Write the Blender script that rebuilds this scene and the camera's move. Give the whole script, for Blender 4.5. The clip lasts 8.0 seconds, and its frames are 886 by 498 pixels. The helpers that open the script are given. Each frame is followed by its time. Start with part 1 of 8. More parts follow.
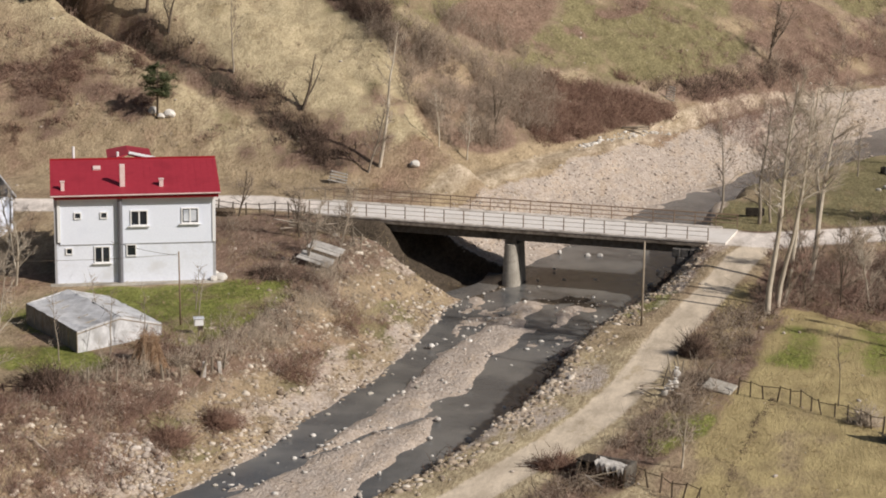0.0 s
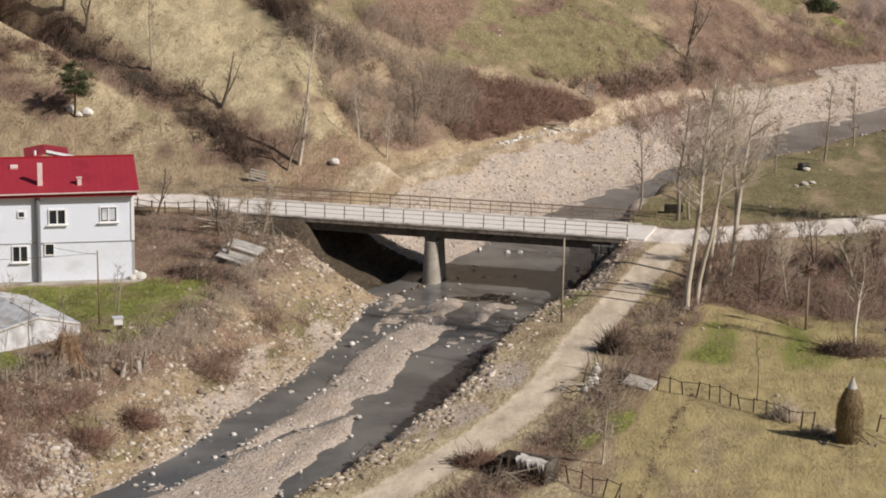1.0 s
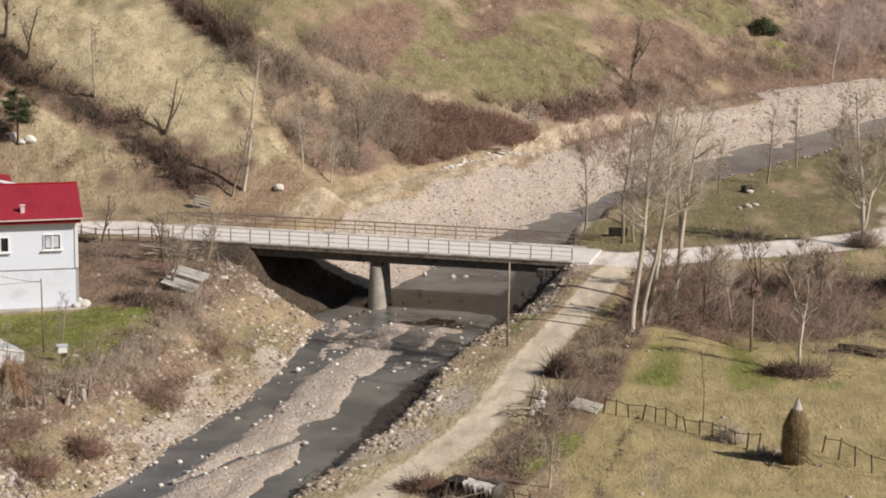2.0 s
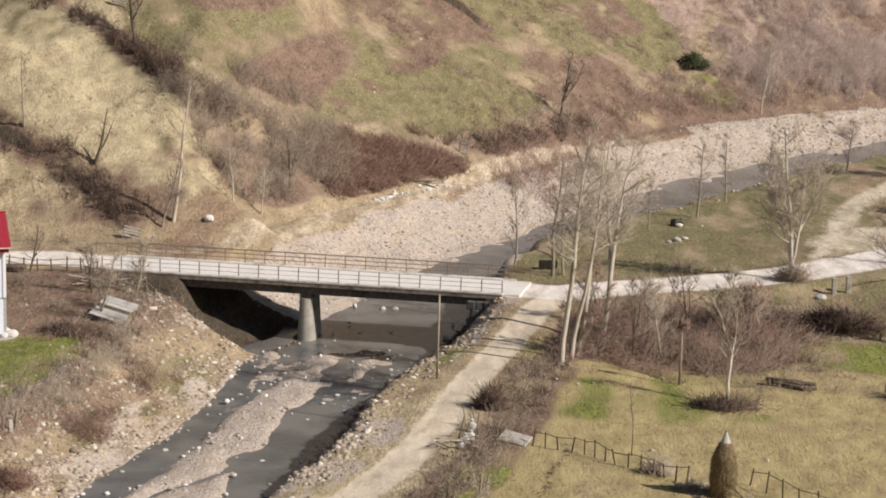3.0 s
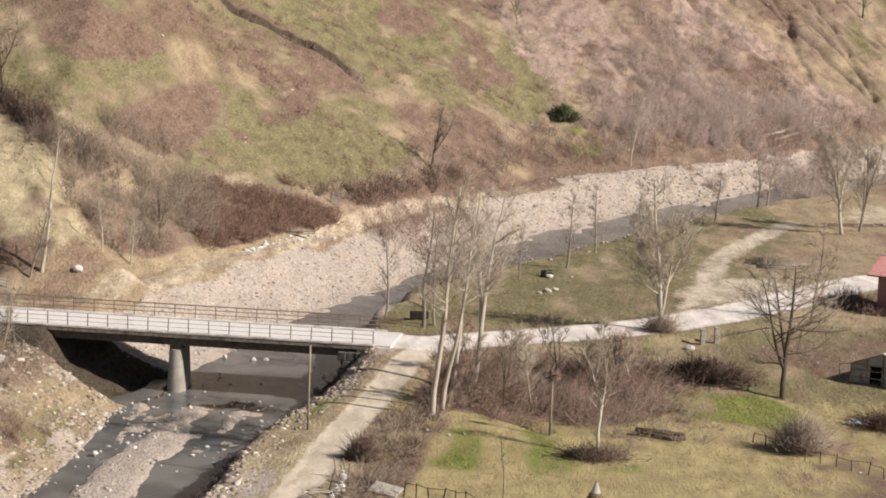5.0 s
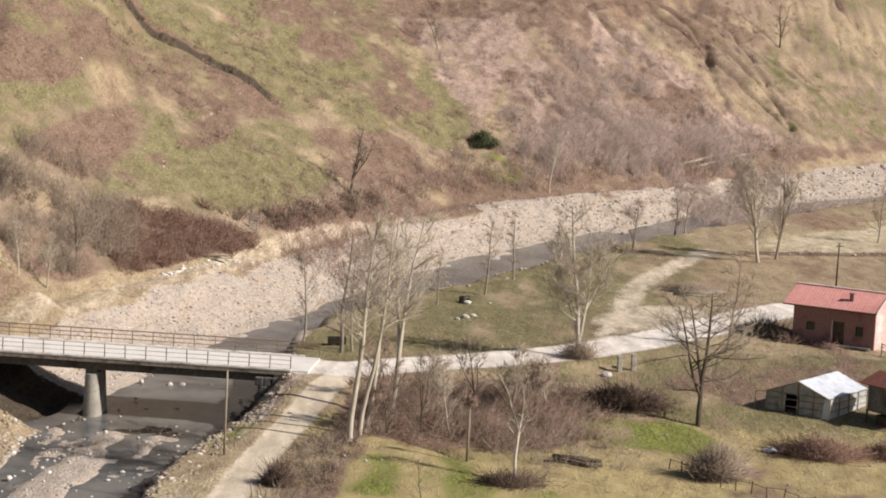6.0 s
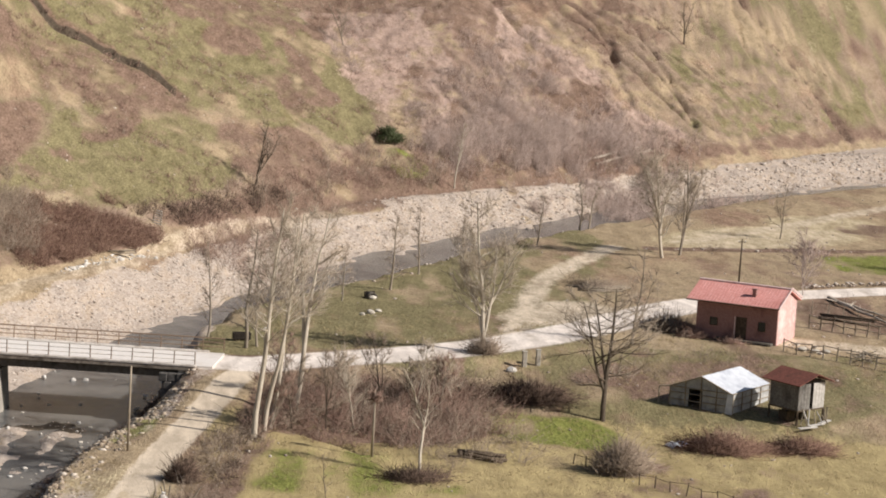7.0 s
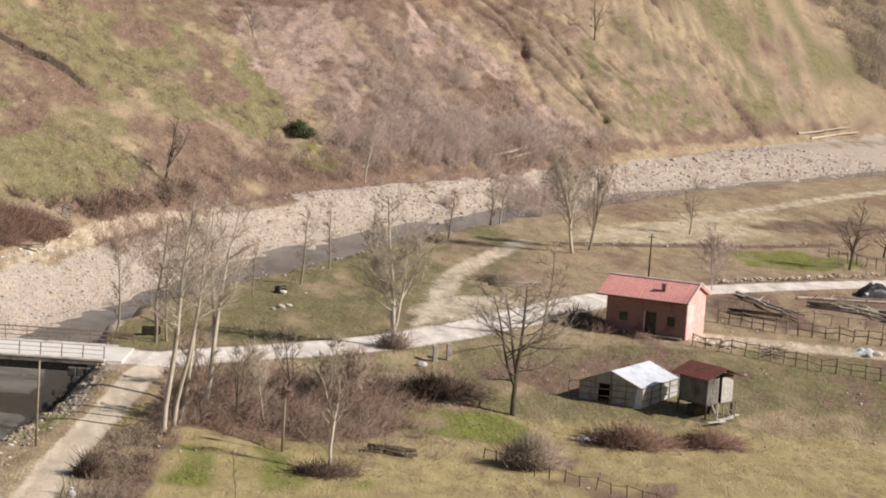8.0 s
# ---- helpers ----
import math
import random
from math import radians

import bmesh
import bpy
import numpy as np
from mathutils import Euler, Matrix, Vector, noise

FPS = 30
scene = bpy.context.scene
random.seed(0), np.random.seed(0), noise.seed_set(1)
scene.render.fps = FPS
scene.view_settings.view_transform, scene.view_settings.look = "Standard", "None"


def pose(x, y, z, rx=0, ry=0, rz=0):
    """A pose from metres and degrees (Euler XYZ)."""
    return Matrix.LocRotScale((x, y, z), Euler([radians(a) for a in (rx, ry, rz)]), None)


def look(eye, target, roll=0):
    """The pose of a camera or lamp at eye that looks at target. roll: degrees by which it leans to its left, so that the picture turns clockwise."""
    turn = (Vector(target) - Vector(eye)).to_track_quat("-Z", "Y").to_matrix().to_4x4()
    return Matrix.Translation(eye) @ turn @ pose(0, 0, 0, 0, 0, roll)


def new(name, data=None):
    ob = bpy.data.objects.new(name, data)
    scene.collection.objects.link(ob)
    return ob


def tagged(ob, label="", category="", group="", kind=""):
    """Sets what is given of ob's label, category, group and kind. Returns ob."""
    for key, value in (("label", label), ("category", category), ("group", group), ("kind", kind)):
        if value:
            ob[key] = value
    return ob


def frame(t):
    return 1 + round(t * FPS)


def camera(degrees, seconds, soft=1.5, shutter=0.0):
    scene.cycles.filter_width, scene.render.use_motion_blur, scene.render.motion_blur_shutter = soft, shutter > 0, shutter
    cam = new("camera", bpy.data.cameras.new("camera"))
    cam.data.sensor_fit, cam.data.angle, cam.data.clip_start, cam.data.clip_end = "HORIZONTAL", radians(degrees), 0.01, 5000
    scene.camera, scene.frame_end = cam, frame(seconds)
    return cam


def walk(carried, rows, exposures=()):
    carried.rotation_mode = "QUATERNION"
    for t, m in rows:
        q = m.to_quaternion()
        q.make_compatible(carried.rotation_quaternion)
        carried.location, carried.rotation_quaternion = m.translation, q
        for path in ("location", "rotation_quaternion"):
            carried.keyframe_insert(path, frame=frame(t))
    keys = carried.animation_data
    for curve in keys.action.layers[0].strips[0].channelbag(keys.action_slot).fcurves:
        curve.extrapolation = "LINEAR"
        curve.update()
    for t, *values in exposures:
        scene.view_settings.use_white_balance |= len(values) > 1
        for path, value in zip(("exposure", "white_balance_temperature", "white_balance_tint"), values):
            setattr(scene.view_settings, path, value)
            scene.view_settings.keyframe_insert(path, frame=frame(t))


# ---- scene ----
# ---------- camera: it turns where it stands, on a slope across the valley ----------
cam = camera(22.6, 8.0, soft=1.85)
EYE = (0.0, 0.0, 33.0)
ROWS = [  # seconds, yaw, pitch, roll
    (0.0, 9.311, -11.955, -0.634), (0.5, 8.442, -12.277, -0.617), (1.0, 7.199, -11.991, -0.790), (1.5, 6.218, -11.641, -0.601),
    (2.8, 4.590, -10.709, -1.120), (3.0, 3.941, -10.478, -1.269), (3.5, 2.367, -9.721, -1.477), (4.0, 1.780, -9.349, -1.595),
    (5.3, 0.269, -9.052, -2.122), (5.5, 0.031, -9.010, -2.292), (6.0, -1.504, -8.327, -2.609), (6.5, -2.990, -8.243, -2.872),
    (7.0, -3.982, -8.327, -3.056), (7.5, -5.373, -8.085, -3.552), (8.0, -6.315, -8.335, -3.504)]
walk(cam, [(t, pose(*EYE, 0, 0, yaw) @ pose(0, 0, 0, 90 + pitch) @ pose(0, 0, 0, 0, 0, -roll)) for t, yaw, pitch, roll in ROWS],
     [(0.0, -0.17), (1.5, -0.14), (3.0, 0.05), (3.5, 0.05), (5.5, 0.17), (8.0, 0.13)])

# ---------- sky and sun ----------
SUN_WAY = Vector((math.cos(radians(37)) * math.cos(radians(21)), -math.cos(radians(37)) * math.sin(radians(21)), math.sin(radians(37))))
world = bpy.data.worlds.new("sky")
scene.world = world
world.use_nodes = True
sky = world.node_tree.nodes.new("ShaderNodeTexSky")
sky.sky_type, sky.sun_disc = "NISHITA", False
sky.sun_elevation, sky.sun_rotation = radians(37), radians(111)
sky.air_density, sky.dust_density = 1.0, 2.0
world.node_tree.links.new(sky.outputs[0], world.node_tree.nodes["Background"].inputs[0])
world.node_tree.nodes["Background"].inputs[1].default_value = 0.055
sun = new("sun", bpy.data.lights.new("sun", "SUN"))
sun.data.energy, sun.data.angle, sun.data.color = 5.0, radians(0.6), (1.0, 0.925, 0.85)
sun.matrix_world = look(SUN_WAY * 300, (0, 0, 0))
# ---------- the lie of the land ----------
def lattice(ix, iy, seed):
    h = (ix.astype(np.int64) * 374761393 + iy.astype(np.int64) * 668265263 + seed * 974711) & 0x7FFFFFFF
    h = ((h ^ (h >> 13)) * 1274126177) & 0x7FFFFFFF
    return ((h ^ (h >> 16)) & 0xFFFF) / 65535.0


def vnoise(x, y, seed=0):
    """Smooth value noise, 0 to 1, cell size 1."""
    x, y = np.asarray(x, float), np.asarray(y, float)
    ix, iy = np.floor(x), np.floor(y)
    fx, fy = x - ix, y - iy
    fx, fy = fx * fx * (3 - 2 * fx), fy * fy * (3 - 2 * fy)
    a, b = lattice(ix, iy, seed), lattice(ix + 1, iy, seed)
    c, d = lattice(ix, iy + 1, seed), lattice(ix + 1, iy + 1, seed)
    return (a + (b - a) * fx) * (1 - fy) + (c + (d - c) * fx) * fy


def fbm(x, y, seed=0, octaves=4):
    total, amp, norm = 0.0, 1.0, 0.0
    for k in range(octaves):
        total = total + amp * vnoise(np.asarray(x) * 2 ** k, np.asarray(y) * 2 ** k, seed + 17 * k)
        norm += amp
        amp *= 0.5
    return total / norm


def sstep(a, b, v):
    t = np.clip((np.asarray(v, float) - a) / (b - a), 0, 1)
    return t * t * (3 - 2 * t)


def along(pts, x, y):
    """Distance to a polyline of rows (x, y, *values): signed distance (left of its way is plus) and the values there."""
    x, y = np.asarray(x, float), np.asarray(y, float)
    best = np.full(x.shape, 1e9)
    side = np.ones(x.shape)
    vals = [np.zeros(x.shape) for _ in pts[0][2:]]
    for p, q in zip(pts[:-1], pts[1:]):
        dx, dy = q[0] - p[0], q[1] - p[1]
        ll = dx * dx + dy * dy
        u = np.clip(((x - p[0]) * dx + (y - p[1]) * dy) / ll, 0, 1)
        d = np.hypot(x - p[0] - u * dx, y - p[1] - u * dy)
        near = d < best
        best = np.where(near, d, best)
        side = np.where(near, np.sign(dx * (y - p[1]) - dy * (x - p[0]) + 1e-9), side)
        for k in range(len(vals)):
            vals[k] = np.where(near, p[2 + k] + u * (q[2 + k] - p[2 + k]), vals[k])
    return best * side, vals


def bend(pts, n=6):
    """A Catmull-Rom curve through the rows."""
    out = []
    for i in range(len(pts) - 1):
        p0, p1, p2, p3 = (np.array(pts[max(0, min(len(pts) - 1, i + k))], float) for k in (-1, 0, 1, 2))
        for k in range(n):
            u = k / n
            out.append(tuple(0.5 * (2 * p1 + (p2 - p0) * u + (2 * p0 - 5 * p1 + 4 * p2 - p3) * u * u + (3 * p1 - p0 - 3 * p2 + p3) * u ** 3)))
    out.append(tuple(pts[-1]))
    return out


# river: centre x, y, half width, width of the bank on its left and on its right (looking upstream)
RIVER = bend([(-42, 60, 7, 9, 4), (-26.3, 104, 6.0, 9, 3.0), (-22.5, 118.5, 5.9, 9, 3.0), (-19.8, 135, 5.3, 8, 3.0), (-18.0, 148, 6.4, 7, 3.6), (-15.9, 155.5, 5.3, 11, 4.6),
              (-14.8, 164, 5.4, 10, 2.8), (-10.8, 182, 4.3, 9, 3), (-5.6, 192, 5.0, 9, 3), (2.0, 207, 6.2, 9, 3), (15, 233, 7.0, 9, 4),
              (38, 266, 5.8, 8.6, 6), (54, 287, 4.0, 10.2, 9), (77, 309, 2.8, 12, 10.5), (109, 338, 2.6, 12.8, 10.8), (180, 400, 6, 11, 8), (320, 520, 6, 11, 8)])
BAR = bend([(-29.7, 96, 4.3), (-26.4, 105, 3.5), (-23.8, 114, 2.75), (-22.4, 124, 2.2), (-21.0, 134, 2.05), (-19.4, 144, 1.8), (-18.9, 149.5, 1.3), (-19.2, 152.5, 0.6)])
ROAD = bend([(-140, 160), (-90, 154), (-58, 157), (-43, 162), (-36.7, 161.3), (-5.3, 156.7), (0.9, 158.3), (14.1, 166.0), (24.3, 176.2), (35.8, 190.5), (48.7, 198.5), (67.1, 206.4), (110, 222), (200, 262)])
RILL = bend([(-30.5, 104), (-27.6, 110), (-25.3, 115.4), (-23.5, 119.1), (-21.4, 122.3), (-20.3, 125.4)])
TRACK = bend([(-21, 80), (-15.1, 97.3), (-9.8, 114.3), (-7.0, 134.5), (-3.9, 150.5), (-1.5, 157)])
HAULAGE = bend([(-37, 165.5), (-31, 169.0), (-26.5, 176), (-22.6, 187.5), (-16.7, 199.7), (-11.2, 213.6), (-6.2, 224.5), (4, 243)])
PATH = bend([(17.5, 170), (19.5, 180), (22, 194.5), (24.8, 205), (29.4, 216.4), (33.5, 226)])
FIELD_WAY = bend([(42, 232), (54, 245), (74, 270), (92, 289), (130, 325)])
DITCHES = [[(-36, 229), (-30.7, 241), (-27.2, 246.5), (-23, 249.8), (-18.5, 251.3), (-14, 251.5)], [(72, 412), (84.1, 372.3), (90.5, 350)]]
RIFTS = [[(28, 329), (34.7, 321.6), (38.8, 318.0)], [(46, 342), (47.6, 334), (48.4, 318.5)], [(52, 352), (54.9, 342.6), (57.2, 332.4), (59.5, 323.9)]]
RAVINE = [(-92, 214), (-64.4, 190), (-58.3, 187.0), (-48.3, 180.8), (-40.2, 176.1), (-37.5, 173.5)]
LAWN_EDGE = [(-46, 109.6), (-41.5, 112.2), (-38.2, 115.6), (-36.2, 119.0), (-34.8, 123.2), (-33.4, 128.0), (-32.0, 133.5), (-31.8, 138), (-33.2, 142.5)]
CREASE = [(-52, 200.5), (-48.1, 197.8), (-42.8, 194.6), (-37.5, 190.7), (-35.2, 189.6), (-32.2, 190.8)]
LEDGE = [(-37.0, 191.6), (-31.4, 195.4), (-26.4, 202.2), (-21.3, 208.2), (-17, 212.6), (-13.0, 215.6)]
FOOT_X = [-400, -120, -60, -36, -31, -27, -21, -8, 7.5, 22, 38, 62, 90, 120, 200, 500]
FOOT_Y = [240, 182, 172, 171, 174, 181, 193, 219, 254, 270, 287, 314, 348, 381, 450, 720]


def water_level(x, y):
    return -3.2 + 0.010 * (np.asarray(y, float) - 150)


def ground(x, y):
    x, y = np.asarray(x, float), np.asarray(y, float)
    d, (hw, bl, br) = along(RIVER, x, y)
    flat = 0.9 * sstep(143, 155, y) + 0.25 * (fbm(x / 9, y / 9, 3) - 0.5) + 0.16 * (fbm(x / 1.6, y / 1.6, 4, 3) - 0.5)
    flat = flat - 0.5 * sstep(0, 6, x) * sstep(172, 156, y) * sstep(120, 150, y)
    # hills
    yf = np.interp(x, FOOT_X, FOOT_Y)
    rise = np.interp(x, FOOT_X, np.gradient(FOOT_Y, FOOT_X))
    far = (y - yf) / np.sqrt(1 + np.clip(rise, -2.2, 2.2) ** 2)
    k = 0.62 + 0.10 * (fbm(x / 34, y / 34, 5) - 0.5)
    far_hill = k * np.maximum(far, 0) + 1.5 * (fbm(x / 13, y / 13, 9, 4) - 0.45) * sstep(1, 14, far)
    # gullies run down the far slope
    u, v = 0.66 * x + 0.75 * y, 0.75 * x - 0.66 * y
    ridge = vnoise(u / 6.5 + 1.2 * fbm(x / 12, y / 12, 21, 2), v / 30, 22)
    cut = (1 - np.abs(2 * ridge - 1)) ** 5 + 0.5 * (1 - np.abs(2 * vnoise(u / 2.6 + 1.5 * fbm(x / 7, y / 7, 27, 2), v / 16, 24) - 1)) ** 4
    far_hill = far_hill - 1.9 * cut * sstep(3, 10, far) * sstep(14, 40, x) * sstep(78, 64, x - 0.35 * (y - 345))
    far_hill = far_hill + (0.8 * (fbm(x / 4.2, y / 4.2, 25, 4) - 0.5) + 0.55 * (fbm(x / 1.5, y / 1.5, 26, 2) - 0.5)) * sstep(1, 6, far)
    for line in DITCHES:
        g, _ = along(line, x, y)
        far_hill = far_hill - 1.3 * np.exp(-(g / 1.0) ** 2) * sstep(1, 4, far)
    for line in RIFTS:
        g, _ = along(line, x, y)
        far_hill = far_hill - (0.3 + 1.5 * vnoise(x / 2.5, y / 2.5, 28)) * np.exp(-((g + 2.0 * (fbm(x / 3, y / 3, 30, 3) - 0.5)) / (0.4 + 0.6 * vnoise(x / 3, y / 3, 29))) ** 2)
    south = 0.66 * (y - 171.5 - 0.05 * (x + 40))
    east = 1.05 * (-26.8 - 0.75 * (y - 178) - x)
    soft = 1.6
    both = -soft * np.log(np.exp(-np.clip(south, -60, 60) / soft) + np.exp(-np.clip(east, -60, 60) / soft))
    spur = np.maximum(both, 0) + 0.9 * (fbm(x / 8, y / 8, 14, 3) - 0.5) * sstep(1, 6, both)
    ravine, _ = along(RAVINE, x, y)
    ravine = ravine + 0.7 * (fbm(x / 3, y / 3, 16, 2) - 0.5)
    spur = spur - (2.7 + 1.7 * vnoise(x / 5, y / 5, 18)) * np.exp(-(ravine / np.where(ravine > 0, 0.7, 1.5)) ** 2) * sstep(1, 4, both)
    hill = np.maximum(far_hill * sstep(-80, -50, x), spur)
    hill = 95 * np.tanh(hill / 95)
    z = flat + np.maximum(hill, 0)
    trench, _ = along([(-1.2, 142.9), (1.3, 141.2), (2.9, 139.7), (5.4, 136.9)], x, y)
    z = z - 1.0 * np.exp(-((x + 42.0) / 3.0) ** 4 - ((y - 110.9 - 0.28 * (x + 42)) / 1.3) ** 4)      # the pit below the lawn
    z = z - 0.7 * np.exp(-(trench / 0.5) ** 2)
    # the river's channel
    wl = water_level(x, y)
    wob = 1.1 * (fbm(x / 3.1, y / 3.1, 31, 3) - 0.5)
    wob = wob + 2.4 * (fbm(x / 5, y / 5, 33, 3) - 0.5) * sstep(162, 172, y)
    out = np.abs(d) - hw - wob
    bank = np.where(d > 0, bl, br)
    up = sstep(0, 1, np.clip(out / bank, 0, 1)) * 0.55 + 0.45 * np.clip(out / bank, 0, 1)
    bed = wl - 0.35 * np.clip(-out / 1.5, 0, 1)
    b, (bw,) = along(BAR, x, y)
    bar = sstep(0.5, -0.9, np.abs(b) - bw + 2.5 * (fbm(x / 1.6, y / 3.6, 41, 4) - 0.5))
    rill, _ = along(RILL, x, y)
    bar = bar * (1 - 0.68 * np.exp(-((rill + 0.5 * (vnoise(x / 1.5, y / 1.5, 45) - 0.5)) / 0.28) ** 2)) * (1 - 0.35 * sstep(0.58, 0.68, fbm(x / 2.2, y / 5, 46, 3)) * sstep(0.2, -0.8, b))
    isle = sstep(0.5, -0.5, np.hypot((x + 15.5 - 0.16 * (y - 150)) / 0.75, (y - 150) / 4.0) - 1 + 1.6 * (fbm(x / 1.1, y / 1.6, 43, 3) - 0.5))
    shoal = np.maximum(sstep(0.62, 0.8, fbm(x / 4, y / 4, 47, 3)) * sstep(105, 160, y), 0.75 * sstep(0.52, 0.66, fbm(x / 1.6, y / 4, 48, 4)) * sstep(132, 140, y) * sstep(156, 152, y))
    bed = bed + np.maximum(np.maximum(bar, isle), 0.8 * shoal) * (0.40 + 0.30 * fbm(x / 1.1, y / 1.6, 51, 4)) * np.clip(-out / 1.0, 0, 1)
    z = np.where(out < 0, bed, wl + (z - wl) * up)
    rough = sstep(-0.3, 1.0, out) * sstep(bank + 2, bank * 0.6, out)
    z = z + rough * 0.5 * (fbm(x / 1.1, y / 1.1, 61, 3) - 0.5)
    # the bank is washed out under the bridge's first span; zones() paints its shade
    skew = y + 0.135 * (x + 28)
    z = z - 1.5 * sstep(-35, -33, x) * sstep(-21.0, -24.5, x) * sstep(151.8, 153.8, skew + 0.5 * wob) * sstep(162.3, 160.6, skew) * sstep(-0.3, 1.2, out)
    # roads lie level across
    for line, wide, lift in ((ROAD, 2.7, 1.1), (TRACK, 1.5, 0.15)):
        r, _ = along(line, x, y)
        on = sstep(wide + 2.0, wide, np.abs(r)) * sstep(0.75, 1.0, up) * sstep(0, 1, out)
        level = lift if lift > 0.5 else 0.15 + 0.95 * sstep(141, 155, y)
        z = z + on * (level - z)
    return z


def gz(x, y):
    return float(ground(np.array([float(x)]), np.array([float(y)]))[0])
# ---------- materials ----------
def nodes_of(name, rough=0.8, metal=0.0):
    m = bpy.data.materials.new(name)
    m.use_nodes = True
    b = m.node_tree.nodes["Principled BSDF"]
    b.inputs["Roughness"].default_value, b.inputs["Metallic"].default_value = rough, metal
    b.inputs["Specular IOR Level"].default_value = 0.25
    return m, m.node_tree.nodes, m.node_tree.links, b


def tex(n, l, kind, vec, **values):
    t = n.new("ShaderNodeTex" + kind)
    l.new(vec, t.inputs["Vector"])
    for key, v in values.items():
        t.inputs[key].default_value = v
    return t


def ramp(n, l, value, lo, hi):
    r = n.new("ShaderNodeMapRange")
    r.interpolation_type = "SMOOTHSTEP"
    l.new(value, r.inputs["Value"])
    r.inputs["From Min"].default_value, r.inputs["From Max"].default_value = lo, hi
    return r.outputs["Result"]


def mixed(n, l, fac, a, b, mode="MIX"):
    m = n.new("ShaderNodeMix")
    m.data_type, m.blend_type = "RGBA", mode
    for sock, v in ((m.inputs[0], fac), (m.inputs[6], a), (m.inputs[7], b)):
        if isinstance(v, (int, float)):
            sock.default_value = v
        elif isinstance(v, tuple):
            sock.default_value = (*v, 1)
        else:
            l.new(v, sock)
    return m.outputs[2]


def sums(n, l, op, a, b):
    m = n.new("ShaderNodeMath")
    m.operation = op
    for sock, v in ((m.inputs[0], a), (m.inputs[1], b)):
        if isinstance(v, (int, float)):
            sock.default_value = v
        else:
            l.new(v, sock)
    return m.outputs[0]


def surface(name, base, other, stain=None, fine=6.0, broad=0.6, rough=0.8, metal=0.0, bump=0.02, vary=0.25, stretch=(1, 1, 1)):
    """Two colours in a fine grain, a third in broad stains, each object a little lighter or darker."""
    m, n, l, b = nodes_of(name, rough, metal)
    co = n.new("ShaderNodeTexCoord")
    mp = n.new("ShaderNodeMapping")
    mp.inputs["Scale"].default_value = stretch
    l.new(co.outputs["Object"], mp.inputs["Vector"])
    v = mp.outputs[0]
    g = tex(n, l, "Noise", v, Scale=fine, Detail=5, Roughness=0.65)
    s = tex(n, l, "Noise", v, Scale=broad, Detail=4, Roughness=0.6)
    c = mixed(n, l, ramp(n, l, g.outputs["Fac"], 0.3, 0.7), base, other)
    if stain:
        c = mixed(n, l, ramp(n, l, s.outputs["Fac"], 0.5, 0.72), c, stain)
    info = n.new("ShaderNodeObjectInfo")
    hsv = n.new("ShaderNodeHueSaturation")
    l.new(c, hsv.inputs["Color"])
    l.new(sums(n, l, "MULTIPLY_ADD", info.outputs["Random"], vary), hsv.inputs["Value"])
    hsv.inputs["Value"].links[0].from_node.inputs[2].default_value = 1 - vary / 2
    l.new(hsv.outputs[0], b.inputs["Base Color"])
    bp = n.new("ShaderNodeBump")
    bp.inputs["Distance"].default_value, bp.inputs["Strength"].default_value = bump, 0.7
    l.new(g.outputs["Fac"], bp.inputs["Height"])
    l.new(bp.outputs[0], b.inputs["Normal"])
    return m


def isles(name, colours, rough=0.9, fine=3.0):
    """For joined stuff: every island takes its own shade between the colours."""
    m, n, l, b = nodes_of(name, rough)
    geo = n.new("ShaderNodeNewGeometry")
    r = n.new("ShaderNodeValToRGB")
    l.new(geo.outputs["Random Per Island"], r.inputs[0])
    r.color_ramp.elements[0].color, r.color_ramp.elements[-1].color = (*colours[0], 1), (*colours[-1], 1)
    for k, c in enumerate(colours[1:-1], 1):
        r.color_ramp.elements.new(k / (len(colours) - 1)).color = (*c, 1)
    g = tex(n, l, "Noise", geo.outputs["Position"], Scale=fine, Detail=4)
    l.new(mixed(n, l, ramp(n, l, g.outputs["Fac"], 0.35, 0.7), r.outputs[0], mixed(n, l, 1.0, r.outputs[0], (0.72, 0.70, 0.68), "MULTIPLY")), b.inputs["Base Color"])
    return m


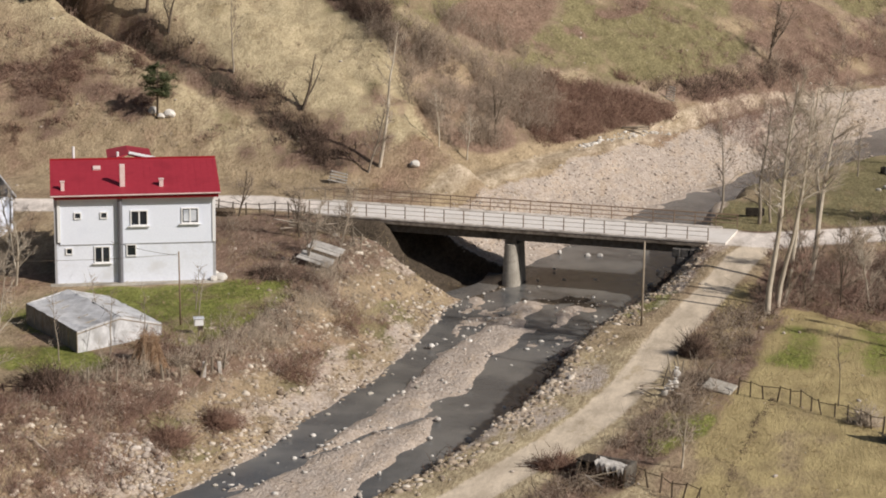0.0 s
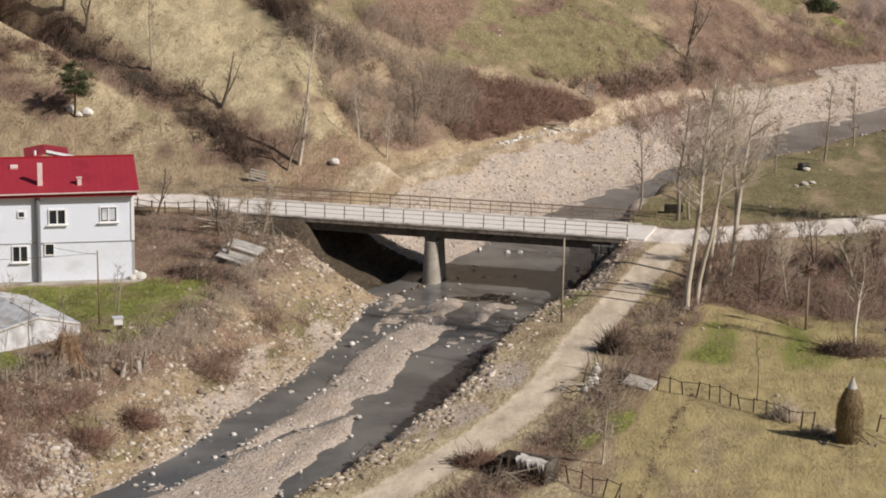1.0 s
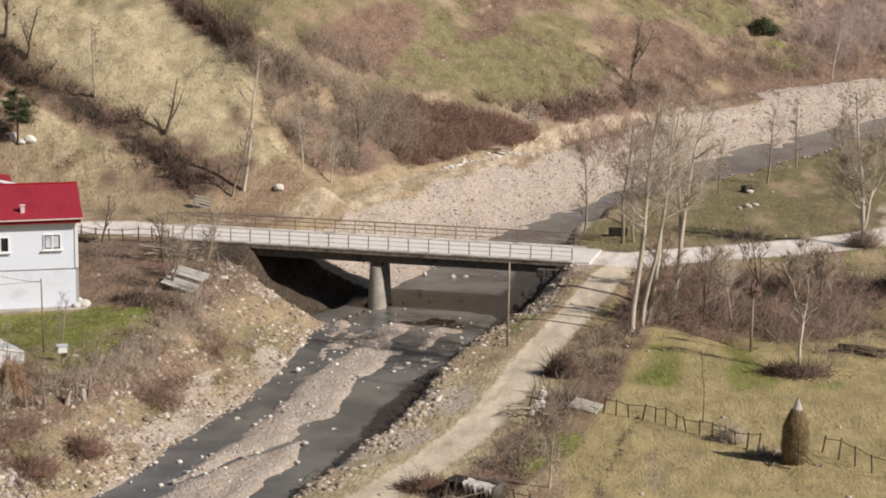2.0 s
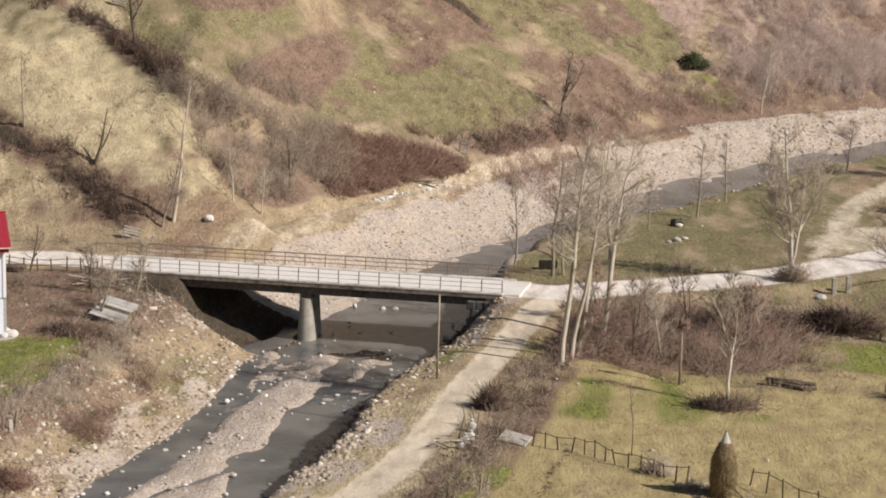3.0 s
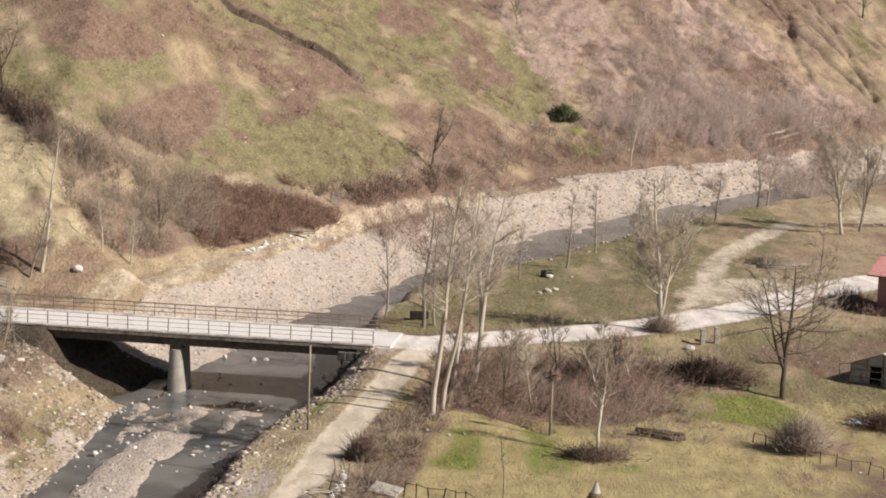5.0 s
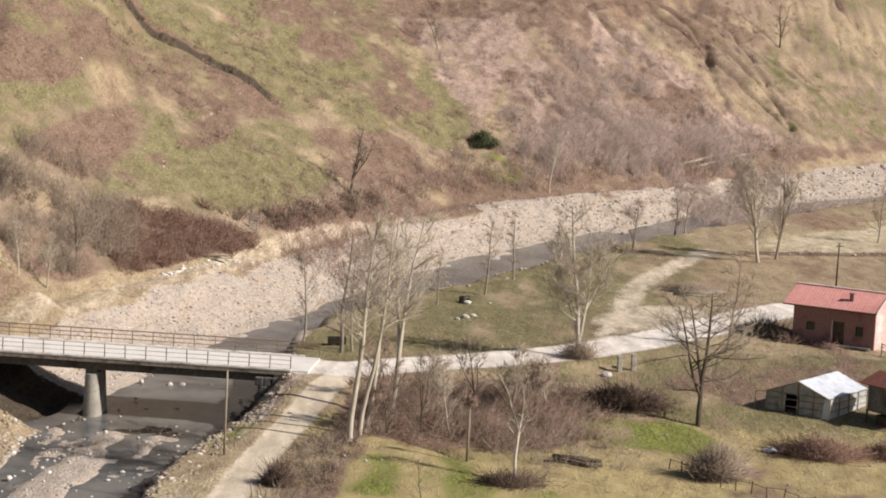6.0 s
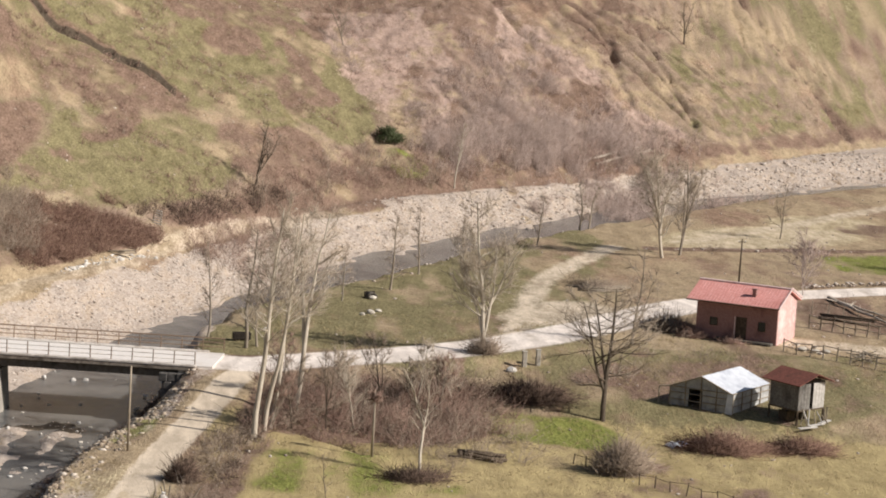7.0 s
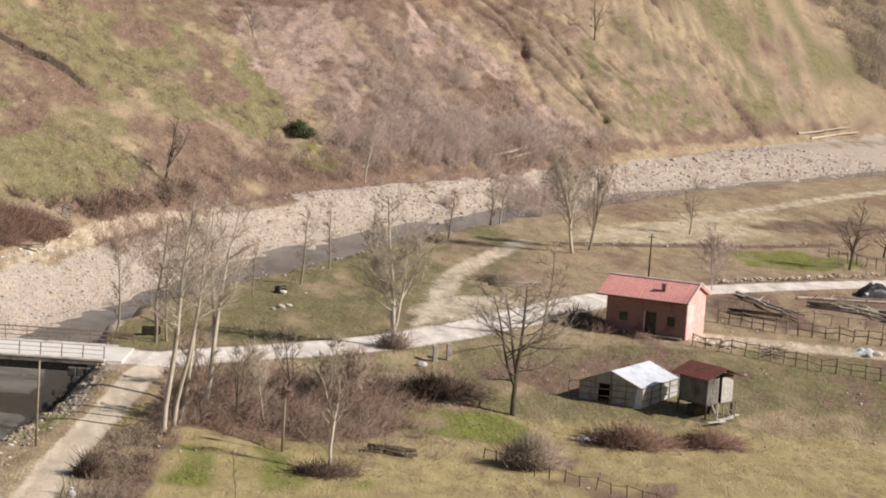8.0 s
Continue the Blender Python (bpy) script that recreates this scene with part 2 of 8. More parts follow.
def land_material():
    m, n, l, b = nodes_of("land", 0.95)
    b.inputs["Specular IOR Level"].default_value = 0.1
    geo = n.new("ShaderNodeNewGeometry")
    pos = geo.outputs["Position"]

    def zone(key):
        a = n.new("ShaderNodeAttribute")
        a.attribute_name = key
        return a.outputs["Fac"]
    squash = n.new("ShaderNodeMapping")
    squash.inputs["Scale"].default_value = (1, 0.38, 1)
    l.new(pos, squash.inputs["Vector"])
    flow = squash.outputs[0]
    coarse = tex(n, l, "Noise", flow, Scale=0.13, Detail=6, Roughness=0.62).outputs["Fac"]
    mid = tex(n, l, "Noise", flow, Scale=0.8, Detail=6, Roughness=0.68).outputs["Fac"]
    fine = tex(n, l, "Noise", flow, Scale=5.0, Detail=5, Roughness=0.7).outputs["Fac"]
    grain = tex(n, l, "Noise", flow, Scale=17.0, Detail=3, Roughness=0.7).outputs["Fac"]
    stones = tex(n, l, "Voronoi", pos, Scale=4.5, Randomness=1.0)
    pebbles = tex(n, l, "Voronoi", pos, Scale=9.0, Randomness=1.0)
    blot = tex(n, l, "Noise", flow, Scale=0.42, Detail=7, Roughness=0.72).outputs["Fac"]
    edge = ramp(n, l, mid, 0.30, 0.70)
    mottled = sums(n, l, "ADD", sums(n, l, "MULTIPLY", fine, 0.6), sums(n, l, "MULTIPLY", grain, 0.4))
    dry = mixed(n, l, ramp(n, l, mottled, 0.36, 0.64), (0.265, 0.20, 0.125), (0.47, 0.375, 0.25))
    dry = mixed(n, l, ramp(n, l, coarse, 0.48, 0.68), dry, mixed(n, l, ramp(n, l, mottled, 0.36, 0.62), (0.18, 0.115, 0.08), (0.36, 0.25, 0.18)))
    green = mixed(n, l, ramp(n, l, mottled, 0.36, 0.64), (0.125, 0.112, 0.056), (0.295, 0.255, 0.142))
    lawn = mixed(n, l, ramp(n, l, mottled, 0.36, 0.64), (0.105, 0.124, 0.03), (0.28, 0.29, 0.086))
    brown = mixed(n, l, ramp(n, l, mottled, 0.36, 0.64), (0.12, 0.075, 0.055), (0.29, 0.205, 0.155))
    scree = mixed(n, l, ramp(n, l, mottled, 0.36, 0.64), (0.30, 0.21, 0.17), (0.49, 0.375, 0.315))
    grey = mixed(n, l, ramp(n, l, stones.outputs["Color"], 0.0, 1.0), (0.48, 0.408, 0.348), (0.62, 0.545, 0.48))
    grey = mixed(n, l, ramp(n, l, pebbles.outputs["Color"], 0.2, 0.9), grey, mixed(n, l, 1.0, grey, (0.84, 0.82, 0.80), "MULTIPLY"))
    grey = mixed(n, l, ramp(n, l, mid, 0.42, 0.66), grey, mixed(n, l, 1.0, grey, (0.80, 0.76, 0.70), "MULTIPLY"))
    way = mixed(n, l, ramp(n, l, mottled, 0.34, 0.62), (0.64, 0.575, 0.515), (0.77, 0.705, 0.645))
    mud = mixed(n, l, ramp(n, l, mottled, 0.36, 0.64), (0.11, 0.095, 0.075), (0.24, 0.21, 0.165))

    def laid(c, key, other, lo=0.35, hi=0.65, rag=1.6):
        f = sums(n, l, "ADD", zone(key), sums(n, l, "MULTIPLY", sums(n, l, "SUBTRACT", sums(n, l, "ADD", sums(n, l, "MULTIPLY", mid, 0.55), sums(n, l, "MULTIPLY", fine, 0.45)), 0.5), rag))
        return mixed(n, l, ramp(n, l, f, lo, hi), c, other)
    straw = mixed(n, l, ramp(n, l, mottled, 0.36, 0.64), (0.36, 0.295, 0.18), (0.55, 0.465, 0.31))
    # near-black: dark earth, and shade painted into hollows and under the bridge
    soil_shade = mixed(n, l, ramp(n, l, mottled, 0.36, 0.64), (0.05, 0.04, 0.03), (0.12, 0.095, 0.07))
    c = laid(dry, "straw", straw, 0.2, 0.8)
    heath = mixed(n, l, ramp(n, l, mottled, 0.36, 0.64), (0.19, 0.135, 0.10), (0.36, 0.275, 0.21))
    c = laid(c, "heath", heath, 0.2, 0.8)
    c = laid(c, "green", green, 0.25, 0.75)
    pasture = mixed(n, l, ramp(n, l, mottled, 0.36, 0.64), (0.37, 0.30, 0.15), (0.435, 0.35, 0.185))
    c = laid(c, "pasture", pasture, 0.25, 0.75)
    c = laid(c, "scree", scree, 0.25, 0.75)
    c = laid(c, "brown", brown, 0.25, 0.75)
    c = laid(c, "lawn", lawn, 0.25, 0.75)
    c = laid(c, "mud", mud)
    c = laid(c, "gravel", grey)
    dirt = mixed(n, l, ramp(n, l, mottled, 0.34, 0.62), (0.55, 0.465, 0.36), (0.62, 0.53, 0.415))
    c = laid(c, "track", dirt, 0.25, 0.75, 1.1)
    c = laid(c, "way", way, 0.2, 0.8, 0.9)
    c = laid(c, "soil_shade", soil_shade)
    c = mixed(n, l, 1.0, c, mixed(n, l, edge, (0.74, 0.73, 0.72), (1.14, 1.14, 1.14)), "MULTIPLY")
    c = mixed(n, l, sums(n, l, "MULTIPLY", ramp(n, l, blot, 0.56, 0.70), sums(n, l, "SUBTRACT", 1.0, sums(n, l, "MINIMUM", zone("pasture"), 0.6))), c, mixed(n, l, 1.0, c, (0.72, 0.69, 0.62), "MULTIPLY"))
    l.new(c, b.inputs["Base Color"])
    h = sums(n, l, "ADD", sums(n, l, "MULTIPLY", fine, 1.0), sums(n, l, "MULTIPLY", sums(n, l, "MULTIPLY", stones.outputs["Distance"], -0.45), zone("gravel")))
    h = sums(n, l, "MULTIPLY", h, sums(n, l, "SUBTRACT", 1.0, sums(n, l, "MULTIPLY", sums(n, l, "MAXIMUM", zone("track"), zone("way")), 0.85)))
    bp = n.new("ShaderNodeBump")
    bp.inputs["Strength"].default_value, bp.inputs["Distance"].default_value = 0.8, 0.16
    l.new(h, bp.inputs["Height"])
    l.new(bp.outputs[0], b.inputs["Normal"])
    return m


def water_material():
    m, n, l, b = nodes_of("river_water", 0.06)
    b.inputs["Specular IOR Level"].default_value = 0.22
    geo = n.new("ShaderNodeNewGeometry")
    mp = n.new("ShaderNodeMapping")
    mp.inputs["Scale"].default_value, mp.inputs["Rotation"].default_value = (2.2, 0.9, 1), (0, 0, radians(14))
    l.new(geo.outputs["Position"], mp.inputs["Vector"])
    rip = tex(n, l, "Noise", mp.outputs[0], Scale=1.6, Detail=5, Roughness=0.7)
    broad = tex(n, l, "Noise", geo.outputs["Position"], Scale=0.25, Detail=3)
    c = mixed(n, l, ramp(n, l, broad.outputs["Fac"], 0.35, 0.65), (0.094, 0.096, 0.098), (0.172, 0.168, 0.160))
    l.new(mixed(n, l, ramp(n, l, rip.outputs["Fac"], 0.64, 0.74), c, (0.34, 0.325, 0.30)), b.inputs["Base Color"])
    l.new(ramp(n, l, rip.outputs["Fac"], 0.35, 2.6), b.inputs["Roughness"])
    bp = n.new("ShaderNodeBump")
    bp.inputs["Strength"].default_value, bp.inputs["Distance"].default_value = 0.5, 0.06
    l.new(rip.outputs["Fac"], bp.inputs["Height"])
    l.new(bp.outputs[0], b.inputs["Normal"])
    return m


LAND, WATER = land_material(), water_material()
PLASTER = surface("white_plaster", (0.74, 0.785, 0.885), (0.79, 0.835, 0.93), (0.70, 0.745, 0.85), 9, 0.35, 0.85, vary=0.02)
PLASTER_OLD = surface("stained_plaster", (0.72, 0.76, 0.85), (0.78, 0.82, 0.91), (0.66, 0.68, 0.73), 7, 0.5, 0.9, vary=0.02)
GREY_WALL = surface("grey_render", (0.36, 0.36, 0.38), (0.44, 0.44, 0.46), (0.30, 0.29, 0.29), 6, 0.5, 0.9)
TRIM = surface("white_paint", (0.78, 0.78, 0.78), (0.82, 0.82, 0.82), None, 10, 1, 0.5, vary=0.02, bump=0.002)
RED_ROOF = surface("red_sheet_roof", (0.30, 0.026, 0.042), (0.335, 0.032, 0.048), (0.27, 0.024, 0.038), 3, 0.5, 0.55, vary=0.03, bump=0.005)
RED_DARK = surface("dark_red_flashing", (0.22, 0.01, 0.016), (0.28, 0.014, 0.02), None, 3, 1, 0.5)
PALE_ROOF_TRIM = surface("faded_pink_paint", (0.62, 0.46, 0.44), (0.70, 0.56, 0.54), (0.5, 0.36, 0.34), 6, 1, 0.7)
PIPE = surface("grey_pipe", (0.16, 0.16, 0.18), (0.21, 0.21, 0.23), None, 8, 1, 0.5)
PANE, _n, _l, _b = nodes_of("window_glass", 0.06)
_b.inputs["Base Color"].default_value = (0.02, 0.024, 0.03, 1)
_b.inputs["Specular IOR Level"].default_value = 0.6
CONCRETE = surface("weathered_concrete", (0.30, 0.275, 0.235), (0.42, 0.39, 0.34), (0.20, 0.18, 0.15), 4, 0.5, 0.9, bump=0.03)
DARK_CONCRETE = surface("dark_grey_concrete", (0.085, 0.075, 0.062), (0.15, 0.135, 0.115), (0.055, 0.048, 0.04), 3, 0.6, 0.9, bump=0.03)
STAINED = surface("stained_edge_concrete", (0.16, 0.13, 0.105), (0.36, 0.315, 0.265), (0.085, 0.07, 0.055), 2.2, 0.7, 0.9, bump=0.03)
DECK = surface("dusty_deck", (0.74, 0.695, 0.65), (0.81, 0.77, 0.725), (0.66, 0.61, 0.555), 3, 0.3, 0.9)
KERB = surface("worn_kerb", (0.46, 0.415, 0.37), (0.72, 0.67, 0.62), (0.30, 0.26, 0.22), 1.4, 0.6, 0.9, bump=0.03)
RAIL = surface("rusty_pale_rail", (0.70, 0.655, 0.60), (0.80, 0.76, 0.71), (0.52, 0.43, 0.36), 5, 0.7, 0.7)
RAIL_DARK = surface("rusty_dark_rail", (0.20, 0.135, 0.09), (0.29, 0.21, 0.15), None, 5, 0.7, 0.8)
STONE = surface("pale_river_stone", (0.40, 0.365, 0.31), (0.58, 0.54, 0.47), (0.32, 0.28, 0.23), 3, 0.8, 0.9, bump=0.05, vary=0.5)
WHITE_STONE = surface("white_limestone", (0.54, 0.51, 0.47), (0.66, 0.635, 0.595), (0.42, 0.39, 0.35), 3, 0.8, 0.9, bump=0.05)
OLD_WOOD = surface("grey_weathered_wood", (0.21, 0.17, 0.125), (0.33, 0.285, 0.225), (0.13, 0.10, 0.075), 6, 0.8, 0.9, vary=0.4, stretch=(1, 1, 0.3))
PALE_WOOD = surface("bleached_wood", (0.40, 0.34, 0.28), (0.55, 0.485, 0.41), (0.28, 0.23, 0.18), 6, 0.8, 0.9, vary=0.35, stretch=(1, 1, 0.3))
# near-black wood; also puts shade into the retaining wall and shelter front
BLACK_WOOD = surface("black_wood_and_shade", (0.018, 0.014, 0.011), (0.045, 0.036, 0.028), None, 6, 0.8, 0.9, vary=0.4)
DARK_WOOD = surface("dark_wood", (0.065, 0.047, 0.033), (0.13, 0.10, 0.07), None, 6, 0.8, 0.9, vary=0.4)
BARK = surface("pale_bark", (0.46, 0.40, 0.32), (0.60, 0.545, 0.455), (0.30, 0.245, 0.185), 5, 1.2, 0.9, vary=0.15, stretch=(1, 1, 0.35))
BARK_DARK = surface("dark_bark", (0.075, 0.055, 0.04), (0.15, 0.12, 0.09), (0.05, 0.038, 0.03), 5, 1.2, 0.9, vary=0.3, stretch=(1, 1, 0.35))
BARK_GREY = surface("grey_bark", (0.24, 0.20, 0.155), (0.36, 0.31, 0.25), (0.15, 0.12, 0.09), 5, 1.2, 0.9, vary=0.3, stretch=(1, 1, 0.35))
BARK_PINK = surface("pinkish_bark", (0.44, 0.36, 0.32), (0.56, 0.47, 0.43), (0.34, 0.27, 0.24), 5, 1.2, 0.9, vary=0.2, stretch=(1, 1, 0.35))
FILM = surface("clouded_plastic_sheet", (0.44, 0.445, 0.455), (0.66, 0.665, 0.68), (0.36, 0.355, 0.35), 1.6, 0.6, 0.35, vary=0.02, bump=0.05)
FILM_WHITE = surface("white_plastic_sheet", (0.52, 0.55, 0.60), (0.66, 0.69, 0.74), (0.42, 0.45, 0.51), 2, 0.7, 0.35, vary=0.02, bump=0.04)
FILM_DARKEST = surface("darkest_plastic_wall", (0.17, 0.16, 0.145), (0.27, 0.26, 0.24), (0.10, 0.09, 0.08), 3, 0.8, 0.6, bump=0.04)
FILM_DARK = surface("grey_plastic_wall", (0.33, 0.335, 0.335), (0.47, 0.475, 0.475), (0.23, 0.23, 0.225), 2.5, 0.8, 0.6, bump=0.04)
# front darker, gable paler: shaded and sunlit sides put into the colours
BRICK_WALL = surface("red_block_wall", (0.28, 0.155, 0.14), (0.36, 0.215, 0.195), (0.20, 0.115, 0.105), 5, 0.6, 0.9, vary=0.2)
PINK_WALL = surface("pale_pink_sunlit_wall", (0.56, 0.335, 0.31), (0.66, 0.44, 0.41), (0.72, 0.58, 0.55), 4, 0.5, 0.9, vary=0.02)
ORANGE_TILE = surface("faded_clay_tile", (0.55, 0.235, 0.21), (0.64, 0.335, 0.305), (0.50, 0.22, 0.195), 4, 0.5, 0.85, vary=0.12)
RUST_SHEET = surface("rusty_roof_sheet", (0.12, 0.045, 0.035), (0.19, 0.075, 0.055), (0.085, 0.04, 0.03), 5, 0.7, 0.8)
DARK_BOARD = surface("grey_weathered_board", (0.12, 0.112, 0.10), (0.21, 0.20, 0.185), (0.07, 0.065, 0.058), 5, 0.7, 0.9, vary=0.35)
BOARD = surface("pale_grey_board", (0.40, 0.38, 0.35), (0.55, 0.53, 0.50), (0.28, 0.26, 0.235), 5, 0.7, 0.9)
HAY = surface("weathered_hay", (0.10, 0.07, 0.04), (0.24, 0.18, 0.105), (0.06, 0.042, 0.026), 8, 0.9, 1.0, bump=0.1, stretch=(1, 1, 0.4))
STALKS = isles("dry_maize_stalks", [(0.36, 0.22, 0.135), (0.52, 0.37, 0.24), (0.27, 0.16, 0.095)])
TWIGS = isles("bare_twigs", [(0.18, 0.135, 0.10), (0.30, 0.235, 0.18), (0.42, 0.345, 0.27), (0.23, 0.175, 0.13)])
TWIGS_RED = isles("reddish_twigs", [(0.12, 0.072, 0.058), (0.29, 0.185, 0.145), (0.42, 0.295, 0.235), (0.20, 0.118, 0.092)])
TWIGS_RUST = isles("rust_brown_brambles", [(0.085, 0.046, 0.035), (0.21, 0.125, 0.092), (0.33, 0.215, 0.16), (0.14, 0.078, 0.06)])
# darkest brush; its near-black shades also paint the thickets' deep shade
TWIGS_DARK = isles("dark_brush_and_shade", [(0.03, 0.02, 0.016), (0.11, 0.075, 0.056), (0.23, 0.16, 0.122), (0.06, 0.04, 0.031)])
TWIGS_PINK = isles("pinkish_twigs", [(0.31, 0.23, 0.195), (0.43, 0.335, 0.29), (0.53, 0.43, 0.38), (0.36, 0.27, 0.235)])
WALL_STONE = surface("dark_masonry", (0.075, 0.07, 0.066), (0.17, 0.16, 0.15), (0.045, 0.042, 0.04), 3, 0.9, 0.9, bump=0.06)
TWIGS_PALE = isles("pale_twigs", [(0.31, 0.25, 0.19), (0.43, 0.36, 0.28), (0.52, 0.445, 0.355), (0.36, 0.295, 0.225)])
DRY_BLADES = isles("dry_grass_blades", [(0.25, 0.19, 0.095), (0.38, 0.30, 0.16), (0.48, 0.39, 0.23), (0.30, 0.235, 0.125)])
HILL_BLADES = isles("faded_hill_grass", [(0.22, 0.165, 0.115), (0.35, 0.275, 0.19), (0.43, 0.345, 0.25), (0.26, 0.22, 0.12)])
GREEN_BLADES = isles("green_grass_blades", [(0.085, 0.10, 0.025), (0.16, 0.175, 0.05), (0.28, 0.265, 0.10)])
NEEDLES = isles("dark_needles", [(0.035, 0.048, 0.022), (0.08, 0.10, 0.045), (0.14, 0.15, 0.075)])
BANK_STONE = isles("dusty_bank_stones", [(0.20, 0.155, 0.115), (0.38, 0.31, 0.235), (0.54, 0.46, 0.365), (0.28, 0.225, 0.17), (0.46, 0.385, 0.30), (0.76, 0.69, 0.60)])
WHITE_GRAVEL = isles("washed_white_stones", [(0.50, 0.47, 0.43), (0.70, 0.67, 0.62), (0.80, 0.78, 0.74), (0.38, 0.34, 0.30)])
GRAVEL = isles("loose_stones", [(0.27, 0.222, 0.182), (0.46, 0.392, 0.335), (0.62, 0.55, 0.485), (0.37, 0.312, 0.265), (0.74, 0.68, 0.62)])
# ---------- building helpers ----------
def base(name, x=0, y=0, z=0, turn=0, label="", category="", group="", kind=""):
    ob = new(name)
    ob.matrix_world = pose(x, y, z, 0, 0, turn)
    ob.empty_display_size = 0.3
    return tagged(ob, label, category, group, kind)


def part(name, bm, material, parent=None, label="", smooth=False):
    me = bpy.data.meshes.new(name)
    bm.normal_update()
    bm.to_mesh(me)
    bm.free()
    me.materials.append(material)
    if smooth:
        me.polygons.foreach_set("use_smooth", [True] * len(me.polygons))
    ob = new(name, me)
    ob.parent = parent
    return tagged(ob, label)


def joined(name, verts, faces, material, parent=None, label="", smooth=False):
    """One mesh from arrays: verts (n, 3) and faces (m, k)."""
    verts, faces = np.asarray(verts, np.float32), np.asarray(faces, np.int32)
    me = bpy.data.meshes.new(name)
    me.vertices.add(len(verts))
    me.vertices.foreach_set("co", verts.ravel())
    me.loops.add(faces.size)
    me.loops.foreach_set("vertex_index", faces.ravel())
    me.polygons.add(len(faces))
    me.polygons.foreach_set("loop_start", np.arange(len(faces), dtype=np.int32) * faces.shape[1])
    if smooth:
        me.polygons.foreach_set("use_smooth", np.ones(len(faces), bool))
    me.update(calc_edges=True)
    me.materials.append(material)
    ob = new(name, me)
    ob.parent = parent
    return tagged(ob, label)


def box(bm, x, y, z, sx, sy, sz, turn=0, tip=0, roll=0, bevel=0.0):
    """A block with its base's middle at x, y, z."""
    m = pose(x, y, z, tip, roll, turn) @ pose(0, 0, sz / 2) @ Matrix.Diagonal((sx, sy, sz, 1))
    got = bmesh.ops.create_cube(bm, size=1, matrix=m)
    if bevel:
        edges = list({e for v in got["verts"] for e in v.link_edges})
        bmesh.ops.bevel(bm, geom=edges, offset=bevel, segments=1, affect="EDGES")


def rod(bm, a, b, r0, r1=None, n=8):
    a, b = Vector(a), Vector(b)
    m = Matrix.Translation((a + b) / 2) @ (b - a).to_track_quat("Z", "Y").to_matrix().to_4x4()
    bmesh.ops.create_cone(bm, cap_ends=True, segments=n, radius1=r0, radius2=r0 if r1 is None else r1, depth=(b - a).length, matrix=m)


def slab(bm, corners, thick):
    """A flat piece from its four corners, thickened downwards along its normal."""
    vs = [Vector(c) for c in corners]
    nrm = (vs[1] - vs[0]).cross(vs[2] - vs[0]).normalized() * thick
    top = [bm.verts.new(v) for v in vs]
    low = [bm.verts.new(v - nrm) for v in vs]
    bm.faces.new(top)
    bm.faces.new(low[::-1])
    k = len(vs)
    for i in range(k):
        bm.faces.new((top[i], low[i], low[(i + 1) % k], top[(i + 1) % k]))


def made(fn, *a, **k):
    bm = bmesh.new()
    fn(bm, *a, **k)
    return bm


def frusta(p0, p1, r0, r1, n=3):
    """Tapered n-sided sticks from arrays of ends and radii: verts, quads."""
    p0, p1 = np.asarray(p0, float), np.asarray(p1, float)
    r0, r1 = np.broadcast_to(r0, len(p0)).astype(float), np.broadcast_to(r1, len(p0)).astype(float)
    w = p1 - p0
    w = w / np.maximum(np.linalg.norm(w, axis=1, keepdims=True), 1e-6)
    ref = np.where(np.abs(w[:, 2:3]) > 0.9, np.array([[1.0, 0, 0]]), np.array([[0, 0, 1.0]]))
    u = np.cross(w, ref)
    u /= np.linalg.norm(u, axis=1, keepdims=True)
    v = np.cross(w, u)
    a = np.arange(n) * 2 * np.pi / n
    ring = u[:, None, :] * np.cos(a)[None, :, None] + v[:, None, :] * np.sin(a)[None, :, None]
    verts = np.concatenate([p0[:, None] + ring * r0[:, None, None], p1[:, None] + ring * r1[:, None, None]], 1).reshape(-1, 3)
    i = np.arange(n)
    quad = np.stack([i, (i + 1) % n, (i + 1) % n + n, i + n], 1)
    faces = (quad[None] + (np.arange(len(p0)) * 2 * n)[:, None, None]).reshape(-1, 4)
    return verts, faces


def tube(pts, rad, n=8):
    """One closed bending stick through the points: verts, quads."""
    v, f = frusta(pts[:-1], pts[1:], rad[:-1], rad[1:], n)
    v = v.reshape(len(pts) - 1, 2, n, 3)
    rings = np.concatenate([v[:1, 0], (v[1:, 0] + v[:-1, 1]) / 2, v[-1:, 1]])
    i = np.arange(n)
    quad = np.stack([i, (i + 1) % n, (i + 1) % n + n, i + n], 1)
    return rings.reshape(-1, 3), (quad[None] + (np.arange(len(pts) - 1) * n)[:, None, None]).reshape(-1, 4)


def scatter(rs, n, x0, x1, y0, y1, keep):
    """n points of a stretch of the plan, thinned by keep(x, y), a chance from 0 to 1."""
    x, y = rs.uniform(x0, x1, n), rs.uniform(y0, y1, n)
    ok = rs.uniform(0, 1, n) < keep(x, y)
    return x[ok], y[ok]


# ---------- the ground ----------
def oval(x, y, cx, cy, rx, ry, turn=0):
    c, s = math.cos(radians(turn)), math.sin(radians(turn))
    u, v = (x - cx) * c + (y - cy) * s, -(x - cx) * s + (y - cy) * c
    return sstep(1.25, 0.75, np.hypot(u / rx, v / ry))


def foot_distance(x, y):
    rise = np.interp(x, FOOT_X, np.gradient(FOOT_Y, FOOT_X))
    return (y - np.interp(x, FOOT_X, FOOT_Y)) / np.sqrt(1 + np.clip(rise, -2.2, 2.2) ** 2)


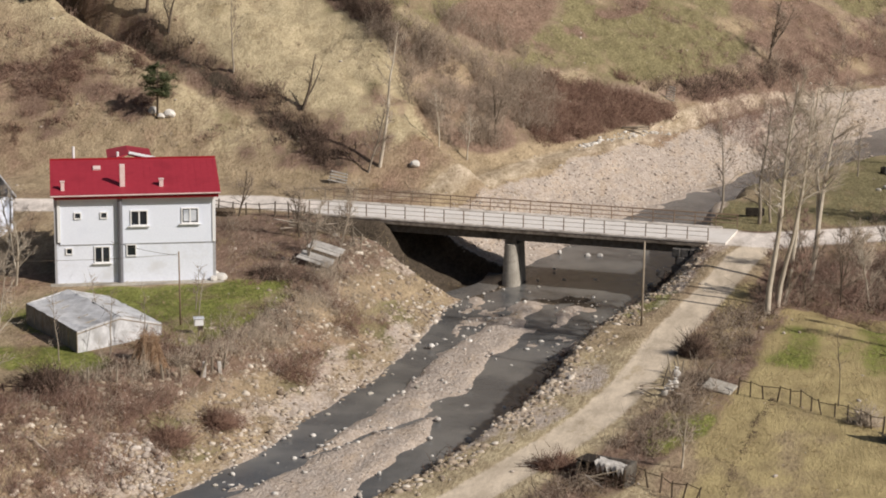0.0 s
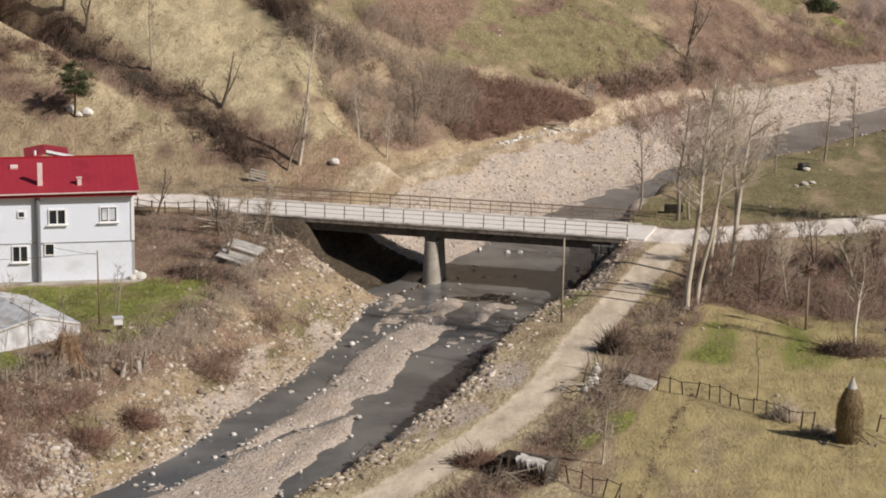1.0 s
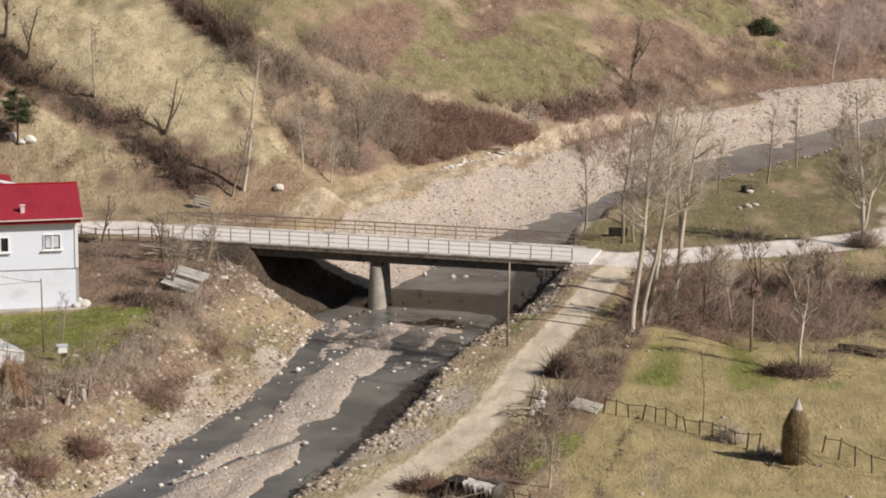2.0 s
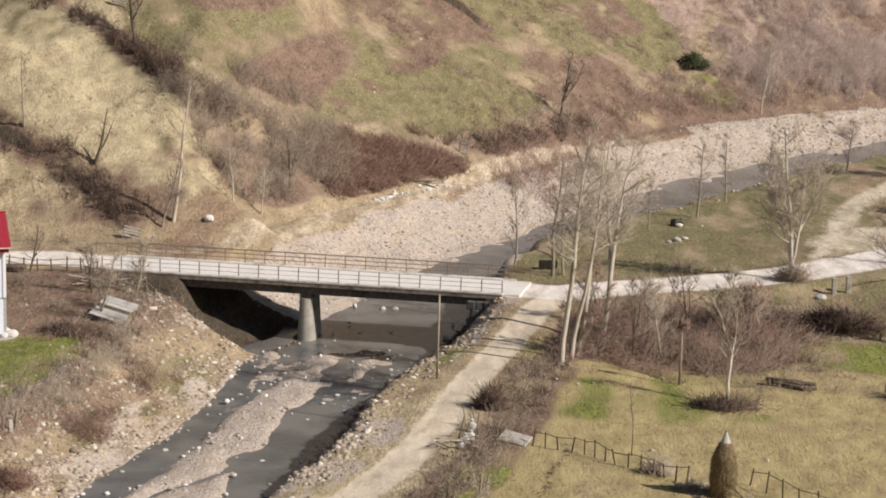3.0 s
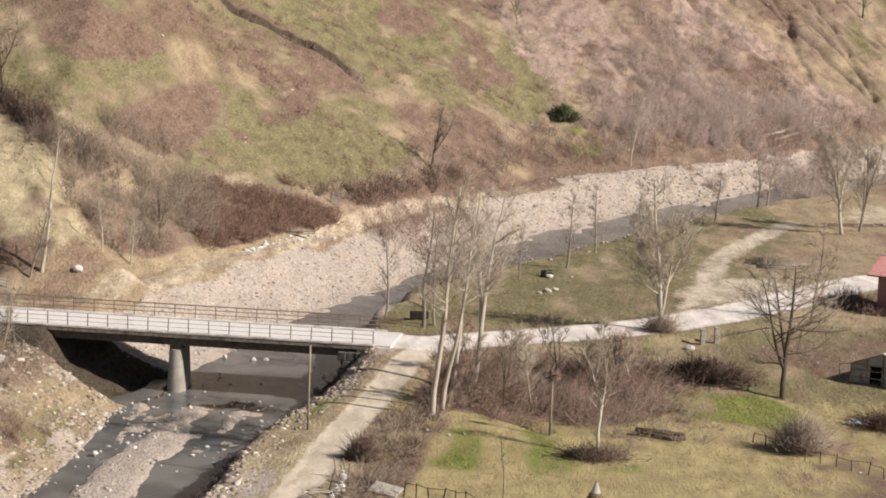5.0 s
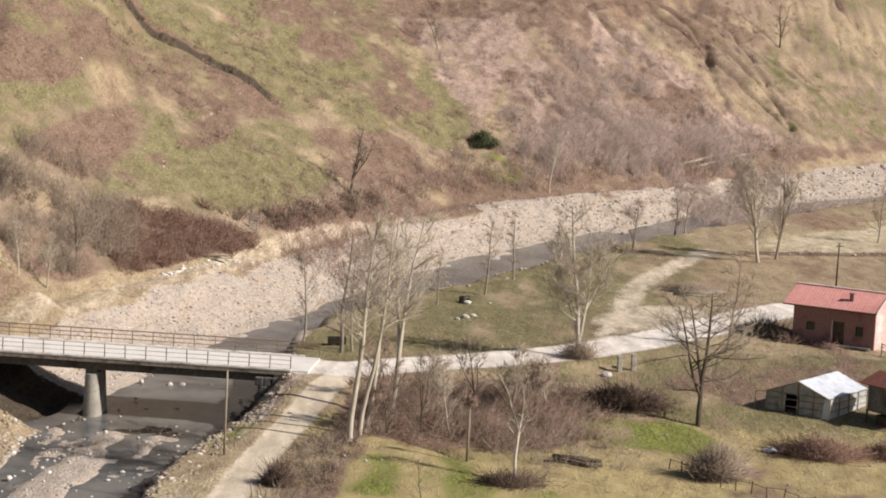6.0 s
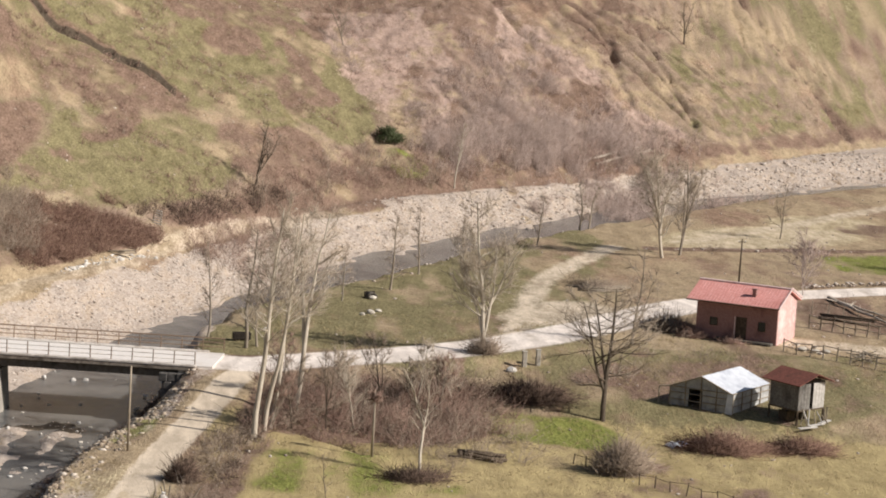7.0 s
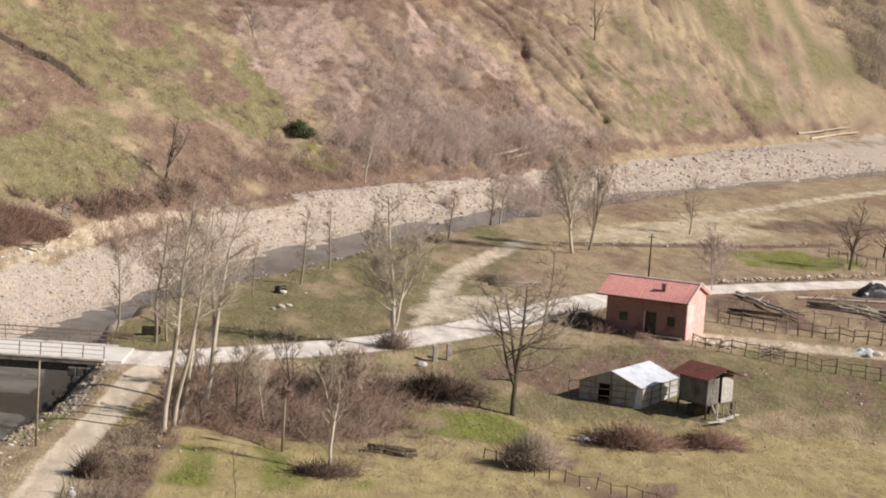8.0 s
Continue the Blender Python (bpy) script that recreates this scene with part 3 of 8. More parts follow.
def zones(x, y, h):
    q = h + 0.35 * y                        # patches lie along the contours
    d, (hw, bl, br) = along(RIVER, x, y)
    out = np.abs(d) - hw
    left = d > 0
    near = y < 160
    far = foot_distance(x, y)
    spur_side = sstep(-1.5, 1.5, -(x + 28.6 + 0.75 * (y - 178)))      # 1 on the spur by the house
    hill = sstep(0.5, 3.0, far)
    n1, n2, n3 = fbm(x / 2.6, q / 2.6, 101, 4) - 0.5, fbm(x / 7, q / 7, 103, 4) - 0.5, fbm(x / 1.1, q / 1.1, 105, 3) - 0.5
    ragged = 1.5 * n1 + 0.9 * n2 + 0.9 * n3

    def torn(mask, amount=1.0):
        """The mask with a ragged edge."""
        return np.clip(mask + amount * ragged * np.clip(4 * mask * (1.25 - mask), 0, 1), 0, 1)
    def knoll(cx, cz, rx, rz, turn=0):
        """A patch of the hillside, by its x and its height."""
        return oval(x, h, cx, cz, rx, rz, turn) * hill
    crease = np.exp(-(along(CREASE, x, y)[0] / 1.1) ** 2) * sstep(0, 2, far)
    z = {}
    gravel = sstep(-0.5, 0.2, out) * np.where(left, np.where(near, 0.3 * sstep(1.4, 0.1, out), sstep(bl - 1.0, bl - 3.0, out)), np.where(near, np.maximum(0.60 * sstep(4.8, 2.4, out), 0.34 * sstep(7, 5, out)), np.maximum(sstep(3.4, 1.6, out), 0.75 * sstep(38, 55, x) * sstep(7.5, 4.0, out))))
    gravel = np.maximum(gravel, sstep(0.5, -0.5, out))
    gravel = np.maximum(gravel, 0.30 * np.where(left & near, sstep(8.5, 2, out), 0))
    gravel = np.maximum(gravel, 0.8 * sstep(0.5, -1.0, far) * left * sstep(0, 0.5, out) * sstep(6, 16, x))
    z["gravel"] = torn(gravel, 0.8)
    pale_field = np.maximum(oval(x, y, 52, 238, 15, 7.5, 36), 0.8 * oval(x, y, 62, 253, 8, 6, 40))
    r1, r2, r3, r4, r5 = (np.abs(along(p, x, y)[0]) for p in (ROAD, TRACK, HAULAGE, PATH, FIELD_WAY))
    way = sstep(3.2, 1.8, r1)
    track = np.maximum.reduce([0.97 * sstep(1.55, 0.8, r2), 0.46 * sstep(1.7, 0.8, r3), 0.66 * sstep(2.6, 0.4, r4), 0.55 * sstep(3.2, 0.6, r5)])
    track = np.maximum(track, 0.66 * oval(x, y, 23, 184, 4.5, 8, -30))
    track = np.maximum(track, 0.6 * sstep(3.4, 1.2, np.abs(along([(41, 175.5), (50, 172.5), (62, 168), (90, 160)], x, y)[0])))
    way = way * (1 - 0.9 * sstep(1.0, 1.8, along(ROAD, x, y)[0] * -1) * sstep(40, 46, x) * sstep(3.4, 3.0, r1))
    track = np.maximum(track, 0.3 * sstep(2.6, 0.6, np.abs(along([(116, 425), (104.5, 412.4), (93.5, 395), (88.3, 378), (92.2, 370), (102.8, 374.3), (118, 386)], x, y)[0])))
    track = np.maximum(track, 0.45 * pale_field)
    z["track"] = track * sstep(-0.3, 0.6, out)
    z["way"] = way * sstep(-0.3, 0.6, out)
    lawn = np.maximum.reduce([0.78 * oval(x, y, -38.5, 130.5, 10.5, 7.5, 8), 0.88 * oval(x, y, -35.0, 136.8, 3.6, 4.6), 0.95 * oval(x, y, -42.6, 117.6, 4.4, 3.0, -30), 0.95 * oval(x, y, 17.8, 145.2, 6.2, 3.8, -35), 0.5 * oval(x, y, 60.3, 221, 8.0, 6.5, 15),
                              0.24 * oval(x, y, 4.5, 130.5, 9, 6.5, 10), 0.5 * oval(x, y, -5.6, 112.5, 1.5, 6, -10), 0.6 * oval(x, y, 56, 159, 4, 3.5), 0.55 * oval(x, y, -9.5, 141, 1.6, 6, -10)])
    lawn = np.maximum.reduce([lawn, 0.55 * knoll(13.6, 3.8, 3.2, 1.2, -20)])
    lawn = lawn * np.where(x < -25, sstep(0.2, 1.2, along(LAWN_EDGE, x, y)[0]), 1)
    z["lawn"] = torn(lawn * sstep(1, 4, out), 0.8)
    field = sstep(-6.5, -4, x) * sstep(150, 140, y) + 0.6 * sstep(6, 9, x) * sstep(205, 196, y) * sstep(160, 168, y)
    meadow = sstep(0.40, 0.6, fbm(x / 15, q / 15, 71, 3))
    slope_green = hill * (1 - spur_side) * sstep(4, 9, far) * sstep(16, 2, x - 0.45 * (y - 280))
    right = sstep(2, 6, far) * sstep(50, 60, x - 0.3 * (y - 340))
    flat_green = (d < 0) * ((y > 158) | ((y > 133) & (x > 19))) * sstep(-1, -3, far) * sstep(1, 3, out) * np.where(y < 170, 1.0, sstep(36, 24, x - 0.12 * (y - 190))) * (1 - pale_field)
    open_slope = 1 - oval(x, y, -46, 193, 15, 15) * sstep(0.5, 2.0, along(RAVINE, x, y)[0])
    green = np.maximum.reduce([0.35 * field, (0.38 + 0.36 * meadow) * slope_green, (0.30 + 0.28 * meadow) * right, (0.42 + 0.42 * fbm(x / 9, q / 9, 73, 3)) * flat_green,
                               0.45 * oval(x, y, 12, 190, 9, 22, -28), 0.25 * spur_side * meadow * sstep(2, 6, far), 0.9 * oval(x, y, 14.5, 270, 4, 3), 0.95 * knoll(5.8, 9.0, 4.2, 2.6, -25), 0.8 * knoll(-15, 7.6, 10, 3.4, -8), 0.7 * knoll(-3, 11.5, 7, 3.0, -15), 0.6 * knoll(-20, 17, 9, 3), np.where(left & near, 0.8 * sstep(0.42, 0.58, fbm(x / 4, q / 2.5, 111, 3)) * sstep(0.4, 1.5, out) * sstep(14, 8, out), 0)])
    z["green"] = torn(green, 0.9)
    z["heath"] = torn(hill * (1 - spur_side) * (0.35 + 0.5 * fbm(x / 11, q / 11, 161, 3)), 0.9)
    z["pasture"] = torn(0.95 * sstep(-6.5, -4, x) * sstep(152, 142, y) * (0.62 + 0.5 * fbm(x / 9, q / 9, 141, 3)) * (0.75 + 0.25 * sstep(102, 122, y)), 0.5)
    brown = np.where(left & near, (0.30 + 0.45 * sstep(4, 8, out)) * sstep(0.6, 2.5, out) * sstep(16, 9, out), 0.0)
    brown = np.maximum(brown, np.where(left, 0.0, (0.18 + 0.37 * sstep(126, 138, y)) * near * sstep(2.5, 4, out) * sstep(1.7, 2.3, r2) * sstep(5.5, 4.5, r2)))
    thicket = hill * (1 - spur_side) * sstep(9, 4, far + 2.5 * sstep(4, -4, x))
    brown = np.maximum.reduce([brown, 0.9 * oval(x, y, 6, 147, 8.5, 6.5, 25), 0.75 * sstep(2.6, 1.2, np.abs(along(TRACK, x, y)[0] + 4.0)) * sstep(142, 130, y),
                               0.6 * sstep(0.54, 0.7, fbm(x / 9, q / 9, 83, 3)) * hill * open_slope * (1 - 0.8 * right), 0.8 * oval(x, y, -37, 150, 8, 9), 0.9 * knoll(102.6, 15.2, 5.5, 1.5), 0.7 * oval(x, y, 72, 249, 9, 7, 30), 0.8 * thicket * (1 - 0.85 * right),
                               0.75 * np.exp(-(along(RAVINE, x, y)[0] / 1.3) ** 2) * sstep(0, 3, far),
                               0.45 * oval(x, y, -62.5, 179.5, 9, 5.5, 12), 0.75 * oval(x, y, -57.3, 178.2, 3.8, 1.8, -20), 0.6 * oval(x, y, -65, 177, 4, 3), 0.9 * oval(x, y, -18.6, 203.2, 10.5, 4.6, 64) * sstep(0.4, 1.2, far), 0.95 * knoll(-29, 11, 4.0, 2.7), 0.9 * knoll(-8.5, 17.3, 3.6, 1.7, -12), 0.85 * knoll(5, 21.3, 8, 1.5), 0.6 * knoll(-19, 10.5, 2.5, 1.2), 0.8 * crease, 0.55 * oval(x, y, 54, 190, 16, 9, 20), 0.3 * oval(x, y, 48, 213, 10, 10, 0), 0.8 * sstep(1.8, 0.6, np.abs(along([(38, 226), (47, 228), (57.6, 229.5), (72, 235)], x, y)[0])), 0.5 * oval(x, y, 30, 160, 10, 6, 20), 0.28 * sstep(0.5, 0.62, fbm(x / 8, q / 3, 131, 3)) * sstep(8, 14, x) * sstep(200, 180, y), 0.8 * oval(x, y, 30, 281, 13, 8, 42), 0.8 * sstep(4.5, 2.5, np.abs(far)) * sstep(-12, -6, x) * sstep(64, 54, x), 0.7 * sstep(0.56, 0.66, fbm(x / 12, q / 12, 151, 3)) * hill * (1 - spur_side) * (1 - 0.8 * right)])
    for line in DITCHES:
        brown = np.maximum(brown, np.exp(-(along(line, x, y)[0] / 1.2) ** 2) * hill)
    z["brown"] = torn(brown, 0.8)
    slide_l = np.interp(h, [1.5, 7, 9.4, 12.5, 16.4, 30], [24, 15, 11, 7.5, 3, -9])
    slide_r = np.interp(h, [3, 4.4, 8.3, 16.5, 21.6, 30], [62, 58, 49, 38.7, 31, 22])
    pale = sstep(-2.5, 1.5, x - slide_l) * sstep(2.5, -2.5, x - slide_r) * sstep(25.5, 22.0, h)
    z["scree"] = torn(0.8 * pale * sstep(2, 7, far), 0.9)
    # the deck's shade on bank and water margin, painted as dark ground
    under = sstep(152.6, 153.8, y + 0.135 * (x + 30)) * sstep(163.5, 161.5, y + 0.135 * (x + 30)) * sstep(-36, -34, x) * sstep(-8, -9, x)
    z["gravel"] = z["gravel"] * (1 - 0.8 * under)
    # painted shade: under the deck, and down the ravine
    z["soil_shade"] = np.maximum(under, 1.0 * np.exp(-((along(RAVINE, x, y)[0] - 0.2) / 0.7) ** 2) * sstep(-1, 1, far) * (0.6 + 0.4 * sstep(0.4, 0.6, vnoise(x / 3.5, y / 3.5, 333))))
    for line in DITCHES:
        z["soil_shade"] = np.maximum(z["soil_shade"], np.exp(-(along(line, x, y - 0.7)[0] / 0.45) ** 2) * hill * (1.0 if line is DITCHES[0] else 0.62))
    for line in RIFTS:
        z["soil_shade"] = np.maximum(z["soil_shade"], 0.3 * np.exp(-(along(line, x, y)[0] / 0.6) ** 2) * sstep(0.35, 0.6, vnoise(x / 2.5, y / 2.5, 28)))
    # the trench's shadow line, laid on as colour
    z["soil_shade"] = np.maximum(z["soil_shade"], 0.9 * np.exp(-(along([(-1.2, 142.9), (1.3, 141.2), (2.9, 139.7), (5.4, 136.9)], x, y)[0] / 0.45) ** 2))
    z["soil_shade"] = np.maximum(z["soil_shade"], 0.6 * oval(x, y, 5.5, 148.0, 8.5, 5.5, 25) * sstep(0.42, 0.6, fbm(x / 2.2, q / 1.2, 211, 2)))
    z["soil_shade"] = np.maximum(z["soil_shade"], np.where(left, 0.0, 0.42 * near * sstep(0.1, 0.5, out) * sstep(2.0, 1.0, out)))
    # painted shade in the pit below the lawn
    z["soil_shade"] = np.maximum(z["soil_shade"], 0.7 * oval(x, y, -40.7, 112.8, 0.9, 2.2, -20))
    z["straw"] = torn(0.95 * spur_side * sstep(1.0, 4, far) * sstep(0.5, 3.0, along(RAVINE, x, y)[0] * 1.0), 0.5)
    g = along(RAVINE, x, y)[0]
    z["straw"] = np.maximum(z["straw"], 0.55 * sstep(-8, -4, g) * sstep(-0.6, -1.8, g) * hill)
    z["straw"] = np.maximum.reduce([z["straw"], 0.12 * sstep(2.4, 1.4, r3), np.where(left, 0.0, 0.6 * near * sstep(2.5, 3.5, out) * sstep(136, 122, y) * sstep(-5, -7, x)), 0.95 * pale_field])
    z["straw"] = np.maximum(z["straw"], 0.7 * sstep(1.3, 0.4, np.abs(along(LEDGE, x, y)[0])))
    z["soil_shade"] = np.maximum(z["soil_shade"], 0.55 * crease * sstep(0.4, 0.6, fbm(x / 2, q / 2, 331, 2)))
    z["brown"] = z["brown"] * (1 - 0.9 * sstep(1.5, 0.5, np.abs(along(LEDGE, x, y)[0])))
    z["mud"] = np.clip(0.48 * sstep(0.8, -0.4, out) * (1 - gravel * 0.6), 0, 1)
    return z


def dense(lo, hi, step, outer):
    """Grid lines: even between lo and hi, and ever wider beyond, out to outer."""
    lines, g = list(np.arange(lo, hi + step / 2, step)), step
    v, w = lo, hi
    while w < outer or v > -outer:
        g *= 1.18
        v, w = v - g, w + g
        lines = [v] + lines + [w]
    return np.array(lines)


gx, gy = dense(-66, 96, 0.45, 2600), dense(94, 345, 0.45, 2600)
GX, GY = np.meshgrid(gx, gy)
GZ = ground(GX.ravel(), GY.ravel())
# the slope on which the camera stands
GZ = GZ + np.clip(30.5 - 0.62 * GY.ravel(), 0, 31.0) + 0.25 * np.clip(-GY.ravel() - 20, 0, 300)
land_v = np.stack([GX.ravel(), GY.ravel(), GZ], 1)
nx = len(gx)
ii, jj = np.meshgrid(np.arange(nx - 1), np.arange(len(gy) - 1))
k0 = (jj * nx + ii).ravel()
land = joined("ground", land_v, np.stack([k0, k0 + 1, k0 + nx + 1, k0 + nx], 1), LAND, smooth=True)
tagged(land, "valley floor and hillsides of dry winter grass, earth and gravel", "ground", kind="structure")
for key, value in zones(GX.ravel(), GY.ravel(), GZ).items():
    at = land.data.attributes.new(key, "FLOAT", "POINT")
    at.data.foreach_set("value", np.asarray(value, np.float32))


def build_water():
    rows = RIVER
    vs, fs = [], []
    for i, (x, y, hw, bl, br) in enumerate(rows):
        p, q = rows[max(0, i - 1)], rows[min(len(rows) - 1, i + 1)]
        t = Vector((q[0] - p[0], q[1] - p[1])).normalized()
        for s in np.linspace(-1, 1, 5):
            w = hw + 2.2
            vs.append((x + t.y * s * w, y - t.x * s * w, float(water_level(x, y)) - 0.02))
    for i in range(len(rows) - 1):
        for k in range(4):
            a = i * 5 + k
            fs.append((a, a + 1, a + 6, a + 5))
    ob = joined("water", vs, fs, WATER, smooth=True)
    tagged(ob, "shallow grey river water with small ripples", "river", kind="structure")


build_water()
# ---------- the bridge ----------
def build_bridge():
    """A two-span road bridge; its own x runs along it from the house's side, its y to the far side."""
    x0, y0, x1, y1 = -36.4, 158.2, -5.4, 154.0
    length, turn = math.hypot(x1 - x0, y1 - y0), math.degrees(math.atan2(y1 - y0, x1 - x0))
    top, wide = 1.15, 5.6
    b = base("bridge", x0, y0, 0, turn, "concrete road bridge with metal railings over the river", "bridge")
    bm = bmesh.new()
    box(bm, length / 2, wide / 2, top - 0.22, length, wide - 0.5, 0.22)
    part("deck", bm, DECK, b, "pale dusty concrete deck")
    run = length - 1.15                     # the kerbs and railings stop short of the road
    for y in (0.12, wide - 0.12):
        part("kerb", made(box, run / 2, y, top - 0.06, run, 0.30, 0.17, bevel=0.03), KERB, b, "worn pale concrete kerb")
        part("edge_beam", made(box, run / 2, y, top - 0.34, run - 0.1, 0.24, 0.28, bevel=0.02), STAINED, b, "brown stained concrete edge beam")
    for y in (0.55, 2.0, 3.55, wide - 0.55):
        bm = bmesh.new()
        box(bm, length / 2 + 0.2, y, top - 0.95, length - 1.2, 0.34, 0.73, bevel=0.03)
        part("girder", bm, DARK_CONCRETE, b, "dark concrete girder")
    # pier: short, with rounded noses, wider towards its foot, under a crossbeam
    px = length * 0.497
    ring = [(0.50 * math.cos(a), (0.62 if a > math.pi else 2.45) + 0.50 * math.sin(a)) for a in (math.pi + 2 * math.pi * (k + 0.5) / 22 for k in range(22)) for a in (a % (2 * math.pi),)]
    bm = bmesh.new()
    levels = [[bm.verts.new((px + x * (1.32 - 0.34 * u), 1.5 + (y - 1.5) * (1.10 - 0.10 * u), -4.2 + (top - 1.25 + 4.2) * u)) for x, y in ring] for u in np.linspace(0, 1, 6)]
    for lo, hi in zip(levels[:-1], levels[1:]):
        for k in range(len(ring)):
            bm.faces.new((lo[k], lo[(k + 1) % len(ring)], hi[(k + 1) % len(ring)], hi[k]))
    bm.faces.new(levels[-1])
    part("pier", bm, CONCRETE, b, "weathered concrete pier with rounded noses")
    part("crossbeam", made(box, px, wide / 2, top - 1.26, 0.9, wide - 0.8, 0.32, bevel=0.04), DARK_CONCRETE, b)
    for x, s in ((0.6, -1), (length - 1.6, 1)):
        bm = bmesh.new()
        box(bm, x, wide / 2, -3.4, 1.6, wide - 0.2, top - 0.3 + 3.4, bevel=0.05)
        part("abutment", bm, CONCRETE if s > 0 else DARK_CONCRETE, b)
    wing = part("wing_wall", made(box, length - 1.8, 0.42, -2.4, 3.5, 0.4, 3.0, bevel=0.04), WALL_STONE, b, "dark masonry wing wall")
    for k in range(3):
        for q in range(6 - k % 2):
            part("stone_block", made(box, length - 3.4 + 0.62 * q + 0.31 * (k % 2), 0.05 - 0.03 * ((q + k) % 3), -1.25 + 0.62 * k, 0.60, 0.5, 0.60, turn=((q * 7 + k * 5) % 5 - 2) * 1.2, bevel=0.05), WALL_STONE, wing)
    # railings
    for near, y, length in ((True, 0.12, run), (False, wide - 0.12, length)):
        mat, lab = (RAIL, "pale rusty railing") if near else (RAIL_DARK, "dark rusty railing")
        n = 20
        rail = part("railing", made(rod, (0, y, top + 1.05), (length, y, top + 1.05), 0.045, n=6), mat, b, lab)
        for h in (0.42, 0.74):
            part("bar", made(rod, (0, y, top + h), (length, y, top + h), 0.034, n=5), mat, rail)
        me = None
        for k in range(n + 1):
            if me is None:
                bm = bmesh.new()
                box(bm, 0, 0, 0, 0.065, 0.065, 0.98, bevel=0.01)
                p = part("post", bm, RAIL_DARK if near else mat, rail)
                me = p.data
            else:
                p = new("post", me)
                p.parent = rail
            p.location = (length * k / n * 0.996 + 0.05, y, top + 0.1)
            p.rotation_euler = (0, radians(random.uniform(-1.5, 1.5)), 0)


build_bridge()


# ---------- houses ----------
def window(parent, x, y, z, w, h, leaves=2, frame=0.11, sill=True, paint=None):
    """A framed window in a wall that faces -y, its lower left corner at x, z."""
    bm = bmesh.new()
    for fx, fz, fw, fh in ((0, -frame, w + 2 * frame, frame), (0, h, w + 2 * frame, frame)):
        box(bm, x + w / 2, y - 0.02, z + fz, fw, 0.10, fh)
    for fx in (-frame / 2, w + frame / 2):
        box(bm, x + fx, y - 0.02, z, frame, 0.10, h)
    ob = part("window", bm, paint or TRIM, parent, "window with dark wooden frame" if paint else "white framed window with dark glass")
    part("pane", made(box, x + w / 2, y + 0.03, z, w, 0.02, h), PANE, ob, "dark reflecting glass")
    for k in range(1, leaves):
        part("mullion", made(box, x + w * k / leaves, y - 0.005, z, 0.09, 0.06, h), TRIM, ob)
    if sill:
        part("sill", made(box, x + w / 2, y - 0.10, z - frame - 0.05, w + 0.4, 0.18, 0.05), TRIM, ob)
    return ob


def wall_with_holes(bm, x0, x1, z0, z1, y, thick, holes):
    """One wall facing -y, with openings (x, z, w, h) cut through it."""
    xs = sorted({x0, x1, *[v for h in holes for v in (h[0], h[0] + h[2])]})
    zs = sorted({z0, z1, *[v for h in holes for v in (h[1], h[1] + h[3])]})
    verts = {}

    def at(i, j, k):
        if (i, j, k) not in verts:
            verts[i, j, k] = bm.verts.new((xs[i], y + thick * k, zs[j]))
        return verts[i, j, k]

    def solid(i, j):
        if not (0 <= i < len(xs) - 1 and 0 <= j < len(zs) - 1):
            return False
        cx, cz = (xs[i] + xs[i + 1]) / 2, (zs[j] + zs[j + 1]) / 2
        return not any(h[0] < cx < h[0] + h[2] and h[1] < cz < h[1] + h[3] for h in holes)
    for i in range(len(xs) - 1):
        for j in range(len(zs) - 1):
            if solid(i, j):
                bm.faces.new((at(i, j, 0), at(i + 1, j, 0), at(i + 1, j + 1, 0), at(i, j + 1, 0)))
                bm.faces.new((at(i, j, 1), at(i, j + 1, 1), at(i + 1, j + 1, 1), at(i + 1, j, 1)))
                for ni, nj, (pa, pb) in ((i - 1, j, ((i, j + 1), (i, j))), (i + 1, j, ((i + 1, j), (i + 1, j + 1))), (i, j - 1, ((i, j), (i + 1, j))), (i, j + 1, ((i + 1, j + 1), (i, j + 1)))):
                    if not solid(ni, nj):
                        bm.faces.new((at(*pb, 0), at(*pa, 0), at(*pa, 1), at(*pb, 1)))


def gable_roof(bm, x0, x1, y0, y1, eave, ridge, thick=0.12, ym=None):
    ym = (y0 + y1) / 2 if ym is None else ym
    slab(bm, [(x0, y0, eave), (x1, y0, eave), (x1, ym, ridge), (x0, ym, ridge)], thick)
    slab(bm, [(x1, y1, eave), (x0, y1, eave), (x0, ym, ridge), (x1, ym, ridge)], thick)


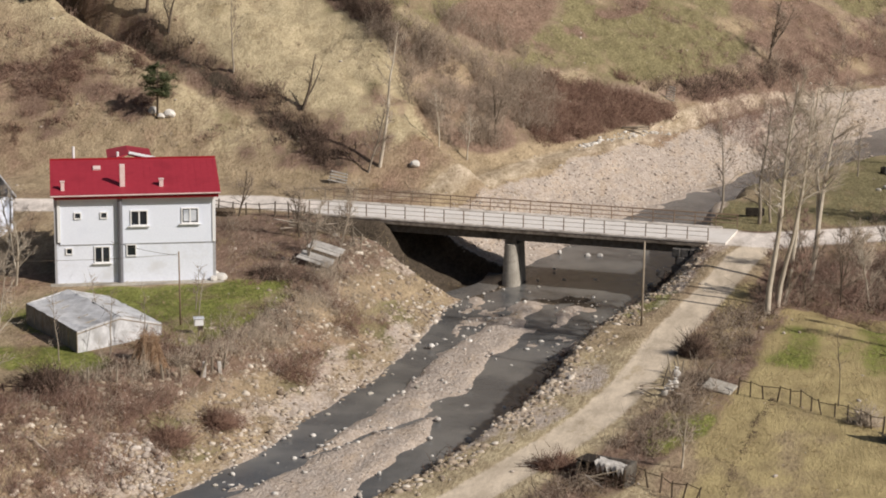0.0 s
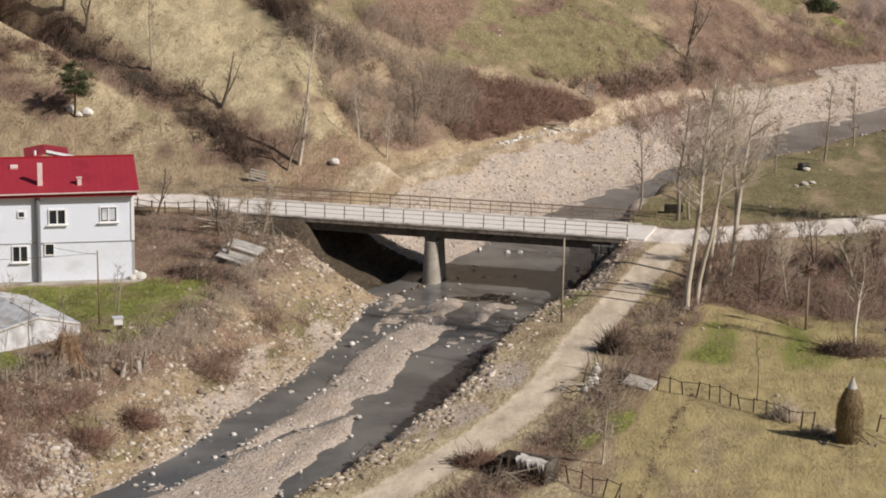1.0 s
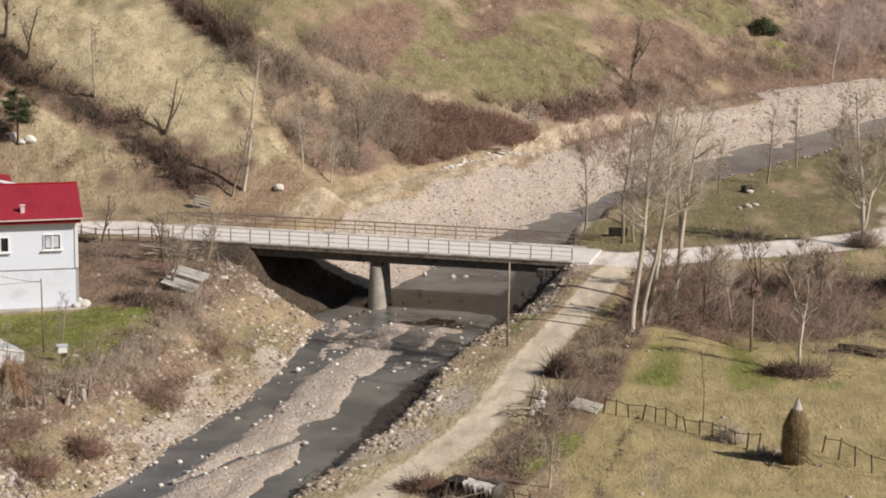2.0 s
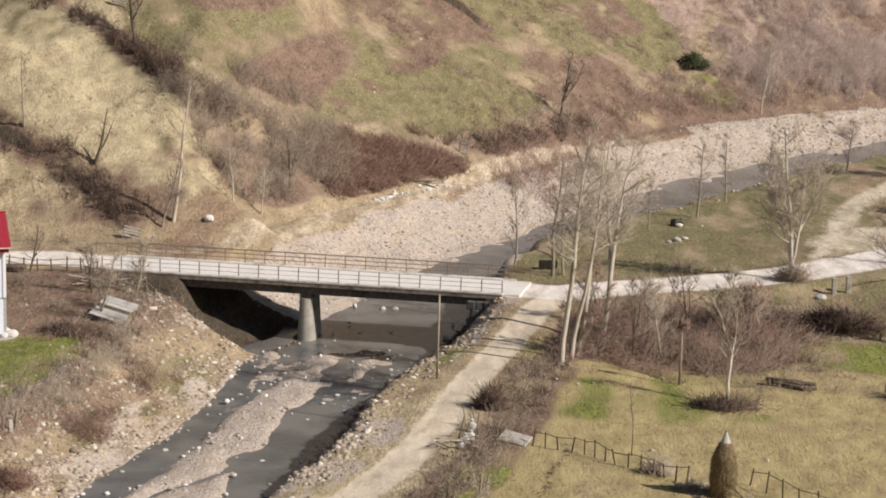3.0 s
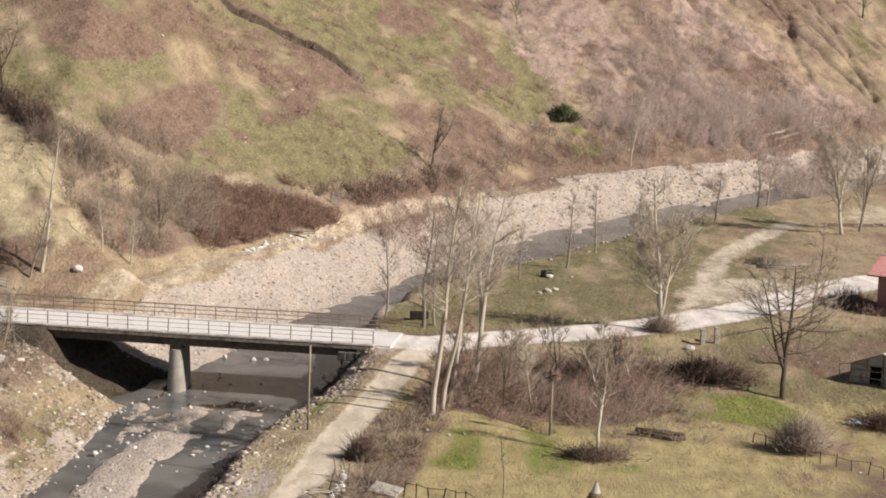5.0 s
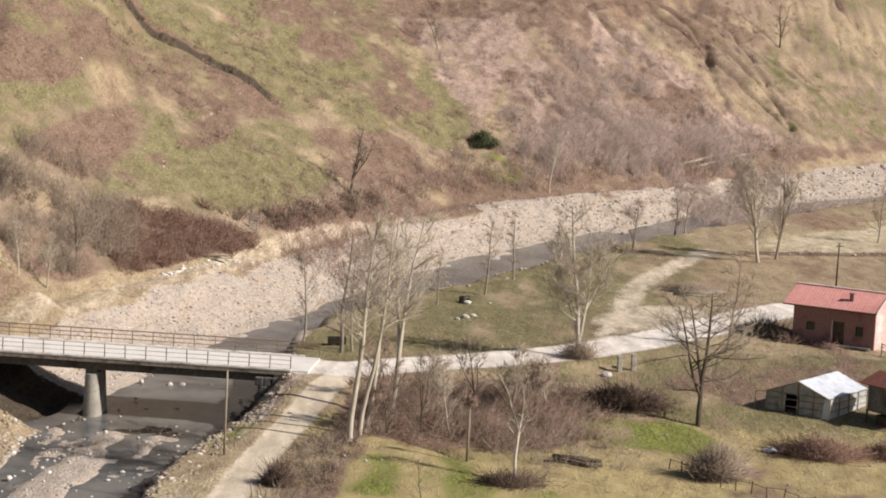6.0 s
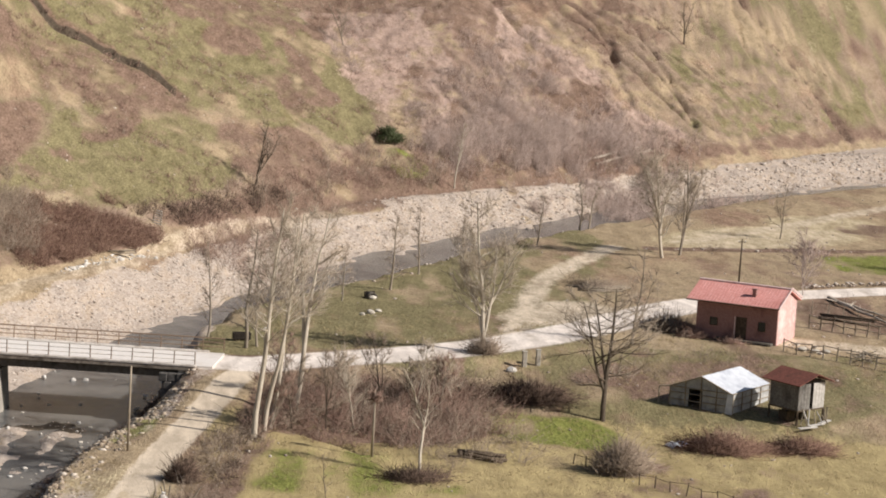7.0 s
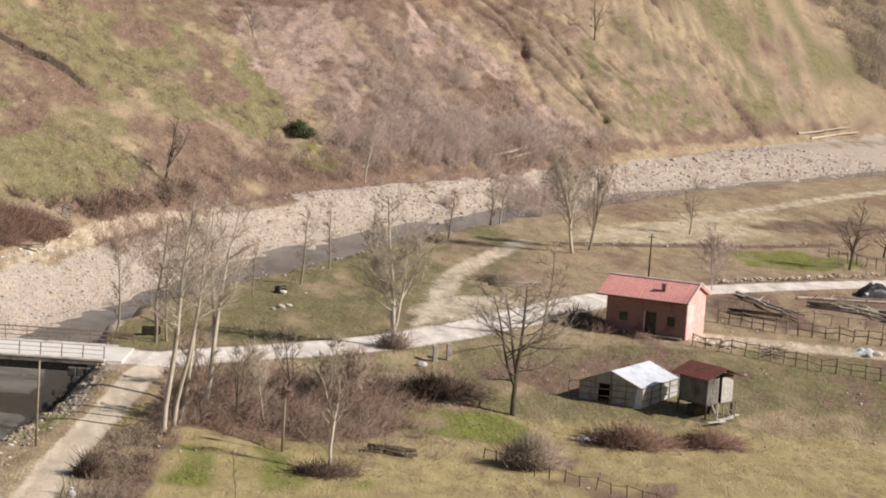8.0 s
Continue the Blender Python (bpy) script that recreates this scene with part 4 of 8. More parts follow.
def build_white_house():
    w, dp, h, rise = 10.45, 8.4, 6.15, 1.55
    b = base("house", -48.5, 136.65, gz(-44, 137) - 0.05, 19.5, "two-storey white plastered house with a red sheet roof", "house")
    holes = [(1.22, 4.5, 0.34, 0.32), (2.92, 4.5, 0.34, 0.32), (4.9, 3.98, 1.0, 0.90), (8.25, 4.06, 1.0, 0.92),
             (0.64, 2.12, 0.32, 0.32), (2.5, 1.52, 0.90, 0.98), (4.6, 1.92, 0.52, 0.68)]
    bm = bmesh.new()
    wall_with_holes(bm, 0.22, w - 0.02, 2.72, h, 0, 0.25, [q for q in holes if q[1] > 3])
    part("upper_wall", bm, PLASTER, b, "white plaster of the upper storey")
    bm = bmesh.new()
    wall_with_holes(bm, 0.0, w - 0.22, 0, 2.72, 0.05, 0.25, [q for q in holes if q[1] < 3])
    part("lower_wall", bm, PLASTER_OLD, b, "stained plaster of the lower storey")
    part("ledge", made(box, w / 2, 0.025, 2.70, w - 0.3, 0.07, 0.03), GREY_WALL, b)
    bm = bmesh.new()
    box(bm, -0.02, dp / 2 + 0.05, 0, 0.26, dp, h)
    box(bm, w - 0.12, dp / 2 + 0.05, 0, 0.2, dp, h)
    box(bm, w / 2, dp, 0, w, 0.25, h)
    for x in (0.0, w - 0.12):
        v = [bm.verts.new((x + s, yy, zz)) for s in (-0.1, 0.1) for yy, zz in ((0, h), (dp, h), (dp / 2, h + rise - 0.3))]
        bm.faces.new(v[:3])
        bm.faces.new(v[3:][::-1])
    # grey here puts the side's shade into the wall colour
    part("side_wall", bm, GREY_WALL, b, "side wall coloured grey for its shade")
    for x in (0.16, w - 0.13):
        part("corner_strip", made(box, x, -0.03, 2.75 if x > 1 else 2.9, 0.2, 0.06, 3.3 if x > 1 else 3.1), TRIM, b)
    bm = bmesh.new()
    gable_roof(bm, -0.35, w + 0.3, -0.55, dp + 0.55, h + 0.02, h + rise, 0.10)
    roof = part("roof", bm, RED_ROOF, b, "bright red sheet metal roof")
    for k in range(26):
        x = -0.35 + (w + 0.65) * (k + 0.5) / 26
        part("seam", made(slab, [(x - 0.008, -0.56, h + 0.026), (x + 0.008, -0.56, h + 0.026), (x + 0.008, dp / 2, h + rise + 0.008), (x - 0.008, dp / 2, h + rise + 0.008)], 0.02), RED_ROOF, roof)
    part("ridge_cap", made(rod, (-0.35, dp / 2, h + rise), (w + 0.3, dp / 2, h + rise), 0.09, n=6), RED_DARK, roof)
    part("gutter", made(rod, (-0.35, -0.62, h - 0.07), (w + 0.3, -0.62, h - 0.02), 0.05, n=6), PALE_ROOF_TRIM, b, "pale gutter along the eaves")
    part("fascia", made(box, w / 2, -0.42, h - 0.32, w + 0.3, 0.12, 0.22), RED_DARK, b)
    # wide dark rod added for a recessed strip, its shade put into colour
    part("downpipe", made(rod, (4.14, -0.14, 0), (4.14, -0.14, h - 0.2), 0.17, n=8), PIPE, b, "dark grey rod standing in for a recessed strip")
    bm = bmesh.new()
    box(bm, 4.35, 0.55, h - 0.4, 0.34, 0.34, 2.2, bevel=0.02)
    part("chimney", bm, PALE_ROOF_TRIM, b, "tall faded chimney")
    for x, y, s in ((0.45, 0.1, 0.24), (6.9, 0.45, 0.28)):
        bm = bmesh.new()
        box(bm, x, y, h + 0.15, s, s, 0.62, bevel=0.02)
        box(bm, x, y, h + 0.77, s + 0.08, s + 0.08, 0.06)
        part("vent", bm, PALE_ROOF_TRIM, b)
    bm = bmesh.new()
    box(bm, 2.75, 2.9, h + 1.08, 0.5, 0.45, 0.16, tip=18)
    part("skylight", bm, PALE_ROOF_TRIM, roof)
    # rear dormer that stands a little over the ridge
    top = h + rise
    bm = bmesh.new()
    slab(bm, [(3.5, dp / 2 + 0.1, top - 0.1), (4.9, dp / 2 + 1.0, top + 0.16), (4.9, dp + 0.4, top + 0.16), (3.5, dp + 0.4, top - 0.1)], 0.1)
    slab(bm, [(4.9, dp / 2 + 1.0, top + 0.16), (6.5, dp / 2 + 0.1, top - 0.1), (6.5, dp + 0.4, top - 0.1), (4.9, dp + 0.4, top + 0.16)], 0.1)
    dormer = part("dormer_roof", bm, RED_ROOF, b)
    bm = bmesh.new()
    slab(bm, [(4.95, dp / 2 + 0.9, top + 0.20), (6.55, dp / 2 + 0.02, top - 0.02), (6.75, dp / 2 + 0.5, top + 0.02), (5.0, dp / 2 + 1.6, top + 0.24)], 0.05)
    part("pale_sheet", bm, TRIM, dormer, "white sheet on the dormer")
    for x, z in ((1.25, 0.5), (4.2, 0.1)):
        part("flue", made(rod, (x, dp / 2 + 0.8, top - 0.6), (x, dp / 2 + 0.8, top + 0.25 + z), 0.09, n=8), TRIM, b)
    for x, z, ww, hh in holes:
        window(b, x, 0.0 if z > 3 else 0.05, z, ww, hh, 2 if ww > 0.6 else 1, 0.075, ww > 0.6)
        if ww > 0.6 and z > 3 and x > 8:
            part("blind", made(box, x + ww / 2, 0.012, z + 0.08, ww * 0.86, 0.01, hh * 0.84), FILM_WHITE, b, "white window blind")
    bm = bmesh.new()
    box(bm, w / 2, -0.35, -0.3, w + 1.0, 0.9, 0.42, bevel=0.05)
    part("plinth", bm, CONCRETE, b, "pale concrete plinth and walkway")


def build_neighbour_house():
    b = base("house", -61.3, 142.8, gz(-58, 143) - 0.1, 0, "white house with a grey tiled roof beside the road", "house")
    bm = bmesh.new()
    wall_with_holes(bm, -5, 4.4, 0, 3.2, 0, 0.25, [(2.2, 1.2, 0.9, 1.1)])
    part("front_wall", bm, PLASTER, b)
    bm = bmesh.new()
    box(bm, 4.3, 3.6, 0, 0.22, 7.1, 3.2)
    box(bm, -4.9, 3.6, 0, 0.22, 7.1, 3.2)
    box(bm, 0, 7.1, 0, 9.6, 0.25, 3.2)
    part("side_wall", bm, PLASTER_OLD, b)
    bm = bmesh.new()
    gable_roof(bm, -5.5, 4.9, -0.6, 7.8, 3.15, 6.0, 0.14)
    part("roof", bm, GREY_WALL, b, "grey weathered tile roof")
    part("verge_board", made(lambda m: slab(m, [(4.9, -0.6, 3.35), (5.06, -0.6, 3.35), (5.06, 3.6, 6.2), (4.9, 3.6, 6.2)], 0.25)), PALE_ROOF_TRIM, b)
    part("gutter", made(rod, (-5.5, -0.66, 3.1), (4.95, -0.66, 3.05), 0.08, n=6), TRIM, b)
    window(b, 2.2, 0, 1.2, 0.9, 1.1, 2)


def build_red_house():
    """A small block-built house: its long shaded side looks at the river, its gable catches the sun."""
    ax, ay, bx, by = 39.55, 173.25, 33.6, 176.6
    turn = math.degrees(math.atan2(ay - by, ax - bx))
    w, dp, h = math.hypot(ax - bx, ay - by), 5.1, 3.2
    b = base("house", bx, by, gz(37, 175) - 0.1, turn, "small red block house with a faded clay tile roof", "house")
    holes = [(3.35, 0.1, 0.95, 2.0), (5.3, 1.15, 0.55, 0.7), (1.2, 1.2, 0.6, 0.6)]
    bm = bmesh.new()
    wall_with_holes(bm, 0, w, 0, h, 0, 0.22, holes)
    part("front_wall", bm, BRICK_WALL, b, "red hollow block wall, darkened as the shaded side")
    bm = bmesh.new()
    for x in (w - 0.11, 0.11):
        box(bm, x, dp / 2 + 0.11, 0, 0.22, dp - 0.22, h)
        v = [bm.verts.new((x + s, yy, zz)) for s in (-0.11, 0.11) for yy, zz in ((0, h), (dp, h), (dp / 2, h + 0.95))]
        bm.faces.new(v[:3])
        bm.faces.new(v[3:][::-1])
        for q, r in ((0, 1), (1, 2), (2, 0)):
            bm.faces.new((v[q], v[r], v[r + 3], v[q + 3]))
    box(bm, w / 2, dp, 0, w, 0.22, h)
    part("gable_wall", bm, PINK_WALL, b, "pale pink gable wall, lightened as the sunlit side")
    bm = bmesh.new()
    gable_roof(bm, -0.75, w + 0.22, -0.6, dp + 0.6, h + 0.0, h + 1.2, 0.1)
    roof = part("roof", bm, ORANGE_TILE, b, "faded orange clay tile roof")
    n = 28
    for k in range(n):
        x = -0.75 + (w + 0.97) * (k + 0.5) / n
        part("roof_rib", made(rod, (x, -0.62, h + 0.0), (x, dp / 2, h + 1.2), 0.016, n=6), ORANGE_TILE, roof, smooth=True)
    part("ridge_tile", made(rod, (-0.75, dp / 2, h + 1.24), (w + 0.22, dp / 2, h + 1.24), 0.1, n=6), PALE_ROOF_TRIM, roof)
    for s in (0, 1):
        bm = bmesh.new()
        y0, y1 = (-0.62, dp / 2) if s == 0 else (dp + 0.62, dp / 2)
        slab(bm, [(w + 0.23, y0, h + 0.08), (w + 0.29, y0, h + 0.08), (w + 0.29, y1, h + 1.28), (w + 0.23, y1, h + 1.28)], 0.16)
        part("verge_board", bm, PALE_ROOF_TRIM, b)
    bm = bmesh.new()
    box(bm, 4.5, 0.95, h + 0.3, 0.34, 0.34, 0.82, bevel=0.02)
    box(bm, 4.5, 0.95, h + 1.12, 0.44, 0.44, 0.08)
    part("chimney", bm, BRICK_WALL, b)
    part("gutter", made(rod, (-0.75, -0.66, h - 0.04), (w + 0.22, -0.66, h - 0.02), 0.06, n=6), DARK_WOOD, b)
    d = part("door", made(box, 3.83, 0.10, 0.1, 0.93, 0.06, 1.98), DARK_WOOD, b, "dark wooden door")
    part("door_post", made(box, 3.3, -0.02, 0.1, 0.1, 0.1, 2.0), PALE_ROOF_TRIM, d)
    for x, z, ww, hh in holes[1:]:
        window(b, x, 0, z, ww, hh, 1, 0.03, False, DARK_WOOD)
    bm = bmesh.new()
    box(bm, w * 0.62, -0.35, -0.25, w * 0.7, 0.7, 0.55, bevel=0.06)
    part("plinth", bm, DARK_CONCRETE, b)


build_white_house()
build_neighbour_house()
build_red_house()


# ---------- greenhouses, sheds ----------
def build_film_tunnel():
    """The low greenhouse on the lawn, sagging sheet over a gabled frame."""
    b = base("greenhouse", -41.4, 119.7, gz(-41.4, 120) - 0.05, 0, "low greenhouse under clouded sagging plastic sheet on the lawn", "greenhouse")
    # ground corners: near, right, back, left
    near, right, left = Vector((0, 0, 0)), Vector((3.6, 5.0, 0)), Vector((-5.3, 6.1, 0))
    back = right + left - near
    hw, hr, hs = 1.35, 1.75, 0.85
    up = Vector((0, 0, 1))
    rs = np.random.RandomState(5)
    n, m = 16, 14
    ridge_a, ridge_b = (near + right) / 2 + up * hr, (left + back) / 2 + up * hr

    def sheet(a0, a1, b0, b1, sag):
        vs, fs = [], []
        for i in range(n + 1):
            for j in range(m + 1):
                u, v = i / n, j / m
                p = (a0 * (1 - u) + a1 * u) * (1 - v) + (b0 * (1 - u) + b1 * u) * v
                dip = sag * math.sin(math.pi * v) * (0.5 + 0.5 * abs(math.sin(u * math.pi * 4)))
                vs.append((p.x, p.y, p.z - dip + rs.uniform(-0.045, 0.045) * (1 if sag else 0.3)))
        for i in range(n):
            for j in range(m):
                k = i * (m + 1) + j
                fs.append((k, k + m + 1, k + m + 2, k + 1))
        return vs, fs
    joined("roof_sheet", *sheet(near + up * hw, left + up * hw, ridge_a, ridge_b, 0.16), FILM, b, "clouded plastic roof sheet", True)
    joined("roof_sheet", *sheet(ridge_a, ridge_b, right + up * hs, back + up * hs, 0.16), FILM, b, "clouded plastic roof sheet", True)
    joined("side_sheet", *sheet(near, left, near + up * hw, left + up * hw, 0), FILM_DARKEST, b, "dark dirty plastic side", True)
    joined("side_sheet", *sheet(right, back, right + up * hs, back + up * hs, 0), FILM, b, "", True)
    for p, q, r, s in ((near, right, ridge_a, 0), (left, back, ridge_b, 1)):
        bm = bmesh.new()
        for pts in ((p, q, q + up * hs, r, p + up * hw),):
            bm.faces.new([bm.verts.new(v) for v in pts])
        part("end_sheet", bm, FILM, b, "clouded plastic end wall")
    bm = bmesh.new()
    for k in range(7):
        u = k / 6
        a, c, r = near + left * u, right + left * u, ridge_a + left * u
        for s, e in ((a, a + up * hw), (c, c + up * hs), (a + up * (hw - 0.16), r - up * 0.16), (c + up * (hs - 0.16), r - up * 0.16)):
            rod(bm, s, e, 0.035, n=5)
    rod(bm, ridge_a - up * 0.08, ridge_b - up * 0.08, 0.04, n=5)
    part("frame", bm, OLD_WOOD, b, "thin wooden frame")


def build_white_greenhouse():
    near, left, right = Vector((31.6, 150.4, 0)), Vector((27.6, 152.8, 0)), Vector((35.1, 154.6, 0))
    z0 = gz(32.5, 151.5) - 0.05
    b = base("greenhouse", near.x, near.y, z0, 0, "gabled greenhouse covered with white plastic sheet on the meadow", "greenhouse")
    e1, e2 = left - near, right - near
    up = Vector((0, 0, 1))
    hw, hr = 1.45, 2.4
    O = Vector((0, 0, 0))

    def quad(bm, *pts):
        bm.faces.new([bm.verts.new(p) for p in pts])
    mid = e1 * 0.5
    rs = np.random.RandomState(8)
    n, m = 14, 12
    for a0, b0, lab in ((O + up * hw, mid + up * hr, "white roof sheet with a fold"), (e1 + up * hw, mid + up * hr, "")):
        vs, fs = [], []
        for i in range(n + 1):
            for j in range(m + 1):
                u, v = i / n, j / m
                p = a0 * (1 - v) + b0 * v + e2 * (u * 1.03 - 0.02)
                vs.append((p.x, p.y, p.z + 0.03 - 0.10 * math.sin(math.pi * v) * abs(math.sin(u * math.pi * 3)) + rs.uniform(-0.015, 0.015)))
        for i in range(n):
            for j in range(m):
                k = i * (m + 1) + j
                fs.append((k, k + m + 1, k + m + 2, k + 1))
        joined("roof_sheet", vs, fs, FILM_WHITE, b, lab, True)
    # front gable with a door opening
    bm = bmesh.new()
    d0, d1, dh = 0.48, 0.70, 1.5
    quad(bm, O, e1 * d0, e1 * d0 + up * hw, O + up * hw)
    quad(bm, e1 * d1, e1, e1 + up * hw, e1 * d1 + up * hw)
    bm.faces.new([bm.verts.new(p) for p in (O + up * hw, e1 + up * hw, mid + up * hr)])
    part("front_sheet", bm, FILM_DARK, b, "greyed plastic front with a dark doorway")
    bm = bmesh.new()
    quad(bm, e2, e2 + e1, e2 + e1 + up * hw, e2 + up * hw)
    bm.faces.new([bm.verts.new(p) for p in (e2 + up * hw, e2 + e1 + up * hw, e2 + mid + up * hr)])
    part("rear_sheet", bm, FILM_DARK, b)
    for s, lab in ((O, "rolled-down plastic side"), (e1, "")):
        bm = bmesh.new()
        quad(bm, s, s + e2, s + e2 + up * hw, s + up * hw)
        part("side_sheet", bm, FILM_DARK, b, lab)
    bm = bmesh.new()
    quad(bm, O - e2 * 0.02 - e1 * 0.02, e1 * 0.10 - e2 * 0.02, e1 * 0.07 - e2 * 0.02 + up * hw, -e2 * 0.02 - e1 * 0.02 + up * (hw + 0.02))
    part("corner_flap", bm, FILM_WHITE, b, "loose white sheet at the corner")
    bm = bmesh.new()
    for k in range(5):
        p = e1 * k / 4 - e2 * 0.01
        rod(bm, p, p + up * (hw + (hr - hw) * (1 - abs(k / 2 - 1))), 0.045, n=5)
        q = e2 * k / 4 - e1 * 0.01
        rod(bm, q, q + up * hw, 0.045, n=5)
    for h in (0.55, 1.05, hw):
        rod(bm, -e2 * 0.01 + up * h, e1 - e2 * 0.01 + up * h, 0.035, n=5)
        rod(bm, -e1 * 0.01 + up * h, e2 - e1 * 0.01 + up * h, 0.035, n=5)
    for s in (O, e1):
        rod(bm, s + up * hw - e2 * 0.02, mid + up * hr - e2 * 0.02, 0.05, n=5)
    rod(bm, e1 * 1.18 + up * 1.3, e1 + up * hw, 0.05, n=5)
    rod(bm, e1 * 1.18, e1 * 1.18 + up * 1.3, 0.05, n=5)
    part("frame", bm, OLD_WOOD, b, "grey wooden frame")


def build_stilt_hut():
    b = base("hut", 36.1, 150.0, gz(36.6, 150) - 0.05, 36, "small board hut on posts with a rusty sheet roof", "hut")
    w, dp, lo, h = 2.7, 2.6, 0.95, 2.95
    for x in (-w / 2, w / 2):
        for y in (-dp / 2, dp / 2):
            part("post", made(rod, (x, y, 0), (x, y, lo + 0.1), 0.09, n=6), DARK_WOOD, b)
    part("floor", made(box, 0, 0, lo, w + 0.1, dp + 0.1, 0.1), DARK_WOOD, b)
    n = 9
    for k in range(n):
        x = -w / 2 + w * (k + 0.5) / n
        if k not in (4,):
            part("board", made(box, x, -dp / 2, lo + 0.1, w / n - 0.02, 0.05, h - lo - 0.2), DARK_BOARD if k < 5 else BOARD, b)
        part("board", made(box, x, dp / 2, lo + 0.1, w / n - 0.02, 0.05, h - lo - 0.2), BOARD, b)
    for k in range(8):
        y = -dp / 2 + dp * (k + 0.5) / 8
        for x in (-w / 2, w / 2):
            part("board", made(box, x, y, lo + 0.1, 0.05, dp / 8 - 0.015, h - lo - 0.1 + 0.05 * (k % 2)), DARK_BOARD if x < 0 else BOARD, b)
    bm = bmesh.new()
    slab(bm, [(-w / 2 - 0.5, -dp / 2 - 0.45, h - 0.05), (0.15, -dp / 2 - 0.45, h + 0.62), (0.15, dp / 2 + 0.45, h + 0.62), (-w / 2 - 0.5, dp / 2 + 0.45, h - 0.05)], 0.06)
    slab(bm, [(0.15, -dp / 2 - 0.45, h + 0.62), (w / 2 + 0.5, -dp / 2 - 0.45, h - 0.02), (w / 2 + 0.5, dp / 2 + 0.45, h - 0.02), (0.15, dp / 2 + 0.45, h + 0.62)], 0.06)
    part("roof", bm, RUST_SHEET, b, "rusty brown sheet roof")
    # dark boxes added for the clutter and shade beneath the floor
    for k, (x, y, sx, sz) in enumerate(((-0.6, 0.3, 0.9, 0.7), (0.5, 0.1, 0.8, 0.8), (0.0, 0.7, 1.2, 0.6))):
        part("crate", made(box, x, y, 0.02, sx, 0.8, sz, turn=8 * k, bevel=0.03), DARK_WOOD, b, "dark crate standing in for clutter and shade below")
    rs = random.Random(3)
    for k in range(9):
        a = Vector((rs.uniform(-1.2, 1.2), -dp / 2 - rs.uniform(0.1, 0.9), 0.03))
        part("pole", made(rod, a, a + Vector((rs.uniform(-0.7, 0.7), rs.uniform(0.1, 0.7), rs.uniform(0.5, 1.3))), 0.045, n=5), OLD_WOOD if k % 3 else BOARD, b)
    for k in range(3):
        part("plank", made(box, -1.3 + k * 1.1, -dp / 2 - 1.0 + 0.2 * k, 0.02 + 0.05 * k, 1.6, 0.3, 0.06, turn=12 * k - 8), BOARD, b)


def build_fallen_roof():
    """A tilted sheet of pale boards lying in the scrub by the bank."""
    b = base("shed_roof", -32.7, 146.0, gz(-32.7, 146) - 0.05, -22, "fallen shed roof of pale grey boards leaning in the scrub", "shed")
    for k in range(7):
        y = -0.9 + 0.3 * k
        part("board", made(box, 0.06 * (k % 2), y, 0.35 + 0.44 * (y + 0.9), 2.7, 0.30, 0.05, tip=24, roll=9), BOARD if k != 3 else DARK_WOOD, b)
    for x in (-1.1, 1.1):
        part("post", made(rod, (x, 0.7, 0), (x, 0.7, 1.05 - 0.15 * x), 0.06, n=5), DARK_WOOD, b)
        part("beam", made(rod, (x, -0.95, 0.32 - 0.15 * x), (x, 0.95, 1.15 - 0.15 * x), 0.05, n=5), DARK_WOOD, b)


build_film_tunnel()
build_white_greenhouse()
build_stilt_hut()
build_fallen_roof()
# ---------- bare trees ----------
def spikes(p0, p1, r):
    """Thin three-sided points from base p0 to tip p1: verts, triangles."""
    p0, p1 = np.asarray(p0, float), np.asarray(p1, float)
    r = np.broadcast_to(r, len(p0)).astype(float)
    w = p1 - p0
    w = w / np.maximum(np.linalg.norm(w, axis=1, keepdims=True), 1e-6)
    ref = np.where(np.abs(w[:, 2:3]) > 0.9, np.array([[1.0, 0, 0]]), np.array([[0, 0, 1.0]]))
    u = np.cross(w, ref)
    u /= np.linalg.norm(u, axis=1, keepdims=True)
    v = np.cross(w, u)
    a = np.arange(3) * 2 * np.pi / 3
    ring = u[:, None, :] * np.cos(a)[None, :, None] + v[:, None, :] * np.sin(a)[None, :, None]
    verts = np.concatenate([p0[:, None] + ring * r[:, None, None], p1[:, None]], 1).reshape(-1, 3)
    tri = np.array([[0, 1, 3], [1, 2, 3], [2, 0, 3]])
    return verts, (tri[None] + (np.arange(len(p0)) * 4)[:, None, None]).reshape(-1, 3)


def limb(rs, start, way, length, r, steps, lift=0.0, wild=0.15):
    """Points and radii of a bending limb."""
    pts, rad, w = [np.array(start, float)], [r], np.array(way, float)
    for k in range(steps):
        w = w + rs.normal(0, wild, 3) + np.array([0, 0, lift])
        w /= np.linalg.norm(w)
        pts.append(pts[-1] + w * length / steps)
        rad.append(r * (1 - 0.8 * (k + 1) / steps))
    return pts, rad


